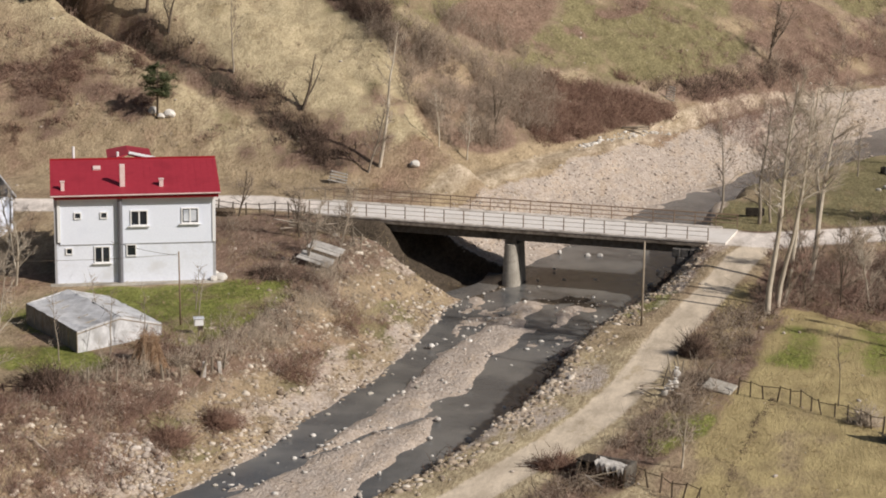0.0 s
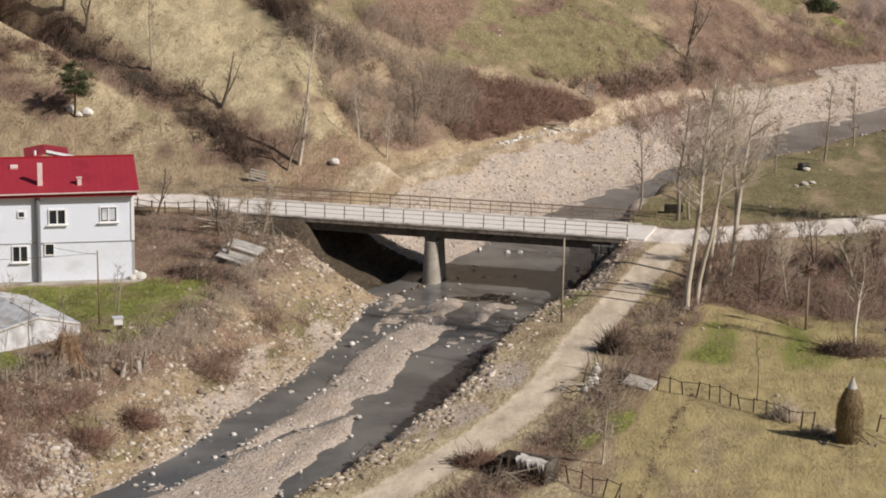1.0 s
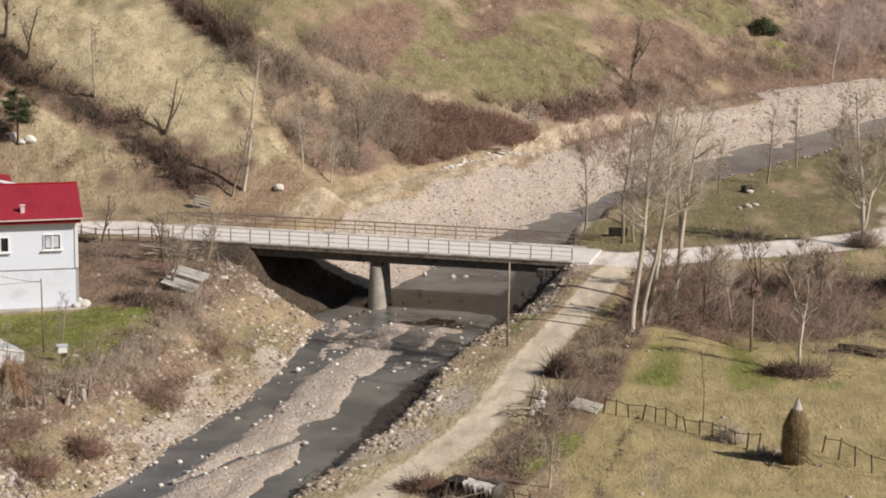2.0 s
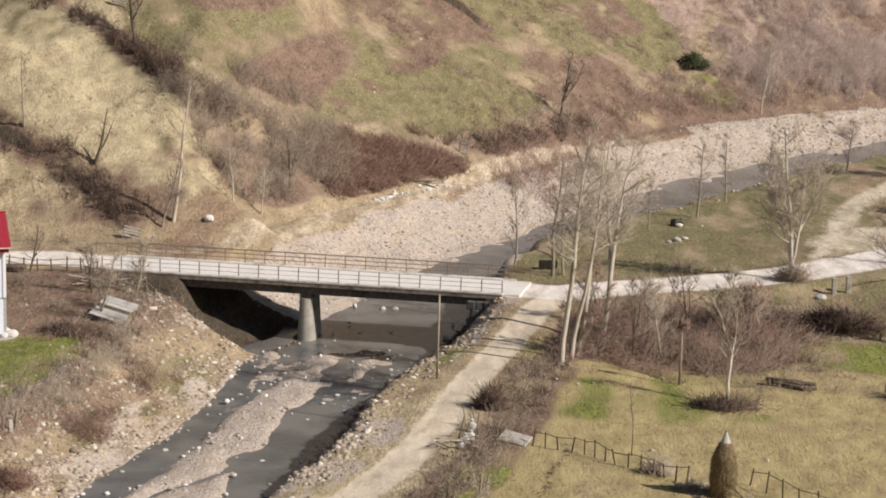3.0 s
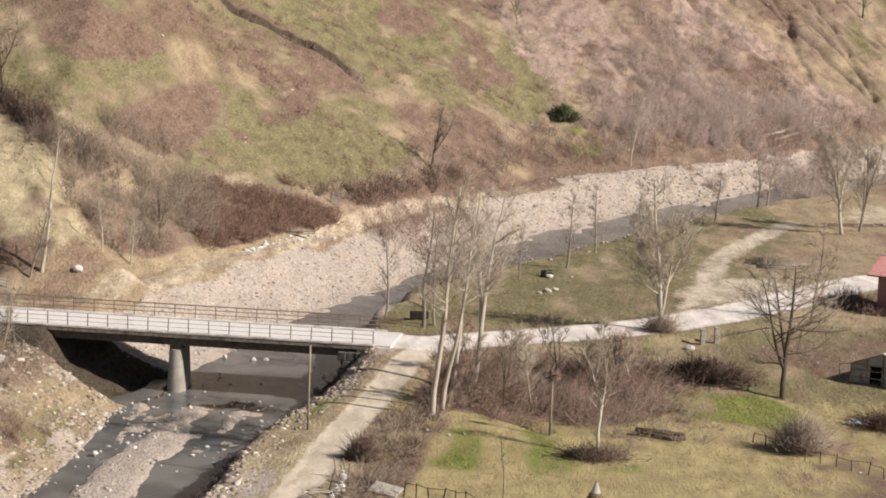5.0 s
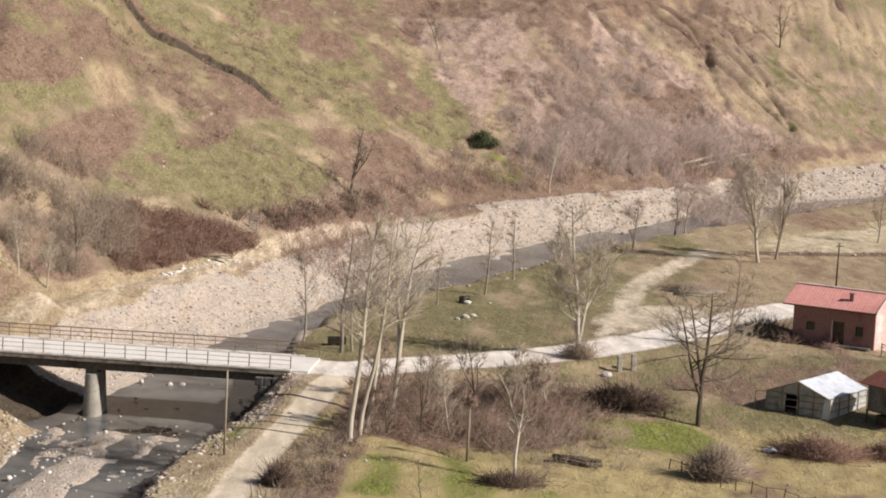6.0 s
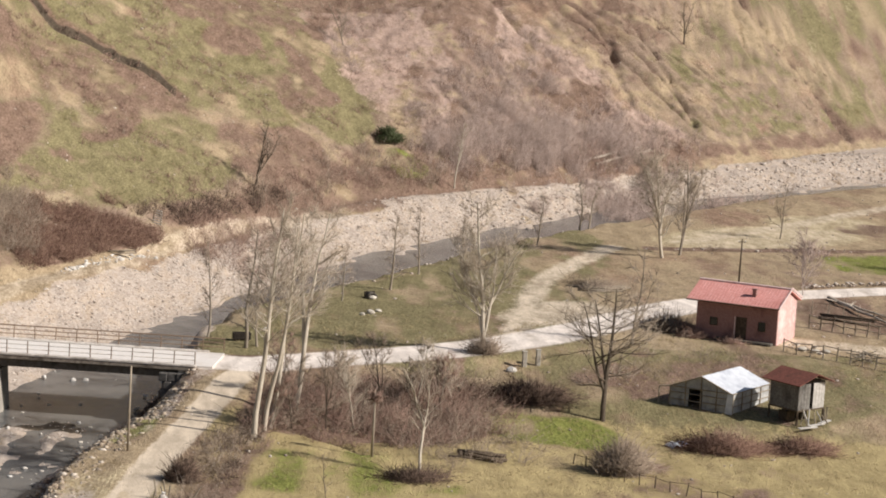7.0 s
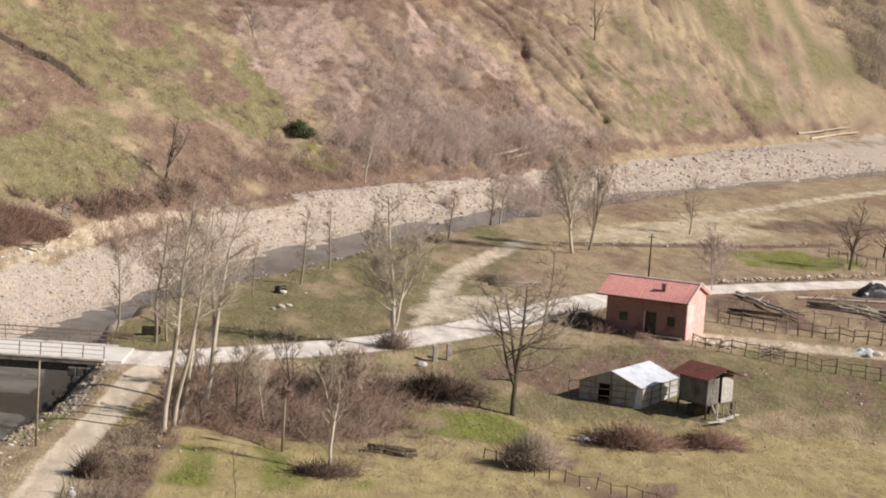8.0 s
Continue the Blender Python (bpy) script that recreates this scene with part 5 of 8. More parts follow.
def bare_tree(x, y, h, r, lean=(0.0, 0.0), seed=0, bark=None, twig=None, start=0.35, n=14, spread=0.30, fork=1, label="", thin=1.0, sink=0.1, name="tree", category="tree", wild=0.055, rise=(0.35, 1.0)):
    rs = np.random.RandomState(seed)
    z0 = gz(x, y) - sink
    t = base(name, x, y, z0, 0, label, category)
    stems, p0, p1, r0, r1 = [], [], [], [], []
    tw0, tw1, twr = [], [], []
    for f in range(fork):
        side = np.array([lean[0], lean[1], 0.0]) / h + (rs.normal(0, 0.10, 3) * [1, 1, 0] if fork > 1 else 0)
        if f == 0:
            s0, ln, rr = np.zeros(3), h, r
        else:
            src = stems[0][0]
            k = max(1, int(len(src) * rs.uniform(0.18, 0.42)))
            a = rs.uniform(0, 6.28)
            s0, ln, rr = src[k], h * rs.uniform(0.55, 0.72), r * 0.62
            side = side + 0.32 * np.array([math.cos(a), 0.6 * math.sin(a), 0])
        way = np.array([0, 0, 1.0]) + side
        pts, rad = limb(rs, s0, way / np.linalg.norm(way), ln, rr, 9, 0.02, wild)
        stems.append((pts, rad))
        for k in range(9):
            p0.append(pts[k]), p1.append(pts[k + 1]), r0.append(rad[k]), r1.append(rad[k + 1])
    trunk_v, trunk_f = frusta(p0, p1, r0, r1, 8)
    joined("trunk", trunk_v, trunk_f, bark, t, "", True)
    b0, b1, br0, br1 = [], [], [], []
    for pts, rad in stems:
        m = n if pts is stems[0][0] else n // 2 + 2
        for k in range(m):
            u = (start if pts is stems[0][0] else 0.25) + (0.97 - start) * (k + rs.uniform(0, 0.8)) / m
            i = min(8, int(u * 9))
            s = pts[i] + (pts[i + 1] - pts[i]) * (u * 9 - i)
            a = rs.uniform(0, 6.28)
            ln = spread * h * (1.15 - 0.75 * u) * rs.uniform(0.6, 1.25)
            bp, brad = limb(rs, s, (math.cos(a) * 0.8, math.sin(a) * 0.8, rs.uniform(*rise)), ln, max(0.016, rad[i] * 0.42), 4, 0.07, 0.16)
            for q in range(4):
                b0.append(bp[q]), b1.append(bp[q + 1]), br0.append(brad[q]), br1.append(brad[q + 1])
            for q in range(int(5 * thin)):
                v = rs.uniform(0.2, 1.0)
                j = min(3, int(v * 4))
                s2 = bp[j] + (bp[j + 1] - bp[j]) * (v * 4 - j)
                w2 = (bp[j + 1] - bp[j]) / np.linalg.norm(bp[j + 1] - bp[j]) + rs.normal(0, 0.55, 3) + [0, 0, 0.2]
                sp, srad = limb(rs, s2, w2 / np.linalg.norm(w2), ln * rs.uniform(0.25, 0.55), max(0.010, brad[j] * 0.5), 2, 0.06, 0.2)
                for e in range(2):
                    b0.append(sp[e]), b1.append(sp[e + 1]), br0.append(srad[e]), br1.append(srad[e + 1])
                for e in range(int(7 * thin)):
                    c = rs.uniform(0, 1)
                    s3 = sp[0] + (sp[2] - sp[0]) * c
                    w3 = w2 / np.linalg.norm(w2) + rs.normal(0, 0.6, 3) + [0, 0, 0.2]
                    tw0.append(s3), tw1.append(s3 + w3 * rs.uniform(0.25, 0.65) * (0.5 + 0.04 * h)), twr.append(0.0125)
    bv, bf = frusta(b0, b1, br0, br1, 4)
    crown = joined("crown", bv, bf, bark, t, "bare leafless branches", True)
    if tw0:
        tv, tf = spikes(tw0, tw1, np.array(twr))
        tagged(joined("twig_mass", tv, tf, twig, crown), kind="stuff")
    return t


ALDER = "slender bare tree with thin grey branches beside the river"
for x, y, h, r, lx, ly, seed, fork in ((-1.8, 138.3, 15.0, 0.20, -1.1, 0, 1, 2), (-1.2, 140.4, 14.0, 0.165, 1.5, 0.2, 2, 1), (-0.85, 141.6, 14.4, 0.165, 1.6, 0.3, 3, 1), (0.7, 145.3, 13.8, 0.21, 1.5, 0.3, 4, 2)):
    bare_tree(x, y, h, r, (lx, ly), seed, BARK, TWIGS_PALE, 0.45, 17, 0.27, fork, "tall slender leafless tree with pale bark by the track", 1.3)
for x, y, h, r, lx, seed in ((-6.0, 167.0, 7.4, 0.10, 0.5, 11), (-3.0, 163.6, 9.2, 0.15, 0.2, 12), (-2.2, 164.4, 7.5, 0.11, -0.3, 13), (9.0, 192.5, 7.0, 0.11, 0.1, 14), (12.0, 202.0, 6.4, 0.10, 0.3, 15),
                             (25.5, 224.5, 5.4, 0.10, 0.5, 16), (31.8, 239.6, 5.8, 0.13, 0.2, 17), (32.8, 239.0, 5.0, 0.11, 0.4, 18), (16.4, 208.6, 4.6, 0.07, 0.2, 19), (4.6, 186, 5.0, 0.07, 0.3, 20)):
    bare_tree(x, y, h, r, (lx, 0), seed, BARK_GREY, TWIGS, 0.15, 18, 0.22, 1, ALDER, 0.85)
bare_tree(15.0, 164.6, 11.6, 0.21, (0.8, 0.3), 31, BARK, TWIGS_PALE, 0.24, 24, 0.30, 4, "broad bare tree with a forked trunk at the roadside", 1.4)
bare_tree(22.1, 148.1, 9.3, 0.20, (0.3, 0.0), 32, BARK_DARK, TWIGS_PALE, 0.22, 22, 0.50, 3, "spreading bare tree on the green meadow", 1.2, rise=(-0.05, 0.65))
bare_tree(8.4, 130.6, 7.2, 0.105, (1.5, 0.2), 33, BARK, TWIGS, 0.35, 14, 0.22, 2, "crooked pale bare tree rising from a bramble mound", 0.9, wild=0.22)
bare_tree(27.5, 171.5, 7.6, 0.12, (0.6, 0.0), 34, BARK_GREY, TWIGS, 0.2, 14, 0.30, 2, "bare tree with upright twigs beside the road", 0.9)
bare_tree(37.8, 219.6, 10.2, 0.19, (0.3, 0.0), 35, BARK, TWIGS_PALE, 0.18, 22, 0.30, 4, "pale bare tree with several stems on the meadow", 1.5)
bare_tree(40.0, 222.0, 9.4, 0.16, (0.2, 0.0), 36, BARK_GREY, TWIGS_PALE, 0.18, 20, 0.30, 3, "grey bare tree with several stems on the meadow", 1.4)
bare_tree(47.6, 198.5, 4.4, 0.06, (0.0, 0.0), 37, BARK_PINK, TWIGS_PINK, 0.03, 16, 0.62, 6, "low dense pinkish-grey bare tree beside the road", 1.0)
bare_tree(66.0, 216.5, 6.6, 0.17, (0.2, 0.0), 38, BARK_DARK, TWIGS, 0.25, 18, 0.38, 2, "dark bare fruit tree on the meadow", 1.1)
bare_tree(54.0, 238.0, 6.2, 0.10, (0.2, 0.0), 39, BARK_GREY, TWIGS, 0.2, 14, 0.3, 2, "small bare tree on the meadow", 0.9)
bare_tree(72.5, 226.0, 5.6, 0.13, (0.2, 0.0), 40, BARK_DARK, TWIGS, 0.2, 16, 0.36, 2, "small bare tree on the meadow", 0.9)
bare_tree(-34.0, 173.8, 11.2, 0.16, (2.2, 0.0), 41, BARK, TWIGS_PALE, 0.3, 13, 0.20, 1, "thin leaning bare tree with pale bark at the hill's foot", 0.8)
bare_tree(-34.8, 173.2, 6.2, 0.10, (0.4, 0.0), 42, BARK_GREY, TWIGS, 0.2, 14, 0.28, 2, "thin bare tree at the hill's foot", 0.8)
bare_tree(-41.6, 178.8, 4.8, 0.15, (1.7, 0.0), 43, BARK_DARK, TWIGS, 0.45, 6, 0.16, 2, "dark leaning stump of a dead tree in the ravine", 0.5)
bare_tree(-48.5, 182.4, 6.4, 0.09, (0.1, 0.0), 44, BARK_GREY, TWIGS, 0.25, 11, 0.22, 1, "thin bare tree in the ravine", 0.7)
bare_tree(-58.0, 188.4, 5.8, 0.16, (0.5, 0.0), 45, BARK_DARK, TWIGS, 0.3, 11, 0.22, 2, "dark bare tree in the ravine", 0.7)
bare_tree(-55.5, 186.6, 4.6, 0.13, (0.3, 0.0), 46, BARK_DARK, TWIGS, 0.3, 10, 0.24, 2, "dark bare tree in the ravine", 0.7)
bare_tree(-26.6, 188.5, 4.6, 0.09, (0.5, 0.0), 47, BARK_DARK, TWIGS, 0.2, 12, 0.3, 2, "dark bare sapling in the thicket", 0.8)
bare_tree(-30.2, 180.5, 5.0, 0.08, (0.2, 0.0), 48, BARK, TWIGS_PALE, 0.25, 12, 0.26, 1, "thin pale bare sapling at the hill's foot", 0.8)
bare_tree(-28.0, 181.8, 4.4, 0.08, (0.2, 0.0), 49, BARK, TWIGS_PALE, 0.25, 12, 0.26, 2, "thin pale bare sapling at the hill's foot", 0.8)
bare_tree(-41.6, 194.8, 6.0, 0.15, (0.8, 0.0), 50, BARK_DARK, TWIGS, 0.2, 15, 0.32, 3, "dark bushy bare tree on the hillside", 0.9)
bare_tree(-4.0, 238.0, 7.4, 0.15, (1.5, 0.0), 51, BARK_DARK, TWIGS, 0.2, 16, 0.30, 3, "dark leaning bare tree in the thicket at the hill's foot", 0.9)
bare_tree(19.8, 268.5, 8.6, 0.11, (0.1, 0.0), 52, BARK, TWIGS_PALE, 0.35, 12, 0.20, 2, "thin pale dead tree at the foot of the slope", 0.7)
bare_tree(62.5, 356.0, 7.5, 0.14, (0.4, 0.0), 53, BARK_DARK, TWIGS, 0.2, 12, 0.24, 2, "dark bare tree on the gullied hillside", 0.8)
bare_tree(6.0, 300.0, 6.0, 0.12, (0.2, 0.0), 54, BARK_GREY, TWIGS, 0.2, 12, 0.34, 3, "grey bare tree on the hillside", 0.8)
for x, y, h, lx, seed in ((-45.6, 117.2, 6.4, 1.0, 61), (-48.8, 126.0, 6.0, -0.2, 62), (-43.6, 112.0, 4.6, 0.6, 63), (-51.0, 135.5, 5.2, 0.2, 64), (-54.5, 143.5, 5.0, 0.3, 77)):
    bare_tree(x, y, h, 0.10, (lx, 0), seed, BARK, TWIGS_PALE, 0.22, 13, 0.32, 2, "bare garden tree with pale twigs near the greenhouse", 0.8)
for x, y, h, seed in ((-41.8, 117.6, 4.4, 65), (-39.4, 119.6, 3.9, 66), (-38.0, 121.0, 3.8, 67), (-36.3, 127.6, 3.4, 68), (-37.6, 131.5, 3.0, 69), (-42.5, 126.5, 3.2, 70)):
    bare_tree(x, y, h, 0.045, (0.2, 0), seed, BARK_GREY, TWIGS, 0.35, 9, 0.2, 1, "thin bare sapling on the lawn", 0.5)
bare_tree(-5.2, 105.0, 3.3, 0.06, (0.2, 0), 71, BARK, TWIGS_PALE, 0.3, 9, 0.26, 2, "small bare fruit sapling on the meadow", 0.6)
bare_tree(2.5, 118.0, 4.2, 0.035, (0, 0), 72, BARK_DARK, TWIGS, 0.4, 6, 0.12, 1, "thin bare sapling on the meadow", 0.4)
bare_tree(-33.6, 145.6, 4.6, 0.07, (0.4, 0), 73, BARK_GREY, TWIGS_PALE, 0.2, 12, 0.26, 3, "bare shrub with upright stems by the bridge", 0.8)
bare_tree(-31.8, 147.4, 5.2, 0.06, (0.5, 0), 74, BARK_GREY, TWIGS_PALE, 0.2, 12, 0.26, 3, "bare shrub with upright stems by the bridge", 0.8)
bare_tree(-41.6, 157.5, 3.6, 0.09, (0.6, 0), 75, BARK_DARK, TWIGS, 0.25, 10, 0.3, 2, "low dark bare tree beside the road", 0.7)
bare_tree(-35.5, 151.5, 3.4, 0.08, (-0.6, 0), 76, BARK_DARK, TWIGS, 0.25, 12, 0.4, 2, "low spreading bare tree beside the lawn", 0.8)


def build_ivy_stump():
    z = gz(5.7, 135.5)
    t = base("tree_stump", 5.7, 135.5, z - 0.1, 0, "tall dead trunk with a dark ivy clump at its top", "stump")
    part("trunk", made(rod, (0, 0, 0), (0.05, 0, 4.2), 0.09, 0.05), BARK_GREY, t, "", True)
    rs = np.random.RandomState(9)
    w = rs.normal(0, 1, (150, 3))
    w /= np.linalg.norm(w, axis=1, keepdims=True)
    c = np.array([0.05, 0, 3.9]) + w * rs.uniform(0.05, 0.45, (150, 1)) * [1.2, 1, 0.9]
    v, f = spikes(c, c + rs.normal(0, 0.26, (150, 3)), 0.03)
    joined("ivy", v, f, TWIGS_RED, t, "dark ivy")


build_ivy_stump()


def build_pine(x, y, h, seed, label, low=0.32):
    rs = np.random.RandomState(seed)
    t = base("pine_tree", x, y, gz(x, y) - 0.1, 0, label, "tree")
    part("trunk", made(rod, (0, 0, 0), (0.1, 0, h * 0.95), 0.11, 0.03), BARK_DARK, t, "", True)
    p0, p1 = [], []
    n0, n1 = [], []
    for k in range(56):
        u = rs.uniform(low, 0.98)
        a = rs.uniform(0, 6.28)
        ln = h * 0.33 * math.sin(math.pi * min(1, 0.25 + 0.72 * (u - low) / (1 - low))) ** 0.6 * rs.uniform(0.6, 1.08)
        s = np.array([0.1 * u, 0, u * h])
        e = s + np.array([math.cos(a) * ln, math.sin(a) * ln, ln * rs.uniform(-0.1, 0.35)])
        p0.append(s), p1.append(e)
        m = 46
        q = s + (e - s) * rs.uniform(0.2, 1.05, (m, 1)) + rs.normal(0, 0.07, (m, 3))
        w = (e - s) / ln + rs.normal(0, 0.9, (m, 3))
        n0.append(q), n1.append(q + w * 0.16)
    limbs = joined("crown", *frusta(p0, p1, 0.03, 0.01, 4), BARK_DARK, t, "dark green needled crown")
    joined("needles", *spikes(np.concatenate(n0), np.concatenate(n1), 0.03), NEEDLES, limbs, "dark needles")


build_pine(-53.7, 176.9, 4.6, 3, "small dark green pine on the grassy slope", 0.42)


def build_evergreen(x, y, r, h, seed, label):
    rs = np.random.RandomState(seed)
    t = base("evergreen_bush", x, y, gz(x, y) - 0.1, 0, label, "bush")
    m = 2600
    w = rs.normal(0, 1, (m, 3))
    w /= np.linalg.norm(w, axis=1, keepdims=True)
    w[:, 2] = np.abs(w[:, 2])
    lump = 0.35 + 1.15 * fbm(w[:, 0] * 1.9 + 9, w[:, 1] * 1.9 + w[:, 2] * 2, seed, 3)
    c = w * lump[:, None] * rs.uniform(0.55, 1.0, (m, 1)) * [r, r, h]
    joined("leaves", *spikes(c, c + rs.normal(0, 0.16, (m, 3)) + w * 0.12, 0.06), NEEDLES, t, "dark evergreen leaves")
    part("stem", made(rod, (0, 0, 0), (0, 0, h * 0.7), 0.08, 0.03), BARK_DARK, t)


build_evergreen(-68.5, 189.5, 1.9, 2.4, 6, "dark evergreen bush high on the slope behind the house")
build_evergreen(11.6, 274.6, 1.85, 2.0, 4, "round dark evergreen bush at the foot of the slope")


# ---------- scrub, brambles and grass ----------
def off_ledge(x, y):
    return sstep(0.5, 1.1, np.abs(along(LEDGE, x, y)[0]))


def scrub(name, label, rs, x, y, h, wide, stems, mat, thick=0.016, flop=0.6):
    """Many leafless clumps as one: stems from each root x, y, with side twigs."""
    k = len(x)
    z = ground(x, y)
    i = np.repeat(np.arange(k), stems)
    m = len(i)
    hh = np.broadcast_to(h, k)[i] * rs.uniform(0.45, 1.15, m)
    root = np.stack([x[i] + rs.normal(0, wide * 0.45, m), y[i] + rs.normal(0, wide * 0.45, m), z[i] - 0.12], 1)
    w = np.stack([rs.normal(0, flop, m), rs.normal(0, flop, m), np.ones(m)], 1)
    w /= np.linalg.norm(w, axis=1, keepdims=True)
    tip = root + w * hh[:, None]
    bent = rs.normal(0, 0.30, (m, 3))
    bent[:, 2] -= 0.25 * flop
    s2 = root + w * (hh * rs.uniform(0.3, 0.8, m))[:, None]
    t2 = s2 + (w + 2.0 * bent) * (hh * rs.uniform(0.3, 0.6, m))[:, None]
    s3 = root + w * (hh * rs.uniform(0.4, 0.95, m))[:, None]
    t3 = s3 + (w + rs.normal(0, 0.7, (m, 3))) * (hh * rs.uniform(0.2, 0.45, m))[:, None]
    v, f = spikes(np.concatenate([root, s2, s3]), np.concatenate([tip, t2, t3]), np.concatenate([np.full(m, thick), np.full(2 * m, thick * 0.7)]))
    return tagged(joined(name, v, f, mat), label, "shrubs", kind="stuff")


RS = np.random.RandomState(77)


def bank_dist(x, y):
    d, (hw, bl, br) = along(RIVER, x, y)
    return d, np.abs(d) - hw


def k_bank(x, y):
    d, out = bank_dist(x, y)
    return (d > 0) * sstep(1.2, 3.6, out) * sstep(16, 12, out) * sstep(0.44, 0.60, fbm(x / 3, y / 3, 201, 3)) * (1 - oval(x, y, -38.5, 131, 9.5, 7.5, 8)) * (1 - oval(x, y, -43.5, 126, 6.5, 6, 40)) * (1 - oval(x, y, -41.5, 117.0, 7.5, 4.2, 25)) * (1 - oval(x, y, -34.2, 133, 4.2, 7, -8))


x, y = scatter(RS, 3400, -48, -24, 96, 140, lambda x, y: k_bank(x, y) * (0.25 + 0.75 * sstep(0.42, 0.58, fbm(x / 1.6, y / 1.6, 202, 2))))
scrub("bramble", "reddish-brown leafless brambles on the river bank", RS, x, y, 0.2 + 1.6 * fbm(x / 2.5, y / 2.5, 203, 2), 0.6, 15, TWIGS_RUST, 0.016, 0.9)
x, y = scatter(RS, 1700, -48, -24, 96, 140, k_bank)
scrub("shrubs", "grey-brown bare shrubs on the river bank", RS, x, y, 0.3 + 1.7 * fbm(x / 1.5, y / 1.5, 204, 2), 0.4, 14, TWIGS_RED, 0.016, 0.6)
x, y = scatter(RS, 1300, -46, -22, 96, 152, lambda x, y: (1 - oval(x, y, -34.5, 132, 4.5, 8, -8)) * k_bank(x, y) * 0.8 + (bank_dist(x, y)[0] > 0) * sstep(2, 4, bank_dist(x, y)[1]) * sstep(10, 6, bank_dist(x, y)[1]) * 0.5)
scrub("dry_weeds", "pale dry weeds on the river bank", RS, x, y, 0.8, 0.6, 10, TWIGS_PALE, 0.014, 0.45)


x, y = scatter(RS, 1700, -48, -28, 108, 142, lambda x, y: sstep(1.7, 0.5, np.abs(along(LAWN_EDGE, x, y)[0])) * (0.15 + 0.85 * sstep(0.42, 0.6, fbm(x / 2, y / 2, 206, 2))))
scrub("hedge", "tangled dark hedge between the lawn and the river bank", RS, x, y, 0.1 + 1.0 * fbm(x / 2, y / 2, 208, 2), 0.45, 16, TWIGS_DARK, 0.02, 0.7)
x, y = scatter(RS, 700, -48, -28, 108, 142, lambda x, y: sstep(2.2, 0.5, np.abs(along(LAWN_EDGE, x, y)[0])) * 0.6 * sstep(130, 124, y))
scrub("dry_weeds", "pale dry stems between the lawn and the river bank", RS, x, y, 1.5, 0.4, 7, TWIGS_PALE, 0.016, 0.4)


RIDGE = [(-40.0, 112.6), (-36.4, 117.2), (-34.0, 123.0), (-32.2, 130.0), (-30.8, 137.0), (-31.4, 144.0), (-30.5, 150.0)]
x, y = scatter(RS, 2600, -44, -26, 108, 152, lambda x, y: sstep(1.6, 0.4, np.abs(along(RIDGE, x, y)[0])) * (0.1 + 0.9 * sstep(0.40, 0.58, fbm(x / 2, y / 2, 351, 2))))
scrub("shrubs", "pale grey leafless brush along the top of the bank", RS, x, y, 0.5 + 1.5 * fbm(x / 2, y / 2, 353, 2), 0.45, 11, TWIGS_PALE, 0.014, 0.55)
x, y = scatter(RS, 700, -44, -26, 108, 152, lambda x, y: sstep(1.6, 0.4, np.abs(along(RIDGE, x, y)[0] - 0.8)) * sstep(0.5, 0.62, fbm(x / 1.5, y / 1.5, 355, 2)))
scrub("shrubs", "dark tangled brush along the top of the bank", RS, x, y, 0.9, 0.5, 18, TWIGS_DARK, 0.022, 0.8)


def k_hedge(x, y):
    r = along(TRACK, x, y)[0]
    return sstep(-5.6, -4.6, r) * sstep(-1.9, -2.6, r) * sstep(143, 138, y) * (0.35 + 0.65 * sstep(0.4, 0.6, fbm(x / 3, y / 3, 207, 2)))


x, y = scatter(RS, 1100, -17, 1, 94, 144, k_hedge)
scrub("hedge", "tangled leafless hedge along the dirt track", RS, x, y, 0.6 + 0.9 * fbm(x / 3, y / 3, 209, 2), 0.5, 16, TWIGS, 0.017, 0.7)
x, y = scatter(RS, 1300, -17, 1, 94, 144, lambda x, y: k_hedge(x, y) * sstep(0.42, 0.56, fbm(x / 1.5, y / 1.5, 210, 2)))
scrub("bramble", "dark brushwood in the hedge along the track", RS, x, y, 0.9, 0.6, 18, TWIGS_DARK, 0.022, 1.0)
x, y = scatter(RS, 260, -17, 1, 94, 144, k_hedge)
scrub("dry_weeds", "pale dry stems in the hedge along the track", RS, x, y, 1.1, 0.5, 7, TWIGS_PALE, 0.018, 0.9)


def k_copse(x, y):
    wx, wy = x + 7 * (fbm(x / 4, y / 4, 214, 3) - 0.5), y + 7 * (fbm(x / 4, y / 4, 216, 3) - 0.5)
    return oval(wx, wy, 5.5, 147.0, 9.0, 6.8, 25) * (0.08 + 0.92 * sstep(0.40, 0.56, fbm(x / 2.2, y / 2.2, 211, 2))) * sstep(3.2, 4.2, np.abs(along(TRACK, x, y)[0])) * sstep(3.0, 3.8, np.abs(along(ROAD, x, y)[0]))


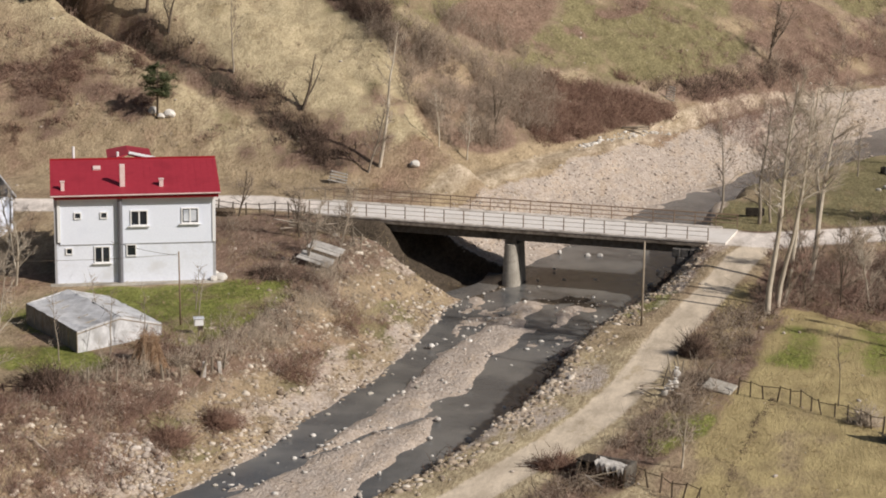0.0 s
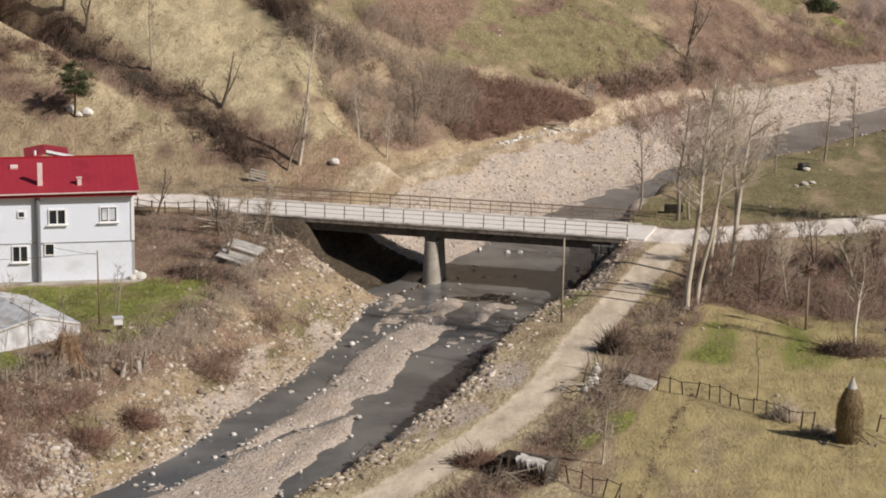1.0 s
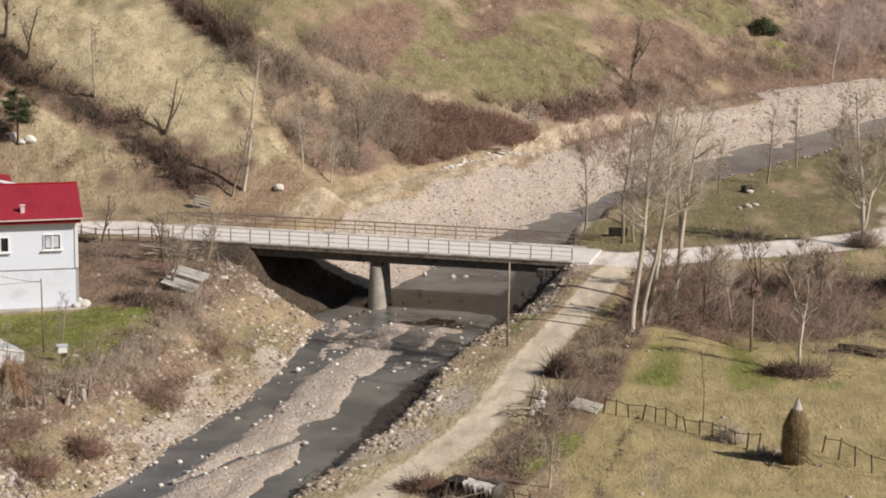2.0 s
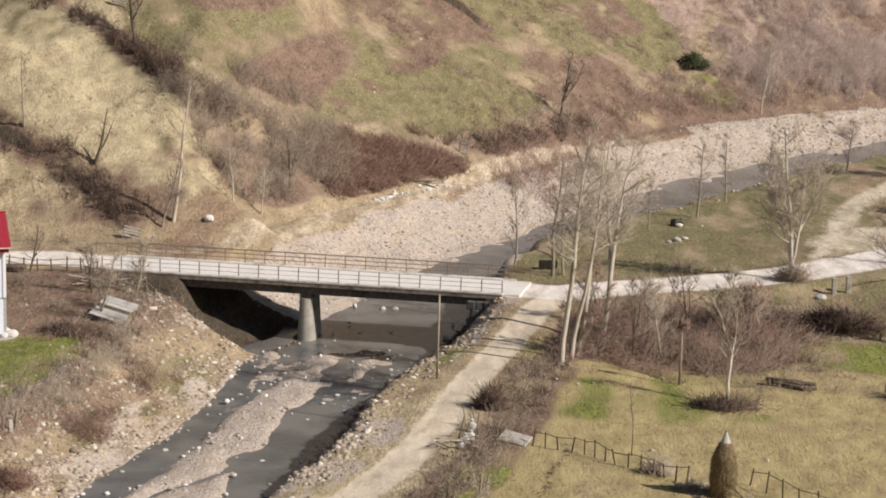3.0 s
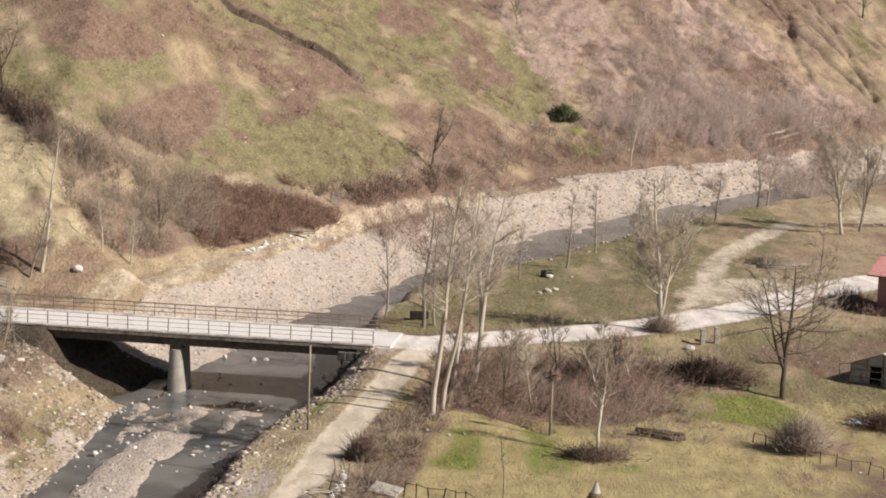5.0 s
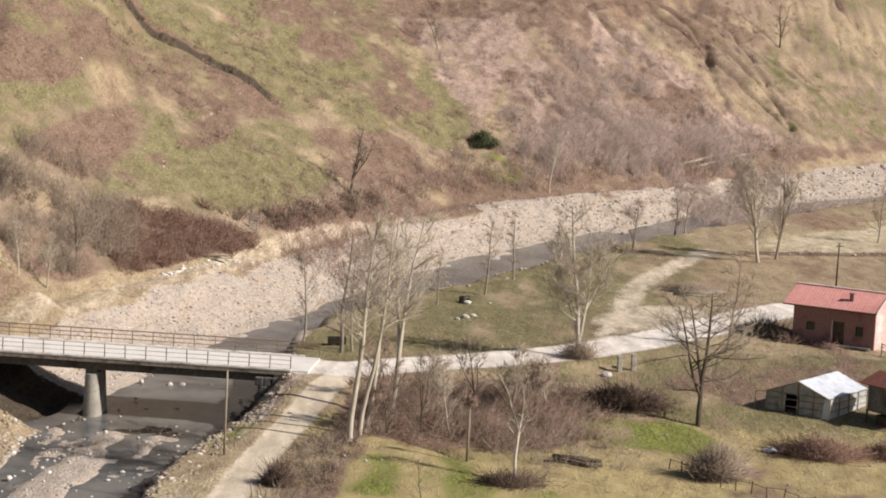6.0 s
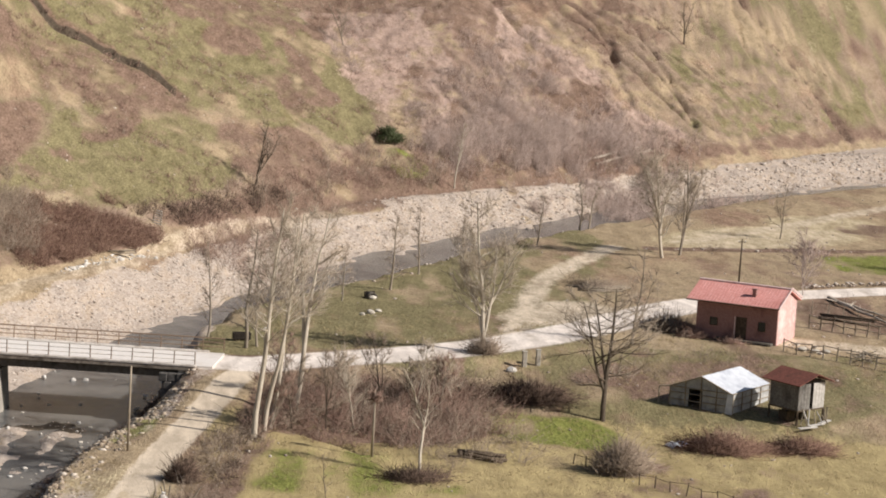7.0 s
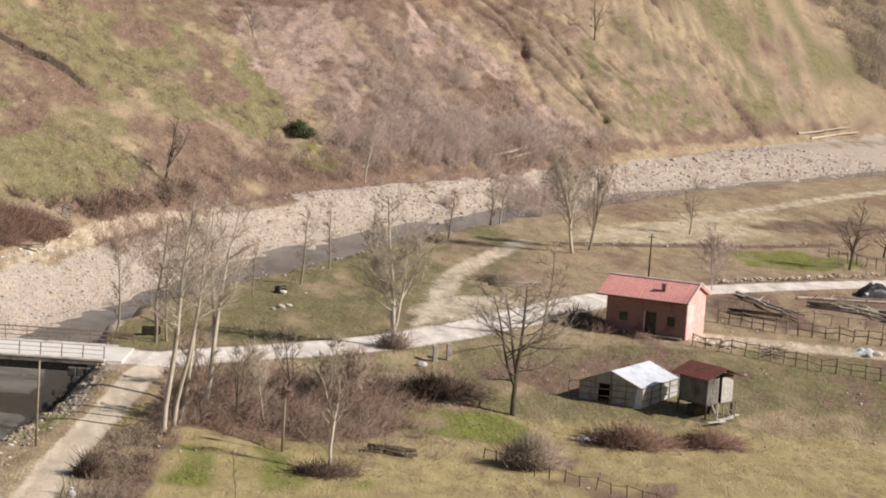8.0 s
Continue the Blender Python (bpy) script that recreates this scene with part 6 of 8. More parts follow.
x, y = scatter(RS, 2400, -6, 20, 136, 160, k_copse)
scrub("bramble", "brown leafless thicket below the road", RS, x, y, 0.1 + 2.6 * fbm(x / 1.6, y / 1.6, 213, 2), 0.5, 20, TWIGS_RED, 0.019, 0.8)
x, y = scatter(RS, 900, -6, 20, 136, 160, lambda x, y: k_copse(x, y) * sstep(0.5, 0.6, fbm(x / 1.7, y / 1.7, 218, 2)))
scrub("bramble", "dark tangled brushwood in the thicket below the road", RS, x, y, 1.3, 0.7, 24, TWIGS_DARK, 0.024, 1.2)
for k in range(13):
    a, b = float(RS.uniform(-2, 12)), float(RS.uniform(141.5, 152))
    bare_tree(a, b + 0.35 * a - 2, float(RS.uniform(3.0, 5.2)), 0.055, (float(RS.uniform(-1, 1)), 0), 400 + k, (BARK_DARK, BARK_GREY, BARK)[k % 3], (TWIGS, TWIGS_RED, TWIGS_PALE)[k % 3], 0.15, 13, 0.32, 3, "thin bare sapling in the thicket below the road", 0.9)
x, y = scatter(RS, 1300, -6, 22, 130, 164, lambda x, y: np.maximum(k_copse(x, y), 0.55 * oval(x, y, 11, 140, 5, 7, 25) * sstep(0.45, 0.6, fbm(x / 3, y / 3, 215, 2))))
scrub("shrubs", "grey-brown bare saplings and shrubs below the road", RS, x, y, 1.2 + 1.6 * fbm(x / 5, y / 5, 217, 2), 0.5, 12, TWIGS, 0.016, 0.75)


def k_ravine(x, y):
    return np.exp(-(along(RAVINE, x, y)[0] / 1.1) ** 2) * sstep(0, 3, foot_distance(x, y))


x, y = scatter(RS, 2400, -72, -36, 170, 206, lambda x, y: k_ravine(x, y) * (0.35 + 0.65 * sstep(-50, -43, x)))
scrub("shrubs", "dark leafless shrubs filling the ravine", RS, x, y, 1.0 + 1.4 * fbm(x / 4, y / 4, 221, 2), 0.5, 14, TWIGS_DARK, 0.026, 0.5)


def spur_edge(x, y):
    return -(x + 28.6 + 0.75 * (y - 178))


def k_grey(x, y):
    d = np.abs(along([(-36.5, 11.3), (-31.5, 8.2), (-25.0, 3.0)], x, ground(x, y))[0])
    return sstep(3.4, 1.8, d) * sstep(1.5, 3.0, foot_distance(x, y)) * sstep(2.2, 0.0, spur_edge(x, y)) * (0.25 + 0.75 * sstep(0.38, 0.55, fbm(x / 3, y / 3, 223, 2))) * off_ledge(x, y)


x, y = scatter(RS, 5200, -46, -16, 172, 224, k_grey)
scrub("shrubs", "grey leafless shrubs between the spur and the road", RS, x, y, 1.0 + 1.6 * fbm(x / 4, y / 4, 225, 2), 0.7, 15, TWIGS, 0.020, 0.5)


x, y = scatter(RS, 2600, -54, -30, 186, 204, lambda x, y: np.exp(-(along(CREASE, x, y)[0] / 0.9) ** 2) * (0.15 + 0.85 * sstep(0.42, 0.58, fbm(x / 3, y / 3, 335, 2))))
scrub("shrubs", "dark leafless brush along the fold of the hillside", RS, x, y, 0.9 + 1.5 * fbm(x / 3, y / 3, 337, 2), 0.5, 14, TWIGS_DARK, 0.024, 0.5)
x, y = scatter(RS, 2600, -76, -52, 173, 190, lambda x, y: 0.6 * oval(x, y, -63, 179.5, 9.5, 5.5, 12) * (0.1 + 0.9 * sstep(0.42, 0.58, fbm(x / 3, ground(x, y) / 2, 339, 3))))
scrub("bramble", "low red-brown brambles on the slope behind the house", RS, x, y, 0.3 + 0.9 * fbm(x / 3, y / 3, 341, 2), 0.6, 14, TWIGS_RUST, 0.022, 0.9)
x, y = scatter(RS, 3600, -24, -4, 96, 160, lambda x, y: (bank_dist(x, y)[0] < 0) * sstep(0.2, 0.7, bank_dist(x, y)[1]) * sstep(3.0, 1.6, bank_dist(x, y)[1]) * (0.15 + 0.85 * sstep(0.42, 0.56, fbm(x / 2, y / 3, 343, 2))))
scrub("driftwood", "dark tangled driftwood and roots along the water's edge", RS, x, y, 0.5 + 0.5 * fbm(x / 2, y / 2, 345, 2), 0.5, 9, TWIGS_DARK, 0.024, 1.5)


def k_dark(x, y):
    return oval(x, y, -18.6, 203.2, 11.0, 5.0, 64) * sstep(0.5, 1.3, foot_distance(x, y)) * off_ledge(x, y)


x, y = scatter(RS, 3400, -32, -8, 184, 222, k_dark)
scrub("bramble", "dark red-brown bramble bank above the gravel road", RS, x, y, 0.9 + 0.5 * fbm(x / 4, y / 4, 227, 2), 0.8, 22, TWIGS_RUST, 0.024, 0.8)


def k_foot(x, y):
    far = foot_distance(x, y)
    return off_ledge(x, y) * sstep(0.5, 2.2, far) * sstep(9, 4, far + 2.5 * sstep(4, -4, x)) * sstep(-14, -8, x) * sstep(0.34, 0.5, fbm(x / 6, y / 6, 229, 2)) * (0.06 + 0.94 * sstep(62, 50, x))


x, y = scatter(RS, 8000, -14, 84, 205, 352, k_foot)
scrub("bramble", "reddish-brown thicket at the foot of the far slope", RS, x, y, 1.0 + 1.4 * fbm(x / 5, y / 5, 231, 2), 0.9, 13, TWIGS_RED, 0.026, 0.6)
x, y = scatter(RS, 4200, -14, 84, 205, 352, lambda x, y: 0.7 * k_foot(x, y))
scrub("shrubs", "grey-brown bare shrubs at the foot of the far slope", RS, x, y, 1.6 + 2.0 * fbm(x / 5, y / 5, 233, 2), 0.8, 12, TWIGS, 0.024, 0.4)


def k_pink(x, y):
    far = foot_distance(x, y)
    return sstep(1.5, 3.0, far) * oval(x, y, 34, 289, 22, 9, 44) * (0.2 + 0.8 * sstep(0.38, 0.55, fbm(x / 4, y / 4, 235, 2)))


x, y = scatter(RS, 5200, 12, 60, 260, 320, k_pink)
scrub("shrubs", "pinkish-grey bare saplings on the foot of the far slope", RS, x, y, 1.6 + 2.2 * fbm(x / 4, y / 4, 237, 2), 0.7, 14, TWIGS_PINK, 0.024, 0.35)


def k_slide(x, y):
    h = ground(x, y)
    l = np.interp(h, [1.5, 7, 9.4, 12.5, 16.4, 30], [24, 15, 11, 7.5, 3, -9])
    r = np.interp(h, [3, 4.4, 8.3, 16.5, 21.6, 30], [62, 58, 49, 38.7, 31, 22])
    return sstep(-1, 3, x - l) * sstep(2, -3, x - r) * sstep(20, 12, h) * (0.05 + 0.95 * sstep(0.46, 0.62, fbm(x / 5, h / 3, 361, 3)))


x, y = scatter(RS, 9000, 0, 62, 268, 335, k_slide)
scrub("shrubs", "pinkish-grey bare shrubs on the landslip slope", RS, x, y, 0.7 + 1.5 * fbm(x / 4, y / 4, 363, 2), 0.6, 10, TWIGS_PINK, 0.024, 0.45)


def k_slope(x, y):
    far = foot_distance(x, y)
    return off_ledge(x, y) * (1 - 0.9 * oval(x, y, -46, 193, 15, 15)) * (1 - 0.75 * oval(x, y, -27, 216, 12, 14, -30)) * (1 - 0.8 * sstep(52, 60, x - 0.3 * (y - 340))) * sstep(2, 6, far) * sstep(48, 36, far) * (0.05 + 0.95 * sstep(0.48, 0.66, fbm(x / 6, y / 6, 241, 3)))


x, y = scatter(RS, 15000, -72, 92, 172, 385, k_slope)
scrub("shrubs", "scattered brown shrubs on the hillside", RS, x, y, 0.5 + 0.9 * fbm(x / 5, y / 5, 243, 2), 0.6, 10, TWIGS_RED, 0.024, 0.8)
x, y = scatter(RS, 5200, -72, 92, 172, 385, lambda x, y: k_slope(x, y) * 0.8)
scrub("dry_weeds", "pale dry weeds on the hillside", RS, x, y, 0.7, 0.7, 8, TWIGS_PALE, 0.02, 0.6)


x, y = scatter(RS, 2600, -42, -10, 226, 256, lambda x, y: 0.6 * np.exp(-(along(DITCHES[0], x, y - 0.8)[0] / 0.35) ** 2))
scrub("shrubs", "dark low brush along a ditch on the hillside", RS, x, y, 0.7, 0.5, 12, TWIGS_DARK, 0.03, 0.9)


x, y = scatter(RS, 2400, 112, 160, 400, 470, lambda x, y: sstep(-3, 3, x - 119 - 0.15 * (431 - y)) * (0.3 + 0.7 * sstep(0.4, 0.55, fbm(x / 6, y / 6, 255, 2))))
scrub("shrubs", "dark bare woodland scrub high on the far slope", RS, x, y, 2.0 + 2.4 * fbm(x / 5, y / 5, 257, 2), 1.2, 11, TWIGS, 0.034, 0.5)


def k_brow(x, y):
    r = np.abs(along(ROAD, x, y)[0])
    return np.maximum.reduce([oval(x, y, -38, 151, 6, 5.5) * sstep(3.5, 4.5, r), 0.8 * oval(x, y, -43, 168, 14, 2.6, 4) * sstep(3.2, 4.5, r), 0.55 * oval(x, y, 29, 163, 10, 3.5, 35) * sstep(3.2, 4, r),
                              0.4 * oval(x, y, 51, 193, 12, 5, 15) * sstep(3.2, 4, r), 0.9 * oval(x, y, -54, 148, 4, 6), 0.75 * sstep(1.6, 0.5, np.abs(along([(38, 226), (47, 228), (57.6, 229.5), (72, 235)], x, y)[0])), 0.5 * oval(x, y, 72, 222, 10, 2.5, 25), 0.55 * oval(x, y, 73, 248, 9, 6, 30)]) * (0.25 + 0.75 * sstep(0.4, 0.6, fbm(x / 3, y / 3, 251, 2)))


x, y = scatter(RS, 10500, -62, 86, 138, 260, k_brow)
scrub("shrubs", "tangled grey-brown scrub beside the road", RS, x, y, 0.6 + 0.9 * fbm(x / 4, y / 4, 253, 2), 0.6, 13, TWIGS, 0.017, 0.6)


RN = np.random.RandomState(177)
ROW = [(-14.5, 214.5), (-12.2, 218), (-10.4, 221), (-7.6, 227), (-4.2, 234), (-1.2, 240)]
x, y = scatter(RN, 1500, -20, 0, 212, 246, lambda x, y: sstep(1.6, 0.5, np.abs(along(ROW, x, y)[0])) * off_ledge(x, y) * (0.25 + 0.75 * sstep(0.4, 0.56, fbm(x / 2.5, y / 2.5, 371, 2))))
scrub("shrubs", "dark leafless brush below the green slope", RN, x, y, 0.9 + 1.5 * fbm(x / 3, y / 3, 373, 2), 0.6, 14, TWIGS_DARK, 0.024, 0.7)
x, y = scatter(RN, 1100, -12, 8, 208, 238, lambda x, y: oval(x, y, -3.2, 221, 6.5, 9.5, -30) * (0.15 + 0.85 * sstep(0.42, 0.58, fbm(x / 3, y / 3, 375, 2))))
scrub("shrubs", "thin pinkish-brown saplings growing on the gravel", RN, x, y, 0.8 + 1.4 * fbm(x / 3, y / 3, 377, 2), 0.7, 7, TWIGS_RED, 0.016, 0.5)


def bush(x, y, r, h, mat, seed, label, name="bush", n=900, flop=0.8):
    rs = np.random.RandomState(seed)
    t = base(name, x, y, gz(x, y) - 0.1, 0, label, "bush")
    w = np.stack([rs.normal(0, flop, n), rs.normal(0, flop, n), rs.uniform(0.15, 1, n)], 1)
    w /= np.linalg.norm(w, axis=1, keepdims=True)
    root = np.stack([rs.normal(0, r * 0.22, n), rs.normal(0, r * 0.18, n), np.zeros(n)], 1)
    w[:, :2] *= 1.2 - 0.55 * w[:, 2:3]
    ang = np.arctan2(w[:, 1], w[:, 0])
    uneven = 0.5 + 1.0 * fbm(np.cos(ang) * 1.6 + 5, np.sin(ang) * 1.6 + 2.2 * w[:, 2] + 5, seed + 400, 3)
    tip = root + w * [r, r * 0.8, h] * (uneven * rs.uniform(0.4, 1.25, n))[:, None]
    s2 = root + (tip - root) * rs.uniform(0.35, 0.9, (n, 1))
    t2 = s2 + (w + rs.normal(0, 0.6, (n, 3))) * rs.uniform(0.15, 0.4, (n, 1)) * h
    t2[:, 2] = np.maximum(t2[:, 2], 0.02)
    tagged(joined("twig_mass", *spikes(np.concatenate([root, s2]), np.concatenate([tip, t2]), 0.02), mat, t), kind="stuff")
    return t


bush(21.4, 133.9, 2.0, 2.3, TWIGS, 1, "tall round brown leafless bush on the meadow", n=2600, flop=0.6)
bush(29.4, 141.8, 3.0, 1.5, TWIGS_RUST, 2, "low dark brown brush heap on the meadow", n=3000, flop=1.2)
bush(34.8, 142.4, 2.4, 1.1, TWIGS_RUST, 3, "low dark brush heap on the meadow", n=2000, flop=1.2)
bush(17.3, 152.2, 3.1, 1.8, TWIGS_DARK, 4, "dark brush heap beside the meadow", n=3600, flop=1.1)
bush(15.1, 164.2, 1.5, 2.0, TWIGS, 14, "dark bush round the foot of a roadside tree", n=700)
bush(8.2, 129.8, 2.5, 1.2, TWIGS_DARK, 5, "dark bramble mound round a crooked tree", n=1300, flop=1.1)
bush(3.9, 114.7, 1.1, 1.2, TWIGS_PALE, 6, "pale leafless bush at the field fence", n=420)
bush(5.7, 112.2, 1.2, 0.8, TWIGS_PALE, 7, "pale brushwood beside the haystack", n=420, flop=1.2)
bush(28.5, 200.0, 3.2, 1.2, TWIGS, 8, "long heap of pale brushwood on the meadow", n=900, flop=1.4)
bush(31.6, 178.6, 2.5, 1.9, TWIGS, 9, "tall brushwood heap against the red house", n=1700, flop=1.0)
bush(33.2, 175.8, 1.3, 1.1, TWIGS_RED, 11, "dark leafless bush against the red house", n=600)
bush(36.0, 174.0, 1.2, 0.7, TWIGS_RED, 12, "dark leafless bush against the red house", n=500)
bush(-34.9, 141.8, 1.9, 1.0, TWIGS_DARK, 21, "dark brush mound at the lawn's end", n=1500, flop=1.1)
# dark heap added where the pit below the lawn lies in shade
bush(-40.7, 113.0, 1.7, 1.3, TWIGS_DARK, 22, "dark brush heap standing in for shade below the greenhouse", n=1300, flop=1.0)
bush(-33.6, 111.5, 1.6, 1.2, TWIGS_RUST, 23, "reddish bramble clump on the river bank", n=1200, flop=1.0)
bush(-31.8, 115.6, 1.5, 1.2, TWIGS_RUST, 24, "reddish bramble clump on the river bank", n=1000, flop=1.0)
bush(-5.7, 126.5, 1.0, 1.7, TWIGS_DARK, 25, "dense dark thorn bush beside the dirt track", n=1300, flop=0.7)
bush(-11.2, 103.4, 1.5, 1.0, TWIGS_RUST, 27, "low rust-brown bramble beside the track", n=1000, flop=1.1)
bush(60.5, 176, 1.2, 1.1, TWIGS, 10, "brown leafless bush at the fence", n=400)


def blades(name, label, rs, x, y, h, per, mat, thick):
    i = np.repeat(np.arange(len(x)), per)
    m = len(i)
    root = np.stack([x[i] + rs.normal(0, 0.10, m), y[i] + rs.normal(0, 0.10, m), np.zeros(m)], 1)
    root[:, 2] = ground(root[:, 0], root[:, 1]) - 0.03
    w = np.stack([rs.normal(0, 0.6, m), rs.normal(0, 0.6, m), np.ones(m)], 1)
    v, f = spikes(root, root + w * (h * rs.uniform(0.5, 1.3, m))[:, None], thick)
    tagged(joined(name, v, f, mat), label, "grass", kind="stuff")


def k_grass(x, y):
    d, out = bank_dist(x, y)
    r = np.minimum(np.abs(along(ROAD, x, y)[0]) - 2.4, np.abs(along(TRACK, x, y)[0]) - 1.5)
    return sstep(1, 4, out) * sstep(0, 0.8, r) * (0.15 + 0.85 * sstep(0.4, 0.62, fbm(x / 2.5, y / 2.5, 261, 3)))


x, y = scatter(RS, 26000, -54, 66, 94, 180, k_grass)
blades("dry_grass", "tufts of dry yellow winter grass", RS, x, y, 0.22, 5, DRY_BLADES, 0.014)
x, y = scatter(RS, 26000, -72, 92, 170, 385, lambda x, y: sstep(0, 2, foot_distance(x, y)) * sstep(46, 34, foot_distance(x, y)) * (0.2 + 0.8 * sstep(0.4, 0.6, fbm(x / 3, y / 3, 263, 3))))
blades("dry_grass", "tufts of dry yellow grass on the hillside", RS, x, y, 0.34, 5, HILL_BLADES, 0.022)
x, y = scatter(RS, 8000, -50, -28, 120, 142, lambda x, y: oval(x, y, -38.5, 130.5, 10, 7, 8) * sstep(0.3, 1.0, along(LAWN_EDGE, x, y)[0]) * (0.2 + 0.8 * sstep(0.4, 0.6, fbm(x / 2, y / 4, 349, 3))))
blades("lawn_grass", "short green grass of the lawn", RS, x, y, 0.14, 5, GREEN_BLADES, 0.012)
x, y = scatter(RS, 9000, -4, 0, 97, 119, lambda x, y: np.exp(-((along([(-1.1, 118.6), (-2.2, 110.3), (-3.3, 98)], x, y)[0] + 0.3 * (vnoise(x * 0 + 3, y / 2, 9) - 0.5)) / 0.11) ** 2) * (0.4 + 0.6 * sstep(0.35, 0.5, vnoise(x * 0 + 7, y / 1.2, 13))))
blades("furrow_weeds", "dark dead weeds along a furrow in the field", RS, x, y, 0.10, 4, TWIGS_DARK, 0.022)
# ---------- fences, poles, stacks ----------
def fence(line, gap, h, mat, label, rails=2, jitter=0.08, seed=0, r=0.05, group="", lean=4):
    """Posts and rails along a line of the plan."""
    rs = random.Random(seed)
    pts, acc = [], 0.0
    for p, q in zip(line[:-1], line[1:]):
        ln = math.hypot(q[0] - p[0], q[1] - p[1])
        k = max(1, round(ln / gap))
        pts += [(p[0] + (q[0] - p[0]) * i / k, p[1] + (q[1] - p[1]) * i / k) for i in range(k)]
    pts.append(line[-1])
    f = base("fence", pts[0][0], pts[0][1], gz(*pts[0]), 0, label, "fence", group)
    o = Vector((pts[0][0], pts[0][1], gz(*pts[0])))
    tops = []
    for x, y in pts:
        z = gz(x, y)
        a = Vector((x, y, z - 0.15)) - o
        b = a + Vector((rs.gauss(0, radians(lean)) * h, rs.gauss(0, radians(lean)) * h, 0.15 + h * rs.uniform(0.85, 1.12)))
        part("post", made(rod, a, b, r, r * 0.8, n=6), mat, f)
        tops.append((a + Vector((0, 0, 0.15)), b))
    for k in range(len(tops) - 1):
        for i in range(rails):
            u = 0.88 - 0.42 * i
            s = tops[k][0].lerp(tops[k][1], u + rs.uniform(-jitter, jitter))
            e = tops[k + 1][0].lerp(tops[k + 1][1], u + rs.uniform(-jitter, jitter))
            part("rail", made(rod, s, e, r * (0.42 if mat is DARK_WOOD else 0.62), n=5), mat, f)
    return f


fence([(-3.0, 119.1), (-0.1, 117.9), (1.6, 116.2), (3.6, 114.5), (5.3, 112.9)], 0.85, 0.9, DARK_WOOD, "row of crooked dark wooden fence posts across the field", 1, seed=1, r=0.05, lean=6)
fence([(8.7, 113.3), (11.0, 109.8), (13.6, 106.5)], 1.3, 1.1, DARK_WOOD, "low dark pole fence beyond the haystack", 1, seed=2, r=0.05)
fence([(39.8, 171.1), (44.3, 167.5), (48.4, 164.0), (53.5, 161.3), (61, 158)], 1.15, 1.1, OLD_WOOD, "rustic grey post and rail fence below the small house", 2, seed=3, r=0.065)
fence([(44.5, 182.5), (50.3, 178.0), (57.6, 174.6), (66, 171)], 1.1, 1.2, OLD_WOOD, "grey post and rail fence along the farm track", 2, seed=4, r=0.075)
fence([(46.5, 190.0), (52, 184.5), (60, 181)], 1.5, 1.1, OLD_WOOD, "grey post and rail fence beside the timber", 1, seed=5, r=0.045)
fence([(18.6, 136.1), (21.2, 131.5), (26.0, 126.2), (29, 122)], 1.25, 0.75, DARK_WOOD, "broken low fence across the meadow", 1, seed=6, r=0.04, lean=9)
fence([(-44.5, 158.3), (-36.6, 157.2)], 1.2, 1.05, DARK_WOOD, "dark wooden fence beside the road", 2, seed=7, r=0.06)
fence([(-38.5, 165.8), (-30, 166.5)], 1.6, 0.9, OLD_WOOD, "grey pole fence beside the road", 1, seed=8, r=0.04)
fence([(-36.5, 154.5), (-31.5, 151.3), (-30.7, 149.8)], 1.5, 1.3, OLD_WOOD, "slanting grey poles on the bank by the bridge", 2, seed=9, r=0.07, lean=10)
fence([(-41.5, 110.8), (-38.6, 113.3), (-36.3, 116.2), (-34.1, 119.9), (-33.4, 122.5)], 1.5, 0.95, OLD_WOOD, "old grey stakes along the top of the river bank", 0, seed=10, r=0.08, lean=9)
fence([(-7.2, 102.3), (-5.4, 100.2), (-3.9, 98)], 1.0, 0.9, DARK_WOOD, "dark broken fence beside the old pit", 1, seed=11, r=0.05, lean=10)
fence([(66, 224), (71, 214), (75, 208)], 1.4, 1.1, DARK_WOOD, "dark post fence on the far meadow", 1, seed=12, r=0.05)


def utility_pole(x, y, h, r, mat, label, arm=False, lean=0.0):
    t = base("pole", x, y, gz(x, y) - 0.1, 0, label, "pole")
    part("shaft", made(rod, (0, 0, 0), (lean, 0, h), r, r * 0.75), mat, t, "", True)
    if arm:
        part("crossarm", made(rod, (lean - 0.35, 0, h - 0.3), (lean + 0.35, 0, h - 0.3), 0.04, n=6), mat, t)
        for s in (-0.3, 0.3):
            part("insulator", made(rod, (lean + s, 0, h - 0.3), (lean + s, 0, h - 0.15), 0.035, n=6), TRIM, t)


utility_pole(-9.4, 133.3, 5.4, 0.075, OLD_WOOD, "slim wooden pole on the river bank", lean=0.05)
utility_pole(-37.4, 127.4, 4.7, 0.055, RAIL_DARK, "slim metal pole on the lawn", lean=-0.05)
utility_pole(43.0, 205.7, 4.3, 0.09, DARK_WOOD, "dark wooden pole with a pale fitting", True, 0.05)


def cable(a, b, sag, label):
    pts = [Vector(a).lerp(Vector(b), k / 12) - Vector((0, 0, sag * 4 * (k / 12) * (1 - k / 12))) for k in range(13)]
    v, f = frusta([tuple(p) for p in pts[:-1]], [tuple(p) for p in pts[1:]], 0.012, 0.012, 4)
    tagged(joined("cable", v, f, BARK_DARK), label, "cable")


cable((-37.42, 127.4, 4.5), (-47.6, 124.0, 4.3), 0.15, "thin dark wire hung from the lawn's pole")
cable((-37.42, 127.4, 4.4), (-44.5, 135.9, 3.2), 0.12, "thin dark wire from the pole to the house")


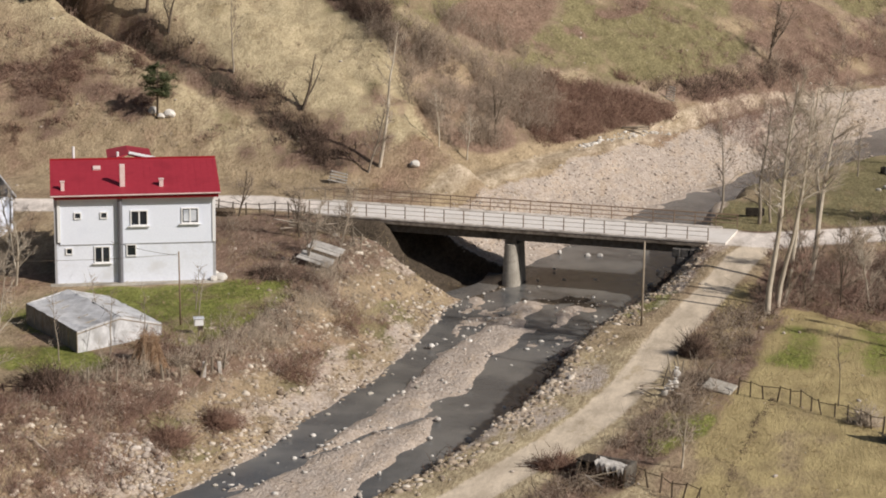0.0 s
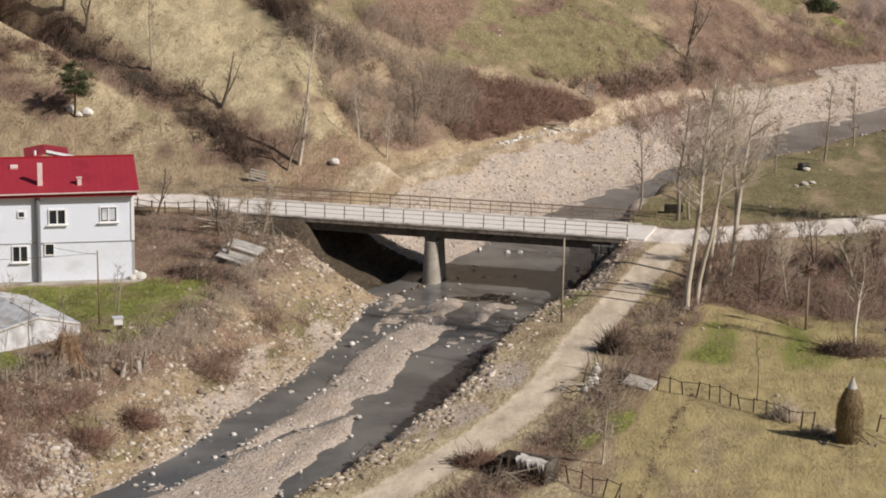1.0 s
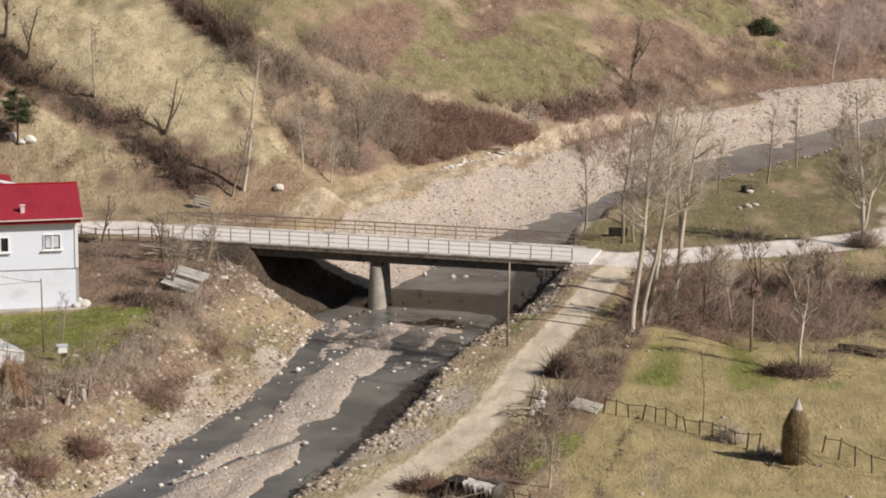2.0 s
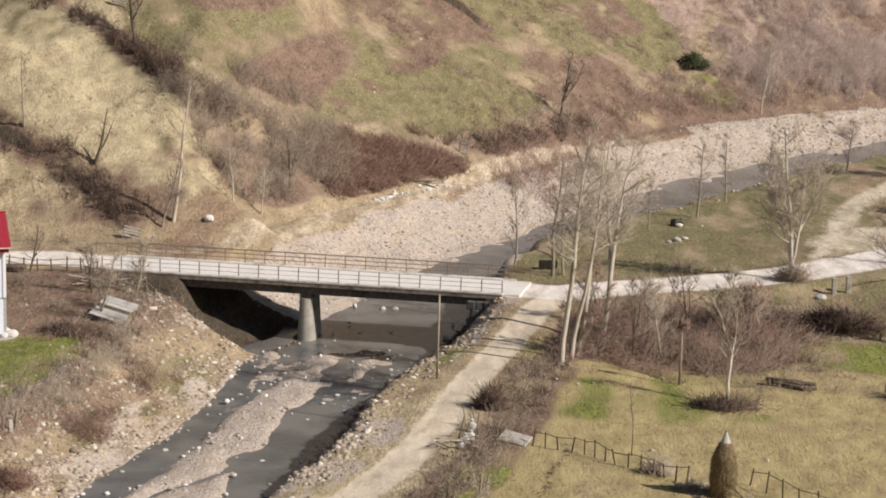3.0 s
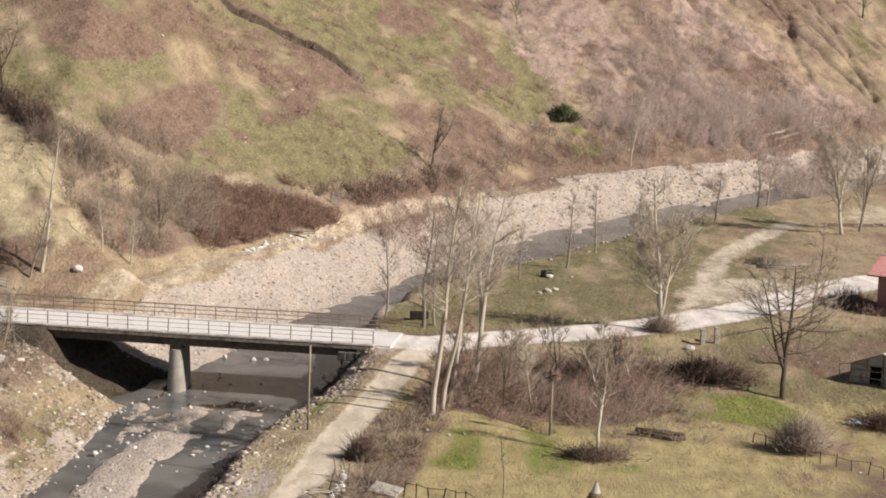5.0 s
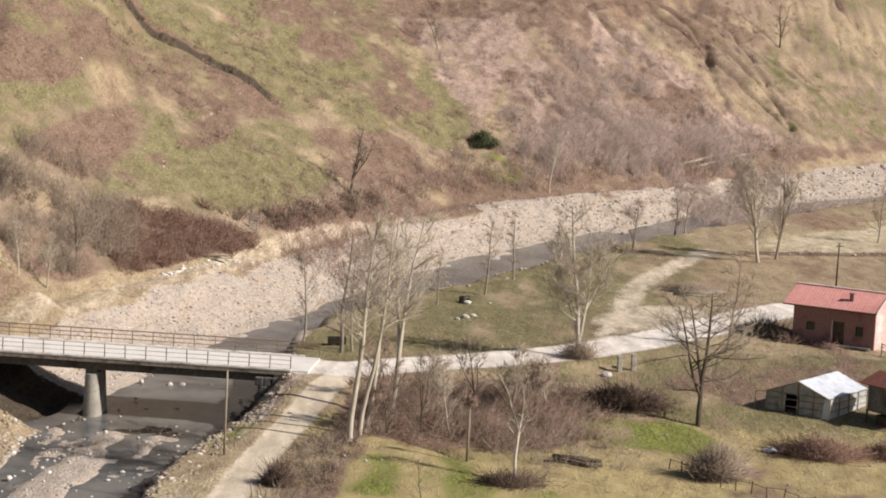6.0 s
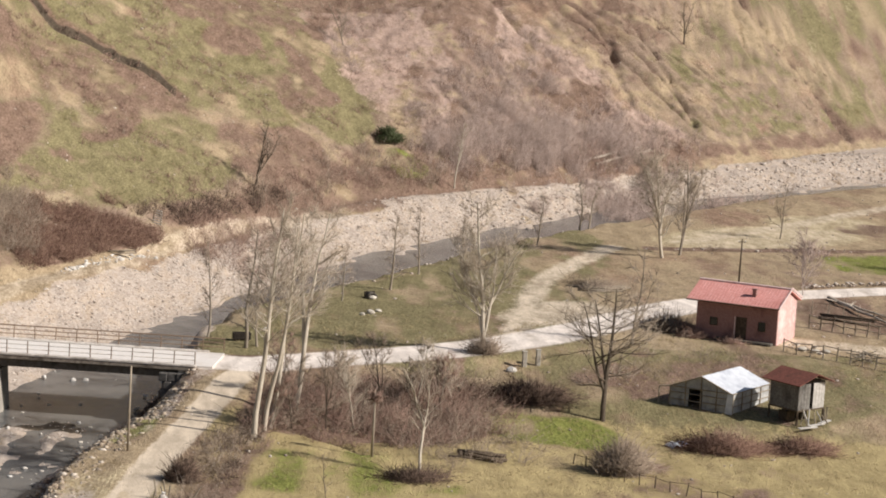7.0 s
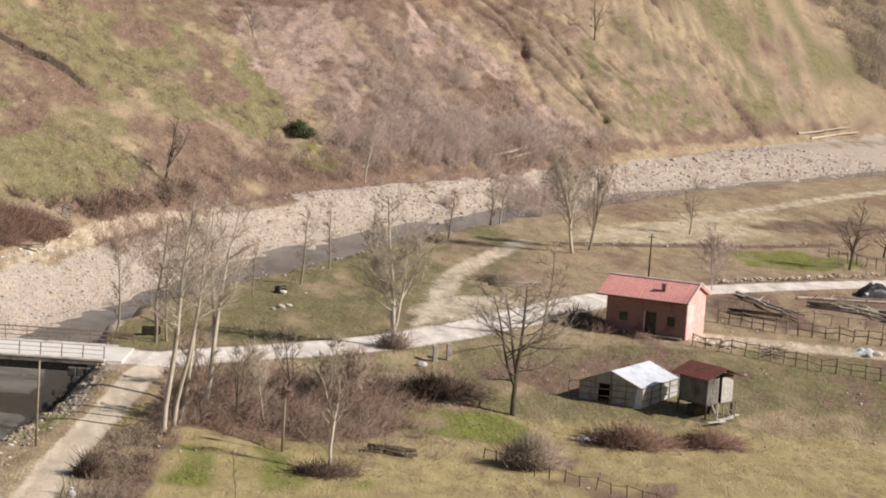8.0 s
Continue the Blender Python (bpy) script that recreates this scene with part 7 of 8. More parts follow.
def build_haystack():
    x, y = 7.1, 111.0
    t = base("haystack", x, y, gz(x, y) - 0.05, 0, "tall weathered haystack round a pole with a pale cap", "haystack")
    rs = np.random.RandomState(12)
    vs, fs, n, m = [], [], 26, 20
    for i in range(m + 1):
        u = i / m
        prof = (0.80 + 0.20 * math.sin(min(1, u * 2.2) * math.pi / 2)) * (1 - max(0, u - 0.5) ** 2.2 * 3.6)
        for k in range(n):
            a = 2 * math.pi * k / n
            r = 0.66 * prof * (1 + 0.16 * (vnoise(np.array([a * 3.0]), np.array([u * 9]), 5)[0] - 0.5) + rs.normal(0, 0.03))
            vs.append((r * math.cos(a) + 0.08 * u, r * 0.95 * math.sin(a), u * 3.1))
    for i in range(m):
        for k in range(n):
            fs.append((i * n + k, i * n + (k + 1) % n, (i + 1) * n + (k + 1) % n, (i + 1) * n + k))
    joined("hay", vs, fs, HAY, t, "dark weathered hay", True)
    q = 1500
    a, u = rs.uniform(0, 6.28, q), rs.uniform(0.02, 0.97, q)
    r = 0.65 * (0.80 + 0.20 * np.sin(np.minimum(1, u * 2.2) * np.pi / 2)) * (1 - np.maximum(0, u - 0.5) ** 2.2 * 3.6)
    p = np.stack([r * np.cos(a) + 0.08 * u, r * 0.95 * np.sin(a), u * 3.1], 1)
    w = np.stack([np.cos(a) * 0.35, np.sin(a) * 0.35, -rs.uniform(0.2, 1, q)], 1) + rs.normal(0, 0.2, (q, 3))
    tagged(joined("straw", *spikes(p, p + 0.28 * w, 0.014), DRY_BLADES, t, "loose straws"), kind="stuff")
    part("pole", made(rod, (0.05, 0, 0), (0.1, 0, 3.55), 0.05, n=6), OLD_WOOD, t)
    part("cap", made(rod, (0.08, 0, 2.92), (0.1, 0, 3.48), 0.28, 0.04, 10), BOARD, t, "pale sheet cap")
    for k in range(14):
        s = random.Random(k + 40)
        a = s.uniform(0, 6.28)
        d = Vector((math.cos(a), math.sin(a), 0))
        e = Vector((-d.y, d.x, 0)) * s.uniform(0.5, 1.1)
        c = d * s.uniform(0.85, 1.7)
        part("stick", made(rod, c - e + Vector((0, 0, 0.06)), c + e + Vector((0, 0, 0.06 + s.uniform(0, 0.2))), 0.035, n=5), OLD_WOOD, t)


build_haystack()


def build_stalks():
    """Maize stalks stood up as a cone."""
    x, y = -36.9, 119.0
    t = base("maize_stook", x, y, gz(x, y) - 0.25, 0, "stook of dry brown maize stalks beside the lawn", "stook")
    rs = np.random.RandomState(4)
    n = 900
    a, r = rs.uniform(0, 6.28, n), rs.uniform(0.2, 1.25, n)
    p0 = np.stack([r * np.cos(a), r * np.sin(a), np.zeros(n)], 1)
    p1 = np.stack([0.3 * np.cos(a + 0.4), 0.3 * np.sin(a + 0.4), rs.uniform(1.2, 2.5, n)], 1) + rs.normal(0, 0.12, (n, 3))
    m = p0 + (p1 - p0) * rs.uniform(0.2, 0.9, (n, 1))
    v, f = spikes(np.concatenate([p0, m]), np.concatenate([p1, m + rs.normal(0, 0.3, (n, 3)) - [0, 0, 0.25]]), 0.022)
    tagged(joined("stalk_mass", v, f, STALKS, t), kind="stuff")
    part("tie", made(rod, (0, 0, 1.65), (0, 0, 1.75), 0.42, n=10), OLD_WOOD, t)
    part("tip_sheet", made(rod, (0, 0, 2.3), (0, 0, 2.75), 0.13, 0.03), BOARD, t)


build_stalks()


def build_hive():
    t = base("beehive", -35.7, 125.5, gz(-35.7, 125.5) - 0.05, 20, "small white wooden box on a post at the lawn's edge", "box")
    part("post", made(rod, (0, 0, 0), (0, 0, 0.75), 0.07, n=6), OLD_WOOD, t)
    part("box", made(box, 0, 0, 0.7, 0.55, 0.45, 0.42, bevel=0.03), TRIM, t)
    part("lid", made(box, 0, 0, 1.12, 0.66, 0.56, 0.07, bevel=0.02), FILM_WHITE, t)
    part("front_board", made(box, 0.1, -0.26, 0.45, 0.3, 0.04, 0.28), DARK_WOOD, t)


build_hive()


def build_pit():
    """The old covered pit by the track: dark low walls under a crumpled pale sheet."""
    t = base("shelter", -8.7, 102.0, gz(-9, 102.0) - 0.1, -18, "low dark ruined shelter under a crumpled pale sheet", "shelter")
    t.scale = (0.84, 0.84, 0.84)
    rs = np.random.RandomState(21)
    for x, y, sx, sy in ((0, 0.9, 3.0, 0.3), (-1.4, 0, 0.3, 1.6), (1.4, 0, 0.3, 1.6)):
        bm = bmesh.new()
        box(bm, x, y, 0, sx, sy, 1.3, bevel=0.06)
        part("wall", bm, DARK_CONCRETE, t)
    for k in range(7):
        x = -1.4 + 2.8 * k / 6
        part("stake", made(rod, (x, -0.8, 0), (x + 0.1, -0.75, 1.25 + 0.1 * (k % 2)), 0.07, n=6), DARK_WOOD, t)
    # black boards put the open front's shade into their colour
    for k in range(6):
        part("board", made(box, -1.18 + 0.47 * k, -0.66, 0.05, 0.42, 0.05, 1.15 + 0.06 * (k % 3), roll=2 * (k % 2)), BLACK_WOOD, t, "black board filling the dark opening")
    part("roof", made(box, -0.1, 0.1, 1.24, 2.9, 1.7, 0.08, tip=-4, roll=3), BLACK_WOOD, t, "dark sagging roof boards")
    n, m = 16, 12
    vs = [(-0.35 + 1.75 * i / n + 0.04 * math.sin(j * 0.9), -0.86 + 0.95 * j / m + 0.03 * math.sin(i * 0.8), 1.42 - 0.22 * i / n + 0.16 * fbm(np.array([i * 0.5]), np.array([j * 0.5]), 3, 3)[0] + 0.05 * math.sin(j * 1.3) - (0.3 * (i % 3) if j == 0 else 0)) for i in range(n + 1) for j in range(m + 1)]
    fs = [(i * (m + 1) + j, (i + 1) * (m + 1) + j, (i + 1) * (m + 1) + j + 1, i * (m + 1) + j + 1) for i in range(n) for j in range(m)]
    joined("sheet", vs, fs, BOARD, t, "crumpled pale sheet", True)
    tagged(joined("twig_mass", *spikes(np.stack([rs.uniform(-1.9, 1.9, 500), rs.uniform(-1.3, 1.2, 500), rs.uniform(0, 0.9, 500)], 1), np.stack([rs.uniform(-2.1, 2.1, 500), rs.uniform(-1.7, 1.9, 500), rs.uniform(0.1, 1.9, 500)], 1), 0.017), TWIGS_DARK, t), kind="stuff")


build_pit()


def build_slabs():
    t = base("concrete_slab", -4.0, 119.7, gz(-4, 119.7), -20, "tilted broken grey concrete slab at the field corner", "slab")
    part("slab", made(box, 0, 0, 0.12, 1.7, 1.15, 0.14, tip=14, roll=8, bevel=0.03), CONCRETE, t)
    part("slab", made(box, -1.1, 0.6, 0.02, 1.0, 0.7, 0.14, turn=30, roll=-6, bevel=0.03), CONCRETE, t)
    for k, (x, y, r) in enumerate(((-6.7, 118.3, 0.22), (-6.45, 119.3, 0.2), (-6.5, 121.0, 0.24), (-6.9, 117.4, 0.16))):
        b = base("sack", x, y, gz(x, y), 0, "small white rubble sack at the hedge", "sack", "white sacks at the hedge")
        bm = bmesh.new()
        bmesh.ops.create_icosphere(bm, subdivisions=2, radius=1, matrix=Matrix.Diagonal((r * 1.2, r, r * 1.5, 1)))
        for v in bm.verts:
            v.co.z = max(v.co.z + r * 1.2, 0.0)
            v.co.x += 0.15 * r * math.sin(v.co.z * 14 + k)
        part("body", bm, WHITE_STONE, b, "", True)
        part("neck", made(rod, (0, 0, r * 2.4), (0.04, 0, r * 3.1), r * 0.3, r * 0.5), WHITE_STONE, b)
    for k in range(10):
        s = random.Random(k + 90)
        x, y = -6.2 + s.uniform(-1.2, 1.6), 120.5 + s.uniform(-1.6, 2.2)
        b = base("stake", x, y, gz(x, y), 0, "leaning dry stake in the hedge", "stake", "stakes in the hedge")
        part("wood", made(rod, (0, 0, -0.1), (s.uniform(-0.9, 0.9), s.uniform(-0.4, 0.4), s.uniform(0.5, 1.3)), 0.045, n=5), OLD_WOOD, b)


build_slabs()


def log_heap(x, y, turn, n, length, r, mat, label, seed, wide=1.2):
    rs = random.Random(seed)
    t = base("log_pile", x, y, gz(x, y) - 0.03, turn, label, "logs")
    for k in range(n):
        a = rs.uniform(-10, 10)
        c = Vector((rs.uniform(-0.4, 0.4), rs.uniform(-wide, wide), r + (k % 3) * r * (1.3 if wide < 1.1 else 0.3)))
        e = Vector((math.cos(radians(a)), math.sin(radians(a)), rs.uniform(-0.03, 0.05))) * length / 2 * rs.uniform(0.7, 1.1)
        part("log", made(rod, c - e, c + e, r * rs.uniform(0.7, 1.1), n=7), mat, t, "", True)
    return t


log_heap(12.7, 136.3, -24, 11, 2.9, 0.12, DARK_WOOD, "pile of dark old timber on the meadow", 1, 0.5)
log_heap(48.9, 186.5, -38, 4, 5.2, 0.10, DARK_WOOD, "dark felled logs beside the fence", 2, 0.8)
log_heap(58.6, 191.2, -24, 5, 7.5, 0.11, OLD_WOOD, "long grey felled logs on the bank", 3, 2.2)
log_heap(63.5, 186.0, -18, 5, 6.0, 0.10, DARK_WOOD, "dark felled logs on the bank", 4, 2.0)
log_heap(28.6, 198.4, 8, 8, 5.2, 0.10, OLD_WOOD, "grey old poles lying on the meadow", 5, 1.6)
log_heap(-16.0, 204.3, 30, 3, 3.8, 0.10, OLD_WOOD, "grey poles lying on the bramble bank", 8, 0.5)


def plank_rack(x, y, turn, label, n=5, w=1.5):
    t = base("plank_rack", x, y, gz(x, y) - 0.05, turn, label, "rack")
    for k in range(n):
        part("plank", made(box, 0.05 * k, 0, 0.15 + 0.24 * k, w - 0.08 * k, 0.07, 0.10, roll=12), BOARD, t)
    for s in (-0.5, 0.5):
        part("upright", made(rod, (s * w * 0.8, 0.06, 0), (s * w * 0.8 + 0.12, 0.06, 0.25 * n), 0.05, n=5), OLD_WOOD, t)


plank_rack(-37.0, 171.4, 6, "stack of pale slats leaning at the roadside", 4, 1.6)
plank_rack(-13.1, 215.0, -12, "upright rack of pale slats beside the gravel road", 6, 1.0)
plank_rack(-44.0, 199.0, 0, "stack of pale slats on the slope", 5, 1.4)


def build_signs():
    for x, y in ((18.0, 162.3), (19.1, 162.9)):
        t = base("gate_post", x, y, gz(x, y), 10, "stout concrete gate post beside the road", "post", "pair of gate posts")
        part("shaft", made(box, 0, 0, -0.1, 0.34, 0.3, 1.25, bevel=0.03), CONCRETE, t)
        part("cap", made(box, 0, 0, 1.15, 0.40, 0.36, 0.08, bevel=0.02), CONCRETE, t)


build_signs()


def build_tarp():
    t = base("tarp", 26.6, 142.2, gz(26.6, 142.2), 20, "crumpled blue and white plastic tarp on the grass", "tarp")
    for c, (x0, w, mat, lab) in enumerate(((-0.9, 0.8, FILM_WHITE, "white fold"), (-0.1, 0.7, BLUE, "blue fold"), (0.6, 0.6, DARK_WOOD, "dark fold"))):
        n = 9
        vs = [(x0 + w * i / n, -0.6 + 1.2 * j / n, 0.03 + 0.5 * fbm(np.array([i * 0.55 + c * 7]), np.array([j * 0.55]), 5, 3)[0] * math.sin(math.pi * (i + 0.5) / (n + 1))) for i in range(n + 1) for j in range(n + 1)]
        fs = [(i * (n + 1) + j, (i + 1) * (n + 1) + j, (i + 1) * (n + 1) + j + 1, i * (n + 1) + j + 1) for i in range(n) for j in range(n)]
        joined("fold", vs, fs, mat, t, lab, True)


BLUE = surface("faded_blue_sheet", (0.16, 0.24, 0.40), (0.28, 0.36, 0.52), (0.5, 0.54, 0.6), 4, 1, 0.5)
BLACK = surface("black_sheet", (0.012, 0.013, 0.018), (0.03, 0.032, 0.04), None, 4, 1, 0.45)
build_tarp()


def build_black_heap():
    t = base("covered_heap", 63.6, 200.0, gz(63.6, 200) - 0.05, 12, "heap under a glossy black plastic sheet beside the road", "heap")
    n = 16
    vs = [(-2.0 + 4.0 * i / n, -0.8 + 1.7 * j / n, max(0.0, 1.35 * math.sin(math.pi * i / n) ** 0.6 * math.sin(math.pi * j / n) ** 0.6 * (0.55 + 0.8 * fbm(np.array([i * 0.45]), np.array([j * 0.45]), 8, 3)[0]))) for i in range(n + 1) for j in range(n + 1)]
    fs = [(i * (n + 1) + j, (i + 1) * (n + 1) + j, (i + 1) * (n + 1) + j + 1, i * (n + 1) + j + 1) for i in range(n) for j in range(n)]
    joined("sheet", vs, fs, BLACK, t, "", True)
    part("weight", made(box, -1.2, -0.6, 0.3, 0.4, 0.3, 0.25, turn=20, bevel=0.05), WHITE_STONE, t)
    part("weight", made(box, 1.6, -0.7, 0.05, 0.5, 0.3, 0.3, turn=-20, bevel=0.05), BLUE, t)


build_black_heap()


def build_palisade():
    """Stakes and boards that hold the lawn's edge above the pit, coloured black to paint its shade."""
    x0, y0, x1, y1 = -45.2, 111.6, -39.0, 113.1
    t = base("retaining_wall", x0, y0, gz(x0, y0) - 0.3, math.degrees(math.atan2(y1 - y0, x1 - x0)), "low retaining wall of stakes below the lawn, coloured black for shade", "wall")
    length, rs = math.hypot(x1 - x0, y1 - y0), random.Random(17)
    for k in range(17):
        x = length * (k + rs.uniform(0.2, 0.8)) / 17
        part("stake", made(rod, (x, rs.uniform(-0.08, 0.08), -0.9), (x + rs.gauss(0, 0.06), rs.uniform(-0.15, 0.05), rs.uniform(0.25, 0.62)), 0.085, 0.07, 7), BLACK_WOOD, t)
    for k in range(4):
        part("board", made(box, length / 2 + rs.uniform(-0.2, 0.2), 0.16, -0.85 + 0.3 * k, length, 0.06, 0.27, roll=rs.uniform(-1, 1)), BLACK_WOOD, t)


build_palisade()


def build_bank_posts():
    for x, y, h, lean in ((-33.9, 120.1, 0.95, 0.05), (-33.4, 121.9, 0.8, -0.08)):
        t = base("concrete_post", x, y, gz(x, y) - 0.1, 25, "short pale concrete post standing in the bank's brush", "post", "concrete posts on the bank")
        bm = bmesh.new()
        box(bm, 0, 0, 0, 0.22, 0.2, h, roll=math.degrees(lean), bevel=0.025)
        part("shaft", bm, BOARD, t)


build_bank_posts()


def build_trough():
    """A dark wooden trough at the water meadow, and a culvert's mouth further on."""
    t = base("trough", -3.4, 166.4, gz(-3.4, 166.4) - 0.03, 8, "old dark wooden trough on the meadow", "trough")
    for x, y, sx, sy in ((0, -0.3, 1.3, 0.06), (0, 0.3, 1.3, 0.06), (-0.65, 0, 0.06, 0.66), (0.65, 0, 0.06, 0.66)):
        part("side", made(box, x, y, 0.12, sx, sy, 0.5, bevel=0.01), BLACK_WOOD, t)
    part("floor", made(box, 0, 0, 0.1, 1.24, 0.54, 0.05), BLACK_WOOD, t)
    for x in (-0.5, 0.5):
        part("foot", made(box, x, 0, 0, 0.1, 0.6, 0.12), DARK_WOOD, t)
    c = base("culvert", 7.2, 187.8, gz(7.2, 187.8) - 0.2, 20, "dark mouth of a culvert in the meadow's edge", "culvert")
    bm = bmesh.new()
    ring = [(math.cos(a), math.sin(a)) for a in (2 * math.pi * k / 18 for k in range(18))]
    loops = [[bm.verts.new((r * x, y, 0.45 + r * z)) for x, z in ring] for r, y in ((0.55, -0.5), (0.55, 0.6), (0.44, 0.6), (0.44, -0.5))]
    for a, b in ((0, 1), (1, 2), (2, 3), (3, 0)):
        for k in range(18):
            bm.faces.new((loops[a][k], loops[a][(k + 1) % 18], loops[b][(k + 1) % 18], loops[b][k]))
    c.scale = (0.75, 0.75, 0.75)
    part("pipe", bm, DARK_CONCRETE, c, "dark concrete pipe", True)
    # black plate closes the pipe: the mouth's shade is put into colour
    part("end_wall", made(box, 0, 0.65, 0, 1.3, 0.12, 1.0, bevel=0.03), BLACK_WOOD, c)


build_trough()


def build_white_sheet():
    t = base("plastic_sheet", 54.1, 171.2, gz(54.1, 171.2), -15, "crumpled white plastic sheet on the ground by the fence", "sheet")
    n = 14
    vs = [(-1.0 + 2.0 * i / n, -0.5 + 1.0 * j / n, 0.02 + 0.75 * math.sin(math.pi * i / n) * math.sin(math.pi * j / n) * fbm(np.array([i * 0.6 + 3]), np.array([j * 0.6]), 11, 3)[0]) for i in range(n + 1) for j in range(n + 1)]
    fs = [(i * (n + 1) + j, (i + 1) * (n + 1) + j, (i + 1) * (n + 1) + j + 1, i * (n + 1) + j + 1) for i in range(n) for j in range(n)]
    joined("sheet", vs, fs, FILM_WHITE, t, "", True)


build_white_sheet()


def build_beam_stack():
    """The dark tangle of timber at the bridge's house-side end."""
    log_heap(-42.8, 157.0, 4, 6, 2.2, 0.14, DARK_WOOD, "dark timber heap beside the road", 15, 0.35)


build_beam_stack()

def felled_log(x0, y0, x1, y1, r, seed, stubs=4, lift=0.0):
    rs = np.random.RandomState(seed)
    z0 = gz(x0, y0)
    t = base("log", x0, y0, z0, 0, "long bleached felled log lying on the ground", "log", "felled logs")
    end = np.array([x1 - x0, y1 - y0, gz(x1, y1) - z0 + r + lift])
    pts = [np.array([0, 0, r * 0.8]) + (end - [0, 0, r * 0.8]) * u + rs.normal(0, 0.10, 3) * [1, 1, 0.25] for u in np.linspace(0, 1, 7)]
    rad = [r * (1 - 0.09 * k) for k in range(7)]
    v, f = tube(pts, rad)
    joined("trunk", v, f, PALE_WOOD, t, "", True)
    for k in range(stubs):
        p = pts[1 + k % 5]
        part("branch_stub", made(rod, p, p + rs.normal(0, 0.5, 3) * [1, 1, 0.3] + [0, 0, 0.3], r * 0.4, r * 0.2, n=5), PALE_WOOD, t)


for k, (x0, y0, x1, y1, r) in enumerate(((49.6, 196.5, 52.0, 184.6, 0.20), (50.6, 195.0, 53.2, 187.2, 0.14), (57.2, 194.0, 60.6, 186.2, 0.18), (58.6, 193.6, 62.2, 185.4, 0.20), (60.0, 193.8, 63.6, 186.8, 0.16), (55.3, 196.6, 64.6, 196.2, 0.16))):
    felled_log(x0, y0, x1, y1, r, 60 + k)


felled_log(38.6, 292.0, 48.0, 303.6, 0.19, 71, 2, 0.6)
felled_log(40.6, 293.2, 49.8, 304.6, 0.17, 72, 2, 0.6)
felled_log(-39.4, 105.4, -36.9, 104.4, 0.07, 75, 1, 0.1)
felled_log(99.0, 360.4, 112.1, 374.6, 0.20, 73, 2, 0.5)
felled_log(101.5, 361.4, 113.4, 374.2, 0.18, 74, 2, 0.5)


def build_pole_heap(x, y, turn, n, ln, seed, label):
    rs = np.random.RandomState(seed)
    t = base("pole_heap", x, y, gz(x, y), turn, label, "wood heap")
    for k in range(n):
        a = rs.normal(0, 0.45)
        c = np.array([rs.normal(0, 0.5), rs.normal(0, 0.5), 0.1 + 0.7 * k / n])
        d = np.array([math.cos(a), math.sin(a), rs.normal(0, 0.22)]) * ln * rs.uniform(0.3, 0.55)
        part("pole", made(rod, c - d, c + d, 0.045, 0.025, n=6), OLD_WOOD if k % 5 else PALE_WOOD, t)


build_pole_heap(-35.3, 153.4, -35, 16, 4.2, 5, "heap of slanting grey poles by the bridge")
build_pole_heap(-8.6, 101.2, -20, 8, 2.2, 7, "pale sticks leaning over the old pit")
build_pole_heap(-7.0, 117.6, 60, 8, 1.7, 8, "tangled pale branches in the hedge")
build_pole_heap(45.7, 168.3, -40, 12, 2.2, 6, "small heap of pale branches at the fence")


# ---------- stones ----------
def stone_mesh(seed, sub=2):
    rs = np.random.RandomState(seed)
    bm = bmesh.new()
    bmesh.ops.create_icosphere(bm, subdivisions=sub, radius=0.5)
    stretch = rs.uniform(0.75, 1.3, 3) * [1.1, 1.0, 0.72]
    planes = rs.normal(0, 1, (7, 3))
    planes /= np.linalg.norm(planes, axis=1, keepdims=True)
    for v in bm.verts:
        p = np.array(v.co)
        for q in planes:
            over = p @ q - 0.36
            if over > 0:
                p = p - q * over * 0.85
        v.co = Vector(p * stretch)
    me = bpy.data.meshes.new("boulder")
    bm.to_mesh(me)
    bm.free()
    return me


STONES = [stone_mesh(k) for k in range(6)]
for me in STONES:
    me.materials.append(STONE)
WHITES = [stone_mesh(20 + k) for k in range(3)]
for me in WHITES:
    me.materials.append(WHITE_STONE)


def boulder(x, y, size, k, label, group, white=False):
    ob = new("boulder", (WHITES[k % 3] if white else STONES[k % 6]))
    z = max(gz(x, y), float(water_level(x, y)) - 0.15 * size)
    ob.matrix_world = pose(x, y, z + 0.12 * size, 0, 0, (k * 77) % 360) @ Matrix.Diagonal((size, size, size, 1))
    return tagged(ob, label, "stone", group)


for k, (x, y, s) in enumerate(((-31.1, 174.2, 0.8), (-54.2, 177.4, 1.0), (-53.4, 177.0, 0.8), (-52.8, 177.3, 1.0), (-16.2, 167.7, 0.6), (-15.2, 167.9, 0.55), (16.9, 160.9, 0.7), (-1.6, 171.0, 0.6), (-39.0, 140.9, 1.0), (-38.3, 140.4, 0.8), (-38.7, 139.9, 0.7))):
    boulder(x, y, s, k, "white limestone boulder lying in the open", "white boulders", True)
for k, (x, y, s) in enumerate(((6.9, 180.4, 0.7), (7.6, 181.2, 0.55), (6.2, 179.6, 0.5), (7.3, 187.5, 0.7), (54.5, 272.6, 1.3), (41.5, 171.9, 0.8), (42.4, 171.2, 0.7), (43.2, 171.0, 0.8), (54.0, 169.9, 0.9), (54.9, 170.4, 0.8), (45.8, 170.0, 0.7))):
    boulder(x, y, s, k, "pale grey boulder on the grass", "pale boulders")
rs_b = np.random.RandomState(31)


def k_shore(x, y):
    d, out = bank_dist(x, y)
    return sstep(-5.8, -0.3, out) * sstep(2.5, 0.2, out) * sstep(168, 150, y) * 0.7


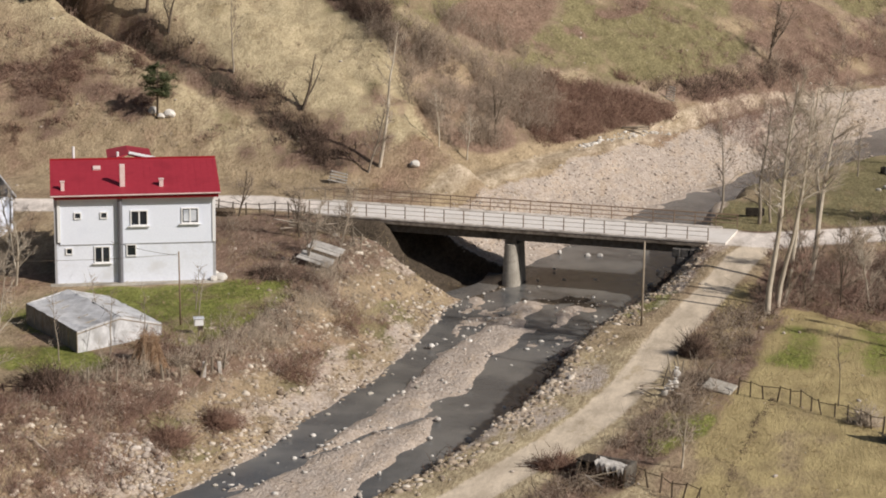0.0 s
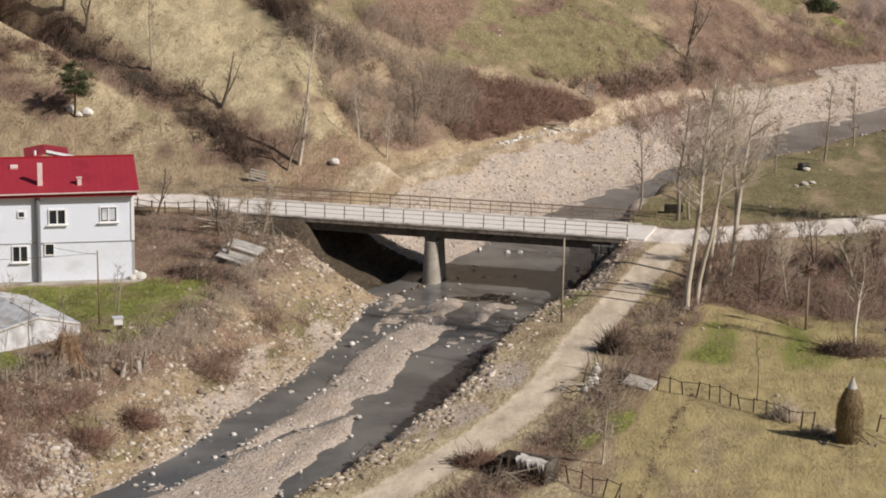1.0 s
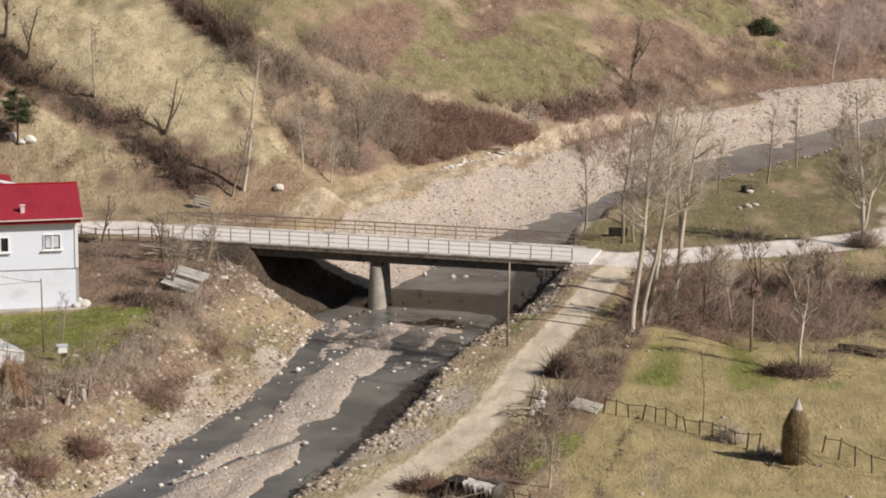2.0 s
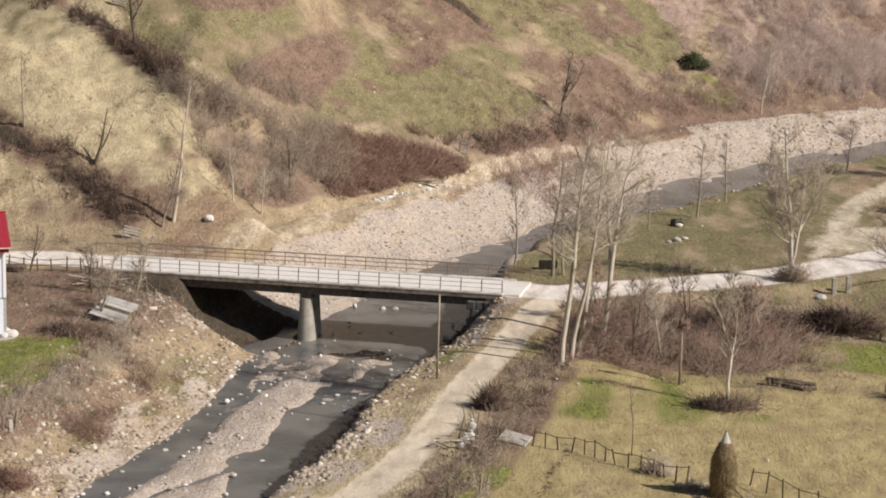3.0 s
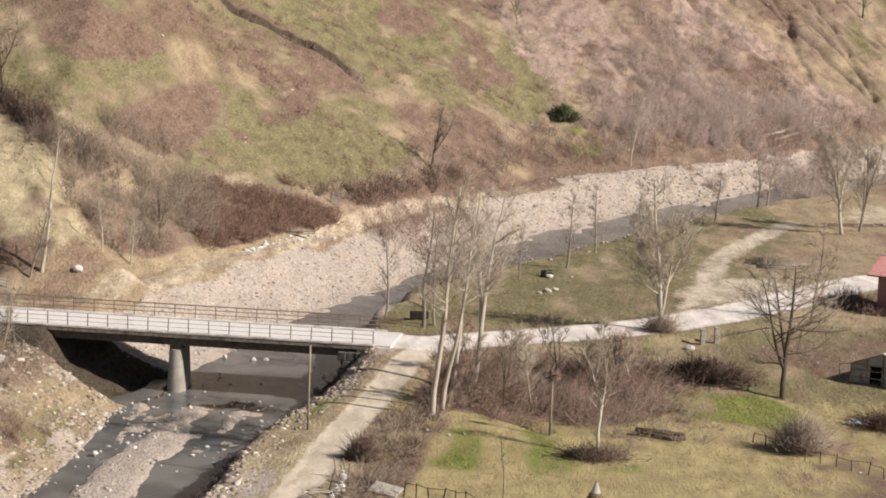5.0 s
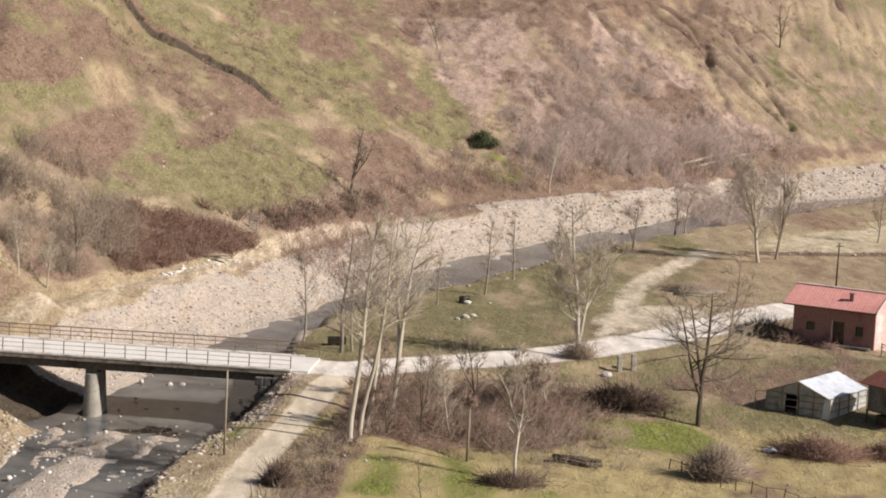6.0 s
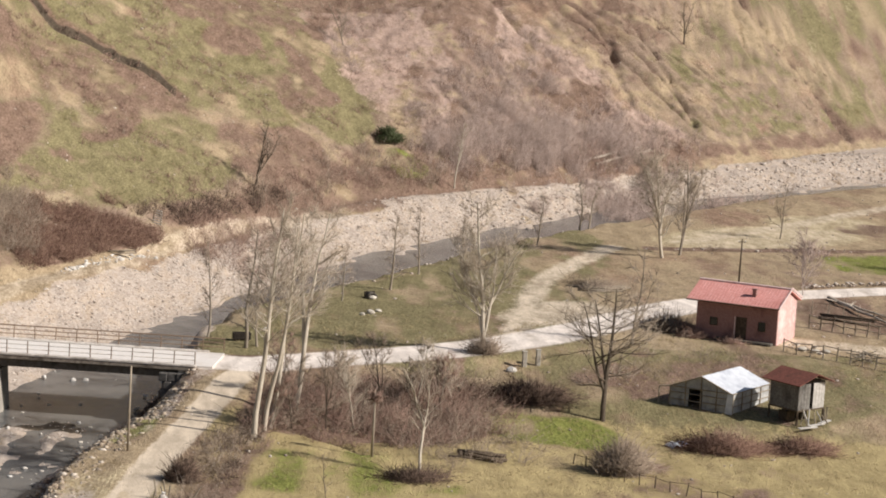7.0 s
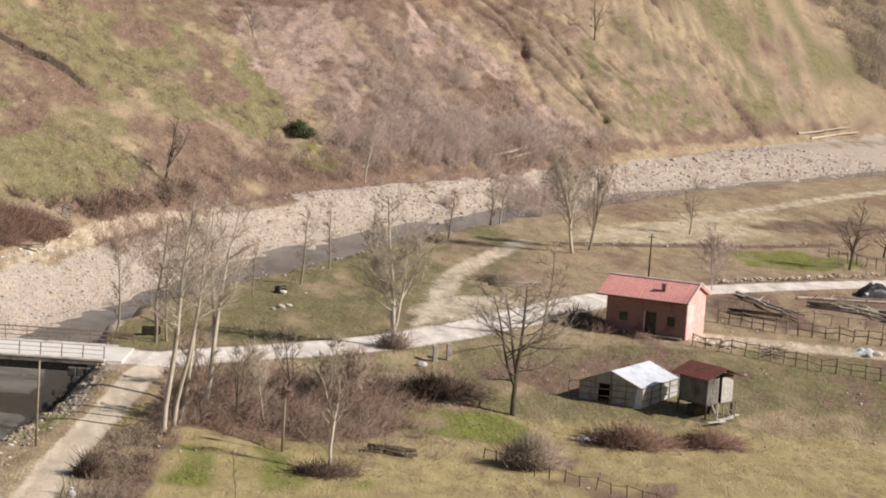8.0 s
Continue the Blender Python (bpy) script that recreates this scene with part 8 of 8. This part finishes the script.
x, y = scatter(rs_b, 620, -40, -12, 98, 166, lambda x, y: k_shore(x, y) * (bank_dist(x, y)[1] < 1.2))
for k in range(min(len(x), 85)):
    boulder(float(x[k]), float(y[k]), 0.18 + 0.34 * float(rs_b.uniform()) ** 2.5, k, "pale water-worn boulder in the shallow river", "river boulders", k % 4 == 0)


def stones(name, label, rs, x, y, lo, hi, mat, sink=0.2):
    """Joined loose stones: small cut pebbles of twenty faces."""
    t = (1 + 5 ** 0.5) / 2
    ico = np.array([(-1, t, 0), (1, t, 0), (-1, -t, 0), (1, -t, 0), (0, -1, t), (0, 1, t), (0, -1, -t), (0, 1, -t), (t, 0, -1), (t, 0, 1), (-t, 0, -1), (-t, 0, 1)]) / 1.9
    fac = np.array([(0, 11, 5), (0, 5, 1), (0, 1, 7), (0, 7, 10), (0, 10, 11), (1, 5, 9), (5, 11, 4), (11, 10, 2), (10, 7, 6), (7, 1, 8), (3, 9, 4), (3, 4, 2), (3, 2, 6), (3, 6, 8), (3, 8, 9), (4, 9, 5), (2, 4, 11), (6, 2, 10), (8, 6, 7), (9, 8, 1)])
    n = len(x)
    size = lo + (hi - lo) * rs.uniform(0, 1, n) ** 3.2
    a = rs.uniform(0, 6.28, n)
    v = ico[None] * (size[:, None] * 0.5)[..., None] * rs.uniform(0.6, 1.4, (n, 1, 3)) * [1.15, 1, 0.7] * rs.uniform(0.62, 1.3, (n, 12, 1))
    c, s = np.cos(a)[:, None], np.sin(a)[:, None]
    v = np.stack([v[..., 0] * c - v[..., 1] * s, v[..., 0] * s + v[..., 1] * c, v[..., 2]], 2)
    z = ground(x, y) + size * (0.3 - sink)
    v = v + np.stack([x, y, z], 1)[:, None]
    f = fac[None] + (np.arange(n) * 12)[:, None, None]
    tagged(joined(name, v.reshape(-1, 3), f.reshape(-1, 3), mat), label, "stones", kind="stuff")


RT = np.random.RandomState(55)


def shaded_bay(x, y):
    """The washed-out bay under the bridge's first span, bare of stones so its painted shade stays dark."""
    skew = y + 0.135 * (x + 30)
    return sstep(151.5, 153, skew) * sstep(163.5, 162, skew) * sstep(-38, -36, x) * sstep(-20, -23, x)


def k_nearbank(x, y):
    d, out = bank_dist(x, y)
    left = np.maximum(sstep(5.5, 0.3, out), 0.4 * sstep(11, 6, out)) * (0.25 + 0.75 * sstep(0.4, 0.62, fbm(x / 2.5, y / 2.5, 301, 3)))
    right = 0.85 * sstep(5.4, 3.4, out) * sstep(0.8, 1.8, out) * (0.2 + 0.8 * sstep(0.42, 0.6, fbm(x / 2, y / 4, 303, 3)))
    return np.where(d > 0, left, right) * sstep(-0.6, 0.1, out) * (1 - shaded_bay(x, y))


x, y = scatter(RT, 62000, -44, -6, 96, 156, k_nearbank)
stones("gravel", "loose pale stones on the river banks", RT, x, y, 0.07, 0.5, BANK_STONE, 0.36)
x, y = scatter(RT, 6000, -36, -10, 96, 160, lambda x, y: sstep(-0.12, 0.05, ground(x, y) - water_level(x, y)) * sstep(0.3, -0.3, bank_dist(x, y)[1]))
stones("gravel", "pebbles on the gravel bars in the river", RT, x, y, 0.05, 0.20, GRAVEL, 0.3)


def k_rim(x, y):
    b, (bw,) = along(BAR, x, y)
    return sstep(-0.06, 0.08, ground(x, y) - water_level(x, y)) * sstep(0.3, -0.3, bank_dist(x, y)[1]) * np.maximum(sstep(-1.3, -0.4, b - bw), 0.25)


x, y = scatter(RT, 2000, -24, -8, 192, 208, lambda x, y: sstep(0.75, 0.2, np.abs(along([(-20.0, 194.2), (-17.6, 199.6), (-15.0, 204.8), (-13.2, 208)], x, y)[0])))
stones("gravel", "row of pale stones along the foot of the bramble bank", RT, x, y, 0.14, 0.6, WHITE_GRAVEL, 0.2)
x, y = scatter(RT, 2600, -36, -12, 96, 154, k_rim)
stones("gravel", "larger pale stones along the edge of the gravel bar", RT, x, y, 0.10, 0.38, WHITE_GRAVEL, 0.2)
x, y = scatter(RT, 1400, -36, -8, 98, 172, lambda x, y: sstep(0.05, -0.1, ground(x, y) - water_level(x, y)) * sstep(0.0, -0.6, bank_dist(x, y)[1]) * (0.15 + 0.85 * sstep(0.5, 0.62, fbm(x / 2, y / 5, 305, 2))))
stones("river_stones", "small pale stones breaking the surface of the shallow river", RT, x, y, 0.14, 0.42, WHITE_GRAVEL, -0.45)


def k_farbank(x, y):
    d, out = bank_dist(x, y)
    bl = along(RIVER, x, y)[1][1]
    return (1 - shaded_bay(x, y)) * (d > 0) * sstep(-0.3, 0.5, out) * np.maximum(sstep(bl - 1.4, bl - 2.6, out), 0.7 * sstep(0.5, -1.0, foot_distance(x, y)) * sstep(6, 16, x))


x, y = scatter(RT, 70000, -34, 34, 160, 268, k_farbank)
stones("riprap", "bank of broken pale stone above the river", RT, x, y, 0.08, 0.36, GRAVEL, 0.34)
x, y = scatter(RT, 26000, 20, 110, 240, 345, lambda x, y: np.maximum(k_farbank(x, y), 0.5 * sstep(-0.1, 0.1, ground(x, y) - water_level(x, y)) * sstep(1.5, -1, bank_dist(x, y)[1])))
stones("riprap", "rough pale stones along the far river bank", RT, x, y, 0.12, 0.6, GRAVEL, 0.28)
x, y = scatter(RT, 9000, 40, 76, 196, 222, lambda x, y: sstep(0.9, 0.2, np.abs(along([(49, 203), (60, 208.6), (72, 215)], x, y)[0])))
stones("dry_stone_wall", "low tumbled dry-stone wall above the road", RT, x, y, 0.15, 0.5, GRAVEL, -0.4)
x, y = scatter(RT, 16000, -8, 60, 160, 285, lambda x, y: (bank_dist(x, y)[0] < 0) * sstep(0.0, 0.6, bank_dist(x, y)[1]) * sstep(4.2, 2.2, bank_dist(x, y)[1]) * (0.15 + 0.85 * sstep(0.5, 0.62, fbm(x / 5, y / 5, 311, 2))))
stones("gravel", "pale stones along the meadow's edge above the river", RT, x, y, 0.1, 0.5, GRAVEL)
x, y = scatter(RT, 9000, -72, 92, 100, 380, lambda x, y: (1 - shaded_bay(x, y)) * 0.35 * sstep(2, 5, bank_dist(x, y)[1]) * sstep(3, 4, np.abs(along(ROAD, x, y)[0])))
stones("gravel", "scattered pale stones in the grass", RT, x, y, 0.08, 0.34, GRAVEL)
x, y = scatter(RT, 420, 39, 46, 166, 178, lambda x, y: sstep(1.5, 0.4, np.abs(along([(40.4, 175.2), (43.4, 170.4)], x, y)[0])))
stones("rubble", "white rubble beside the small house", RT, x, y, 0.1, 0.5, GRAVEL)
x, y = scatter(RT, 1500, 36, 76, 222, 240, lambda x, y: 0.6 * sstep(1.4, 0.3, np.abs(along([(38, 226), (47, 228), (57.6, 229.5), (72, 235)], x, y)[0])))
stones("gravel", "pale stones along a low bank on the far meadow", RT, x, y, 0.1, 0.55, GRAVEL)
x, y = scatter(RT, 2600, -38, -30, 103, 114, lambda x, y: oval(x, y, -34.3, 108.0, 2.1, 2.6, 10))
stones("rubble", "heap of crushed pale stone on the river bank", RT, x, y, 0.12, 0.5, GRAVEL, 0.22)
x, y = scatter(RT, 5200, -46, -24, 96, 150, lambda x, y: (bank_dist(x, y)[0] > 0) * sstep(0.8, 2, bank_dist(x, y)[1]) * sstep(10.5, 7, bank_dist(x, y)[1]) * (1 - oval(x, y, -36.5, 131.5, 8, 8.5, 8)) * np.maximum(0.12 + 0.88 * sstep(0.5, 0.66, fbm(x / 3, y / 3, 321, 3)), oval(x, y, -34.2, 107, 2, 3)))
stones("rubble", "pale broken stone strewn over the river bank", RT, x, y, 0.10, 0.46, BANK_STONE, 0.30)


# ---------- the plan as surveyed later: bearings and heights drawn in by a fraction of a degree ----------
def resurveyed(x, y):
    """The turn about the eye and the lift that a place of the plan takes."""
    bearing = np.degrees(np.arctan2(-x, np.maximum(y, 1.0)))
    there = sstep(20, 90, y)
    turn = np.interp(bearing, [-17, -13, -9, -5, 0, 5, 9, 13, 18], [0.135, 0.115, 0.075, 0.04, 0.0, -0.01, -0.05, -0.09, -0.135])
    tilt = np.interp(bearing, [-17, -9, 0, 5, 9, 13, 18], [-0.022, -0.015, 0.0, 0.01, 0.02, 0.035, 0.05])
    return np.radians(turn) * there, np.radians(tilt) * np.hypot(x, y) * there


for ob in [o for o in scene.objects if o.parent is None and o.type in ("MESH", "EMPTY")]:
    place = ob.matrix_world.translation
    if ob.type == "MESH" and place.length < 0.01:
        co = np.empty(len(ob.data.vertices) * 3, np.float32)
        ob.data.vertices.foreach_get("co", co)
        co = co.reshape(-1, 3).astype(float)
        turn, lift = resurveyed(co[:, 0], co[:, 1])
        c, q = np.cos(turn), np.sin(turn)
        co = np.stack([co[:, 0] * c - co[:, 1] * q, co[:, 0] * q + co[:, 1] * c, co[:, 2] + lift], 1)
        ob.data.vertices.foreach_set("co", co.astype(np.float32).ravel())
        ob.data.update()
    else:
        turn, lift = resurveyed(np.array([place.x]), np.array([place.y]))
        ob.matrix_world = pose(0, 0, float(lift[0]), 0, 0, math.degrees(float(turn[0]))) @ ob.matrix_basis
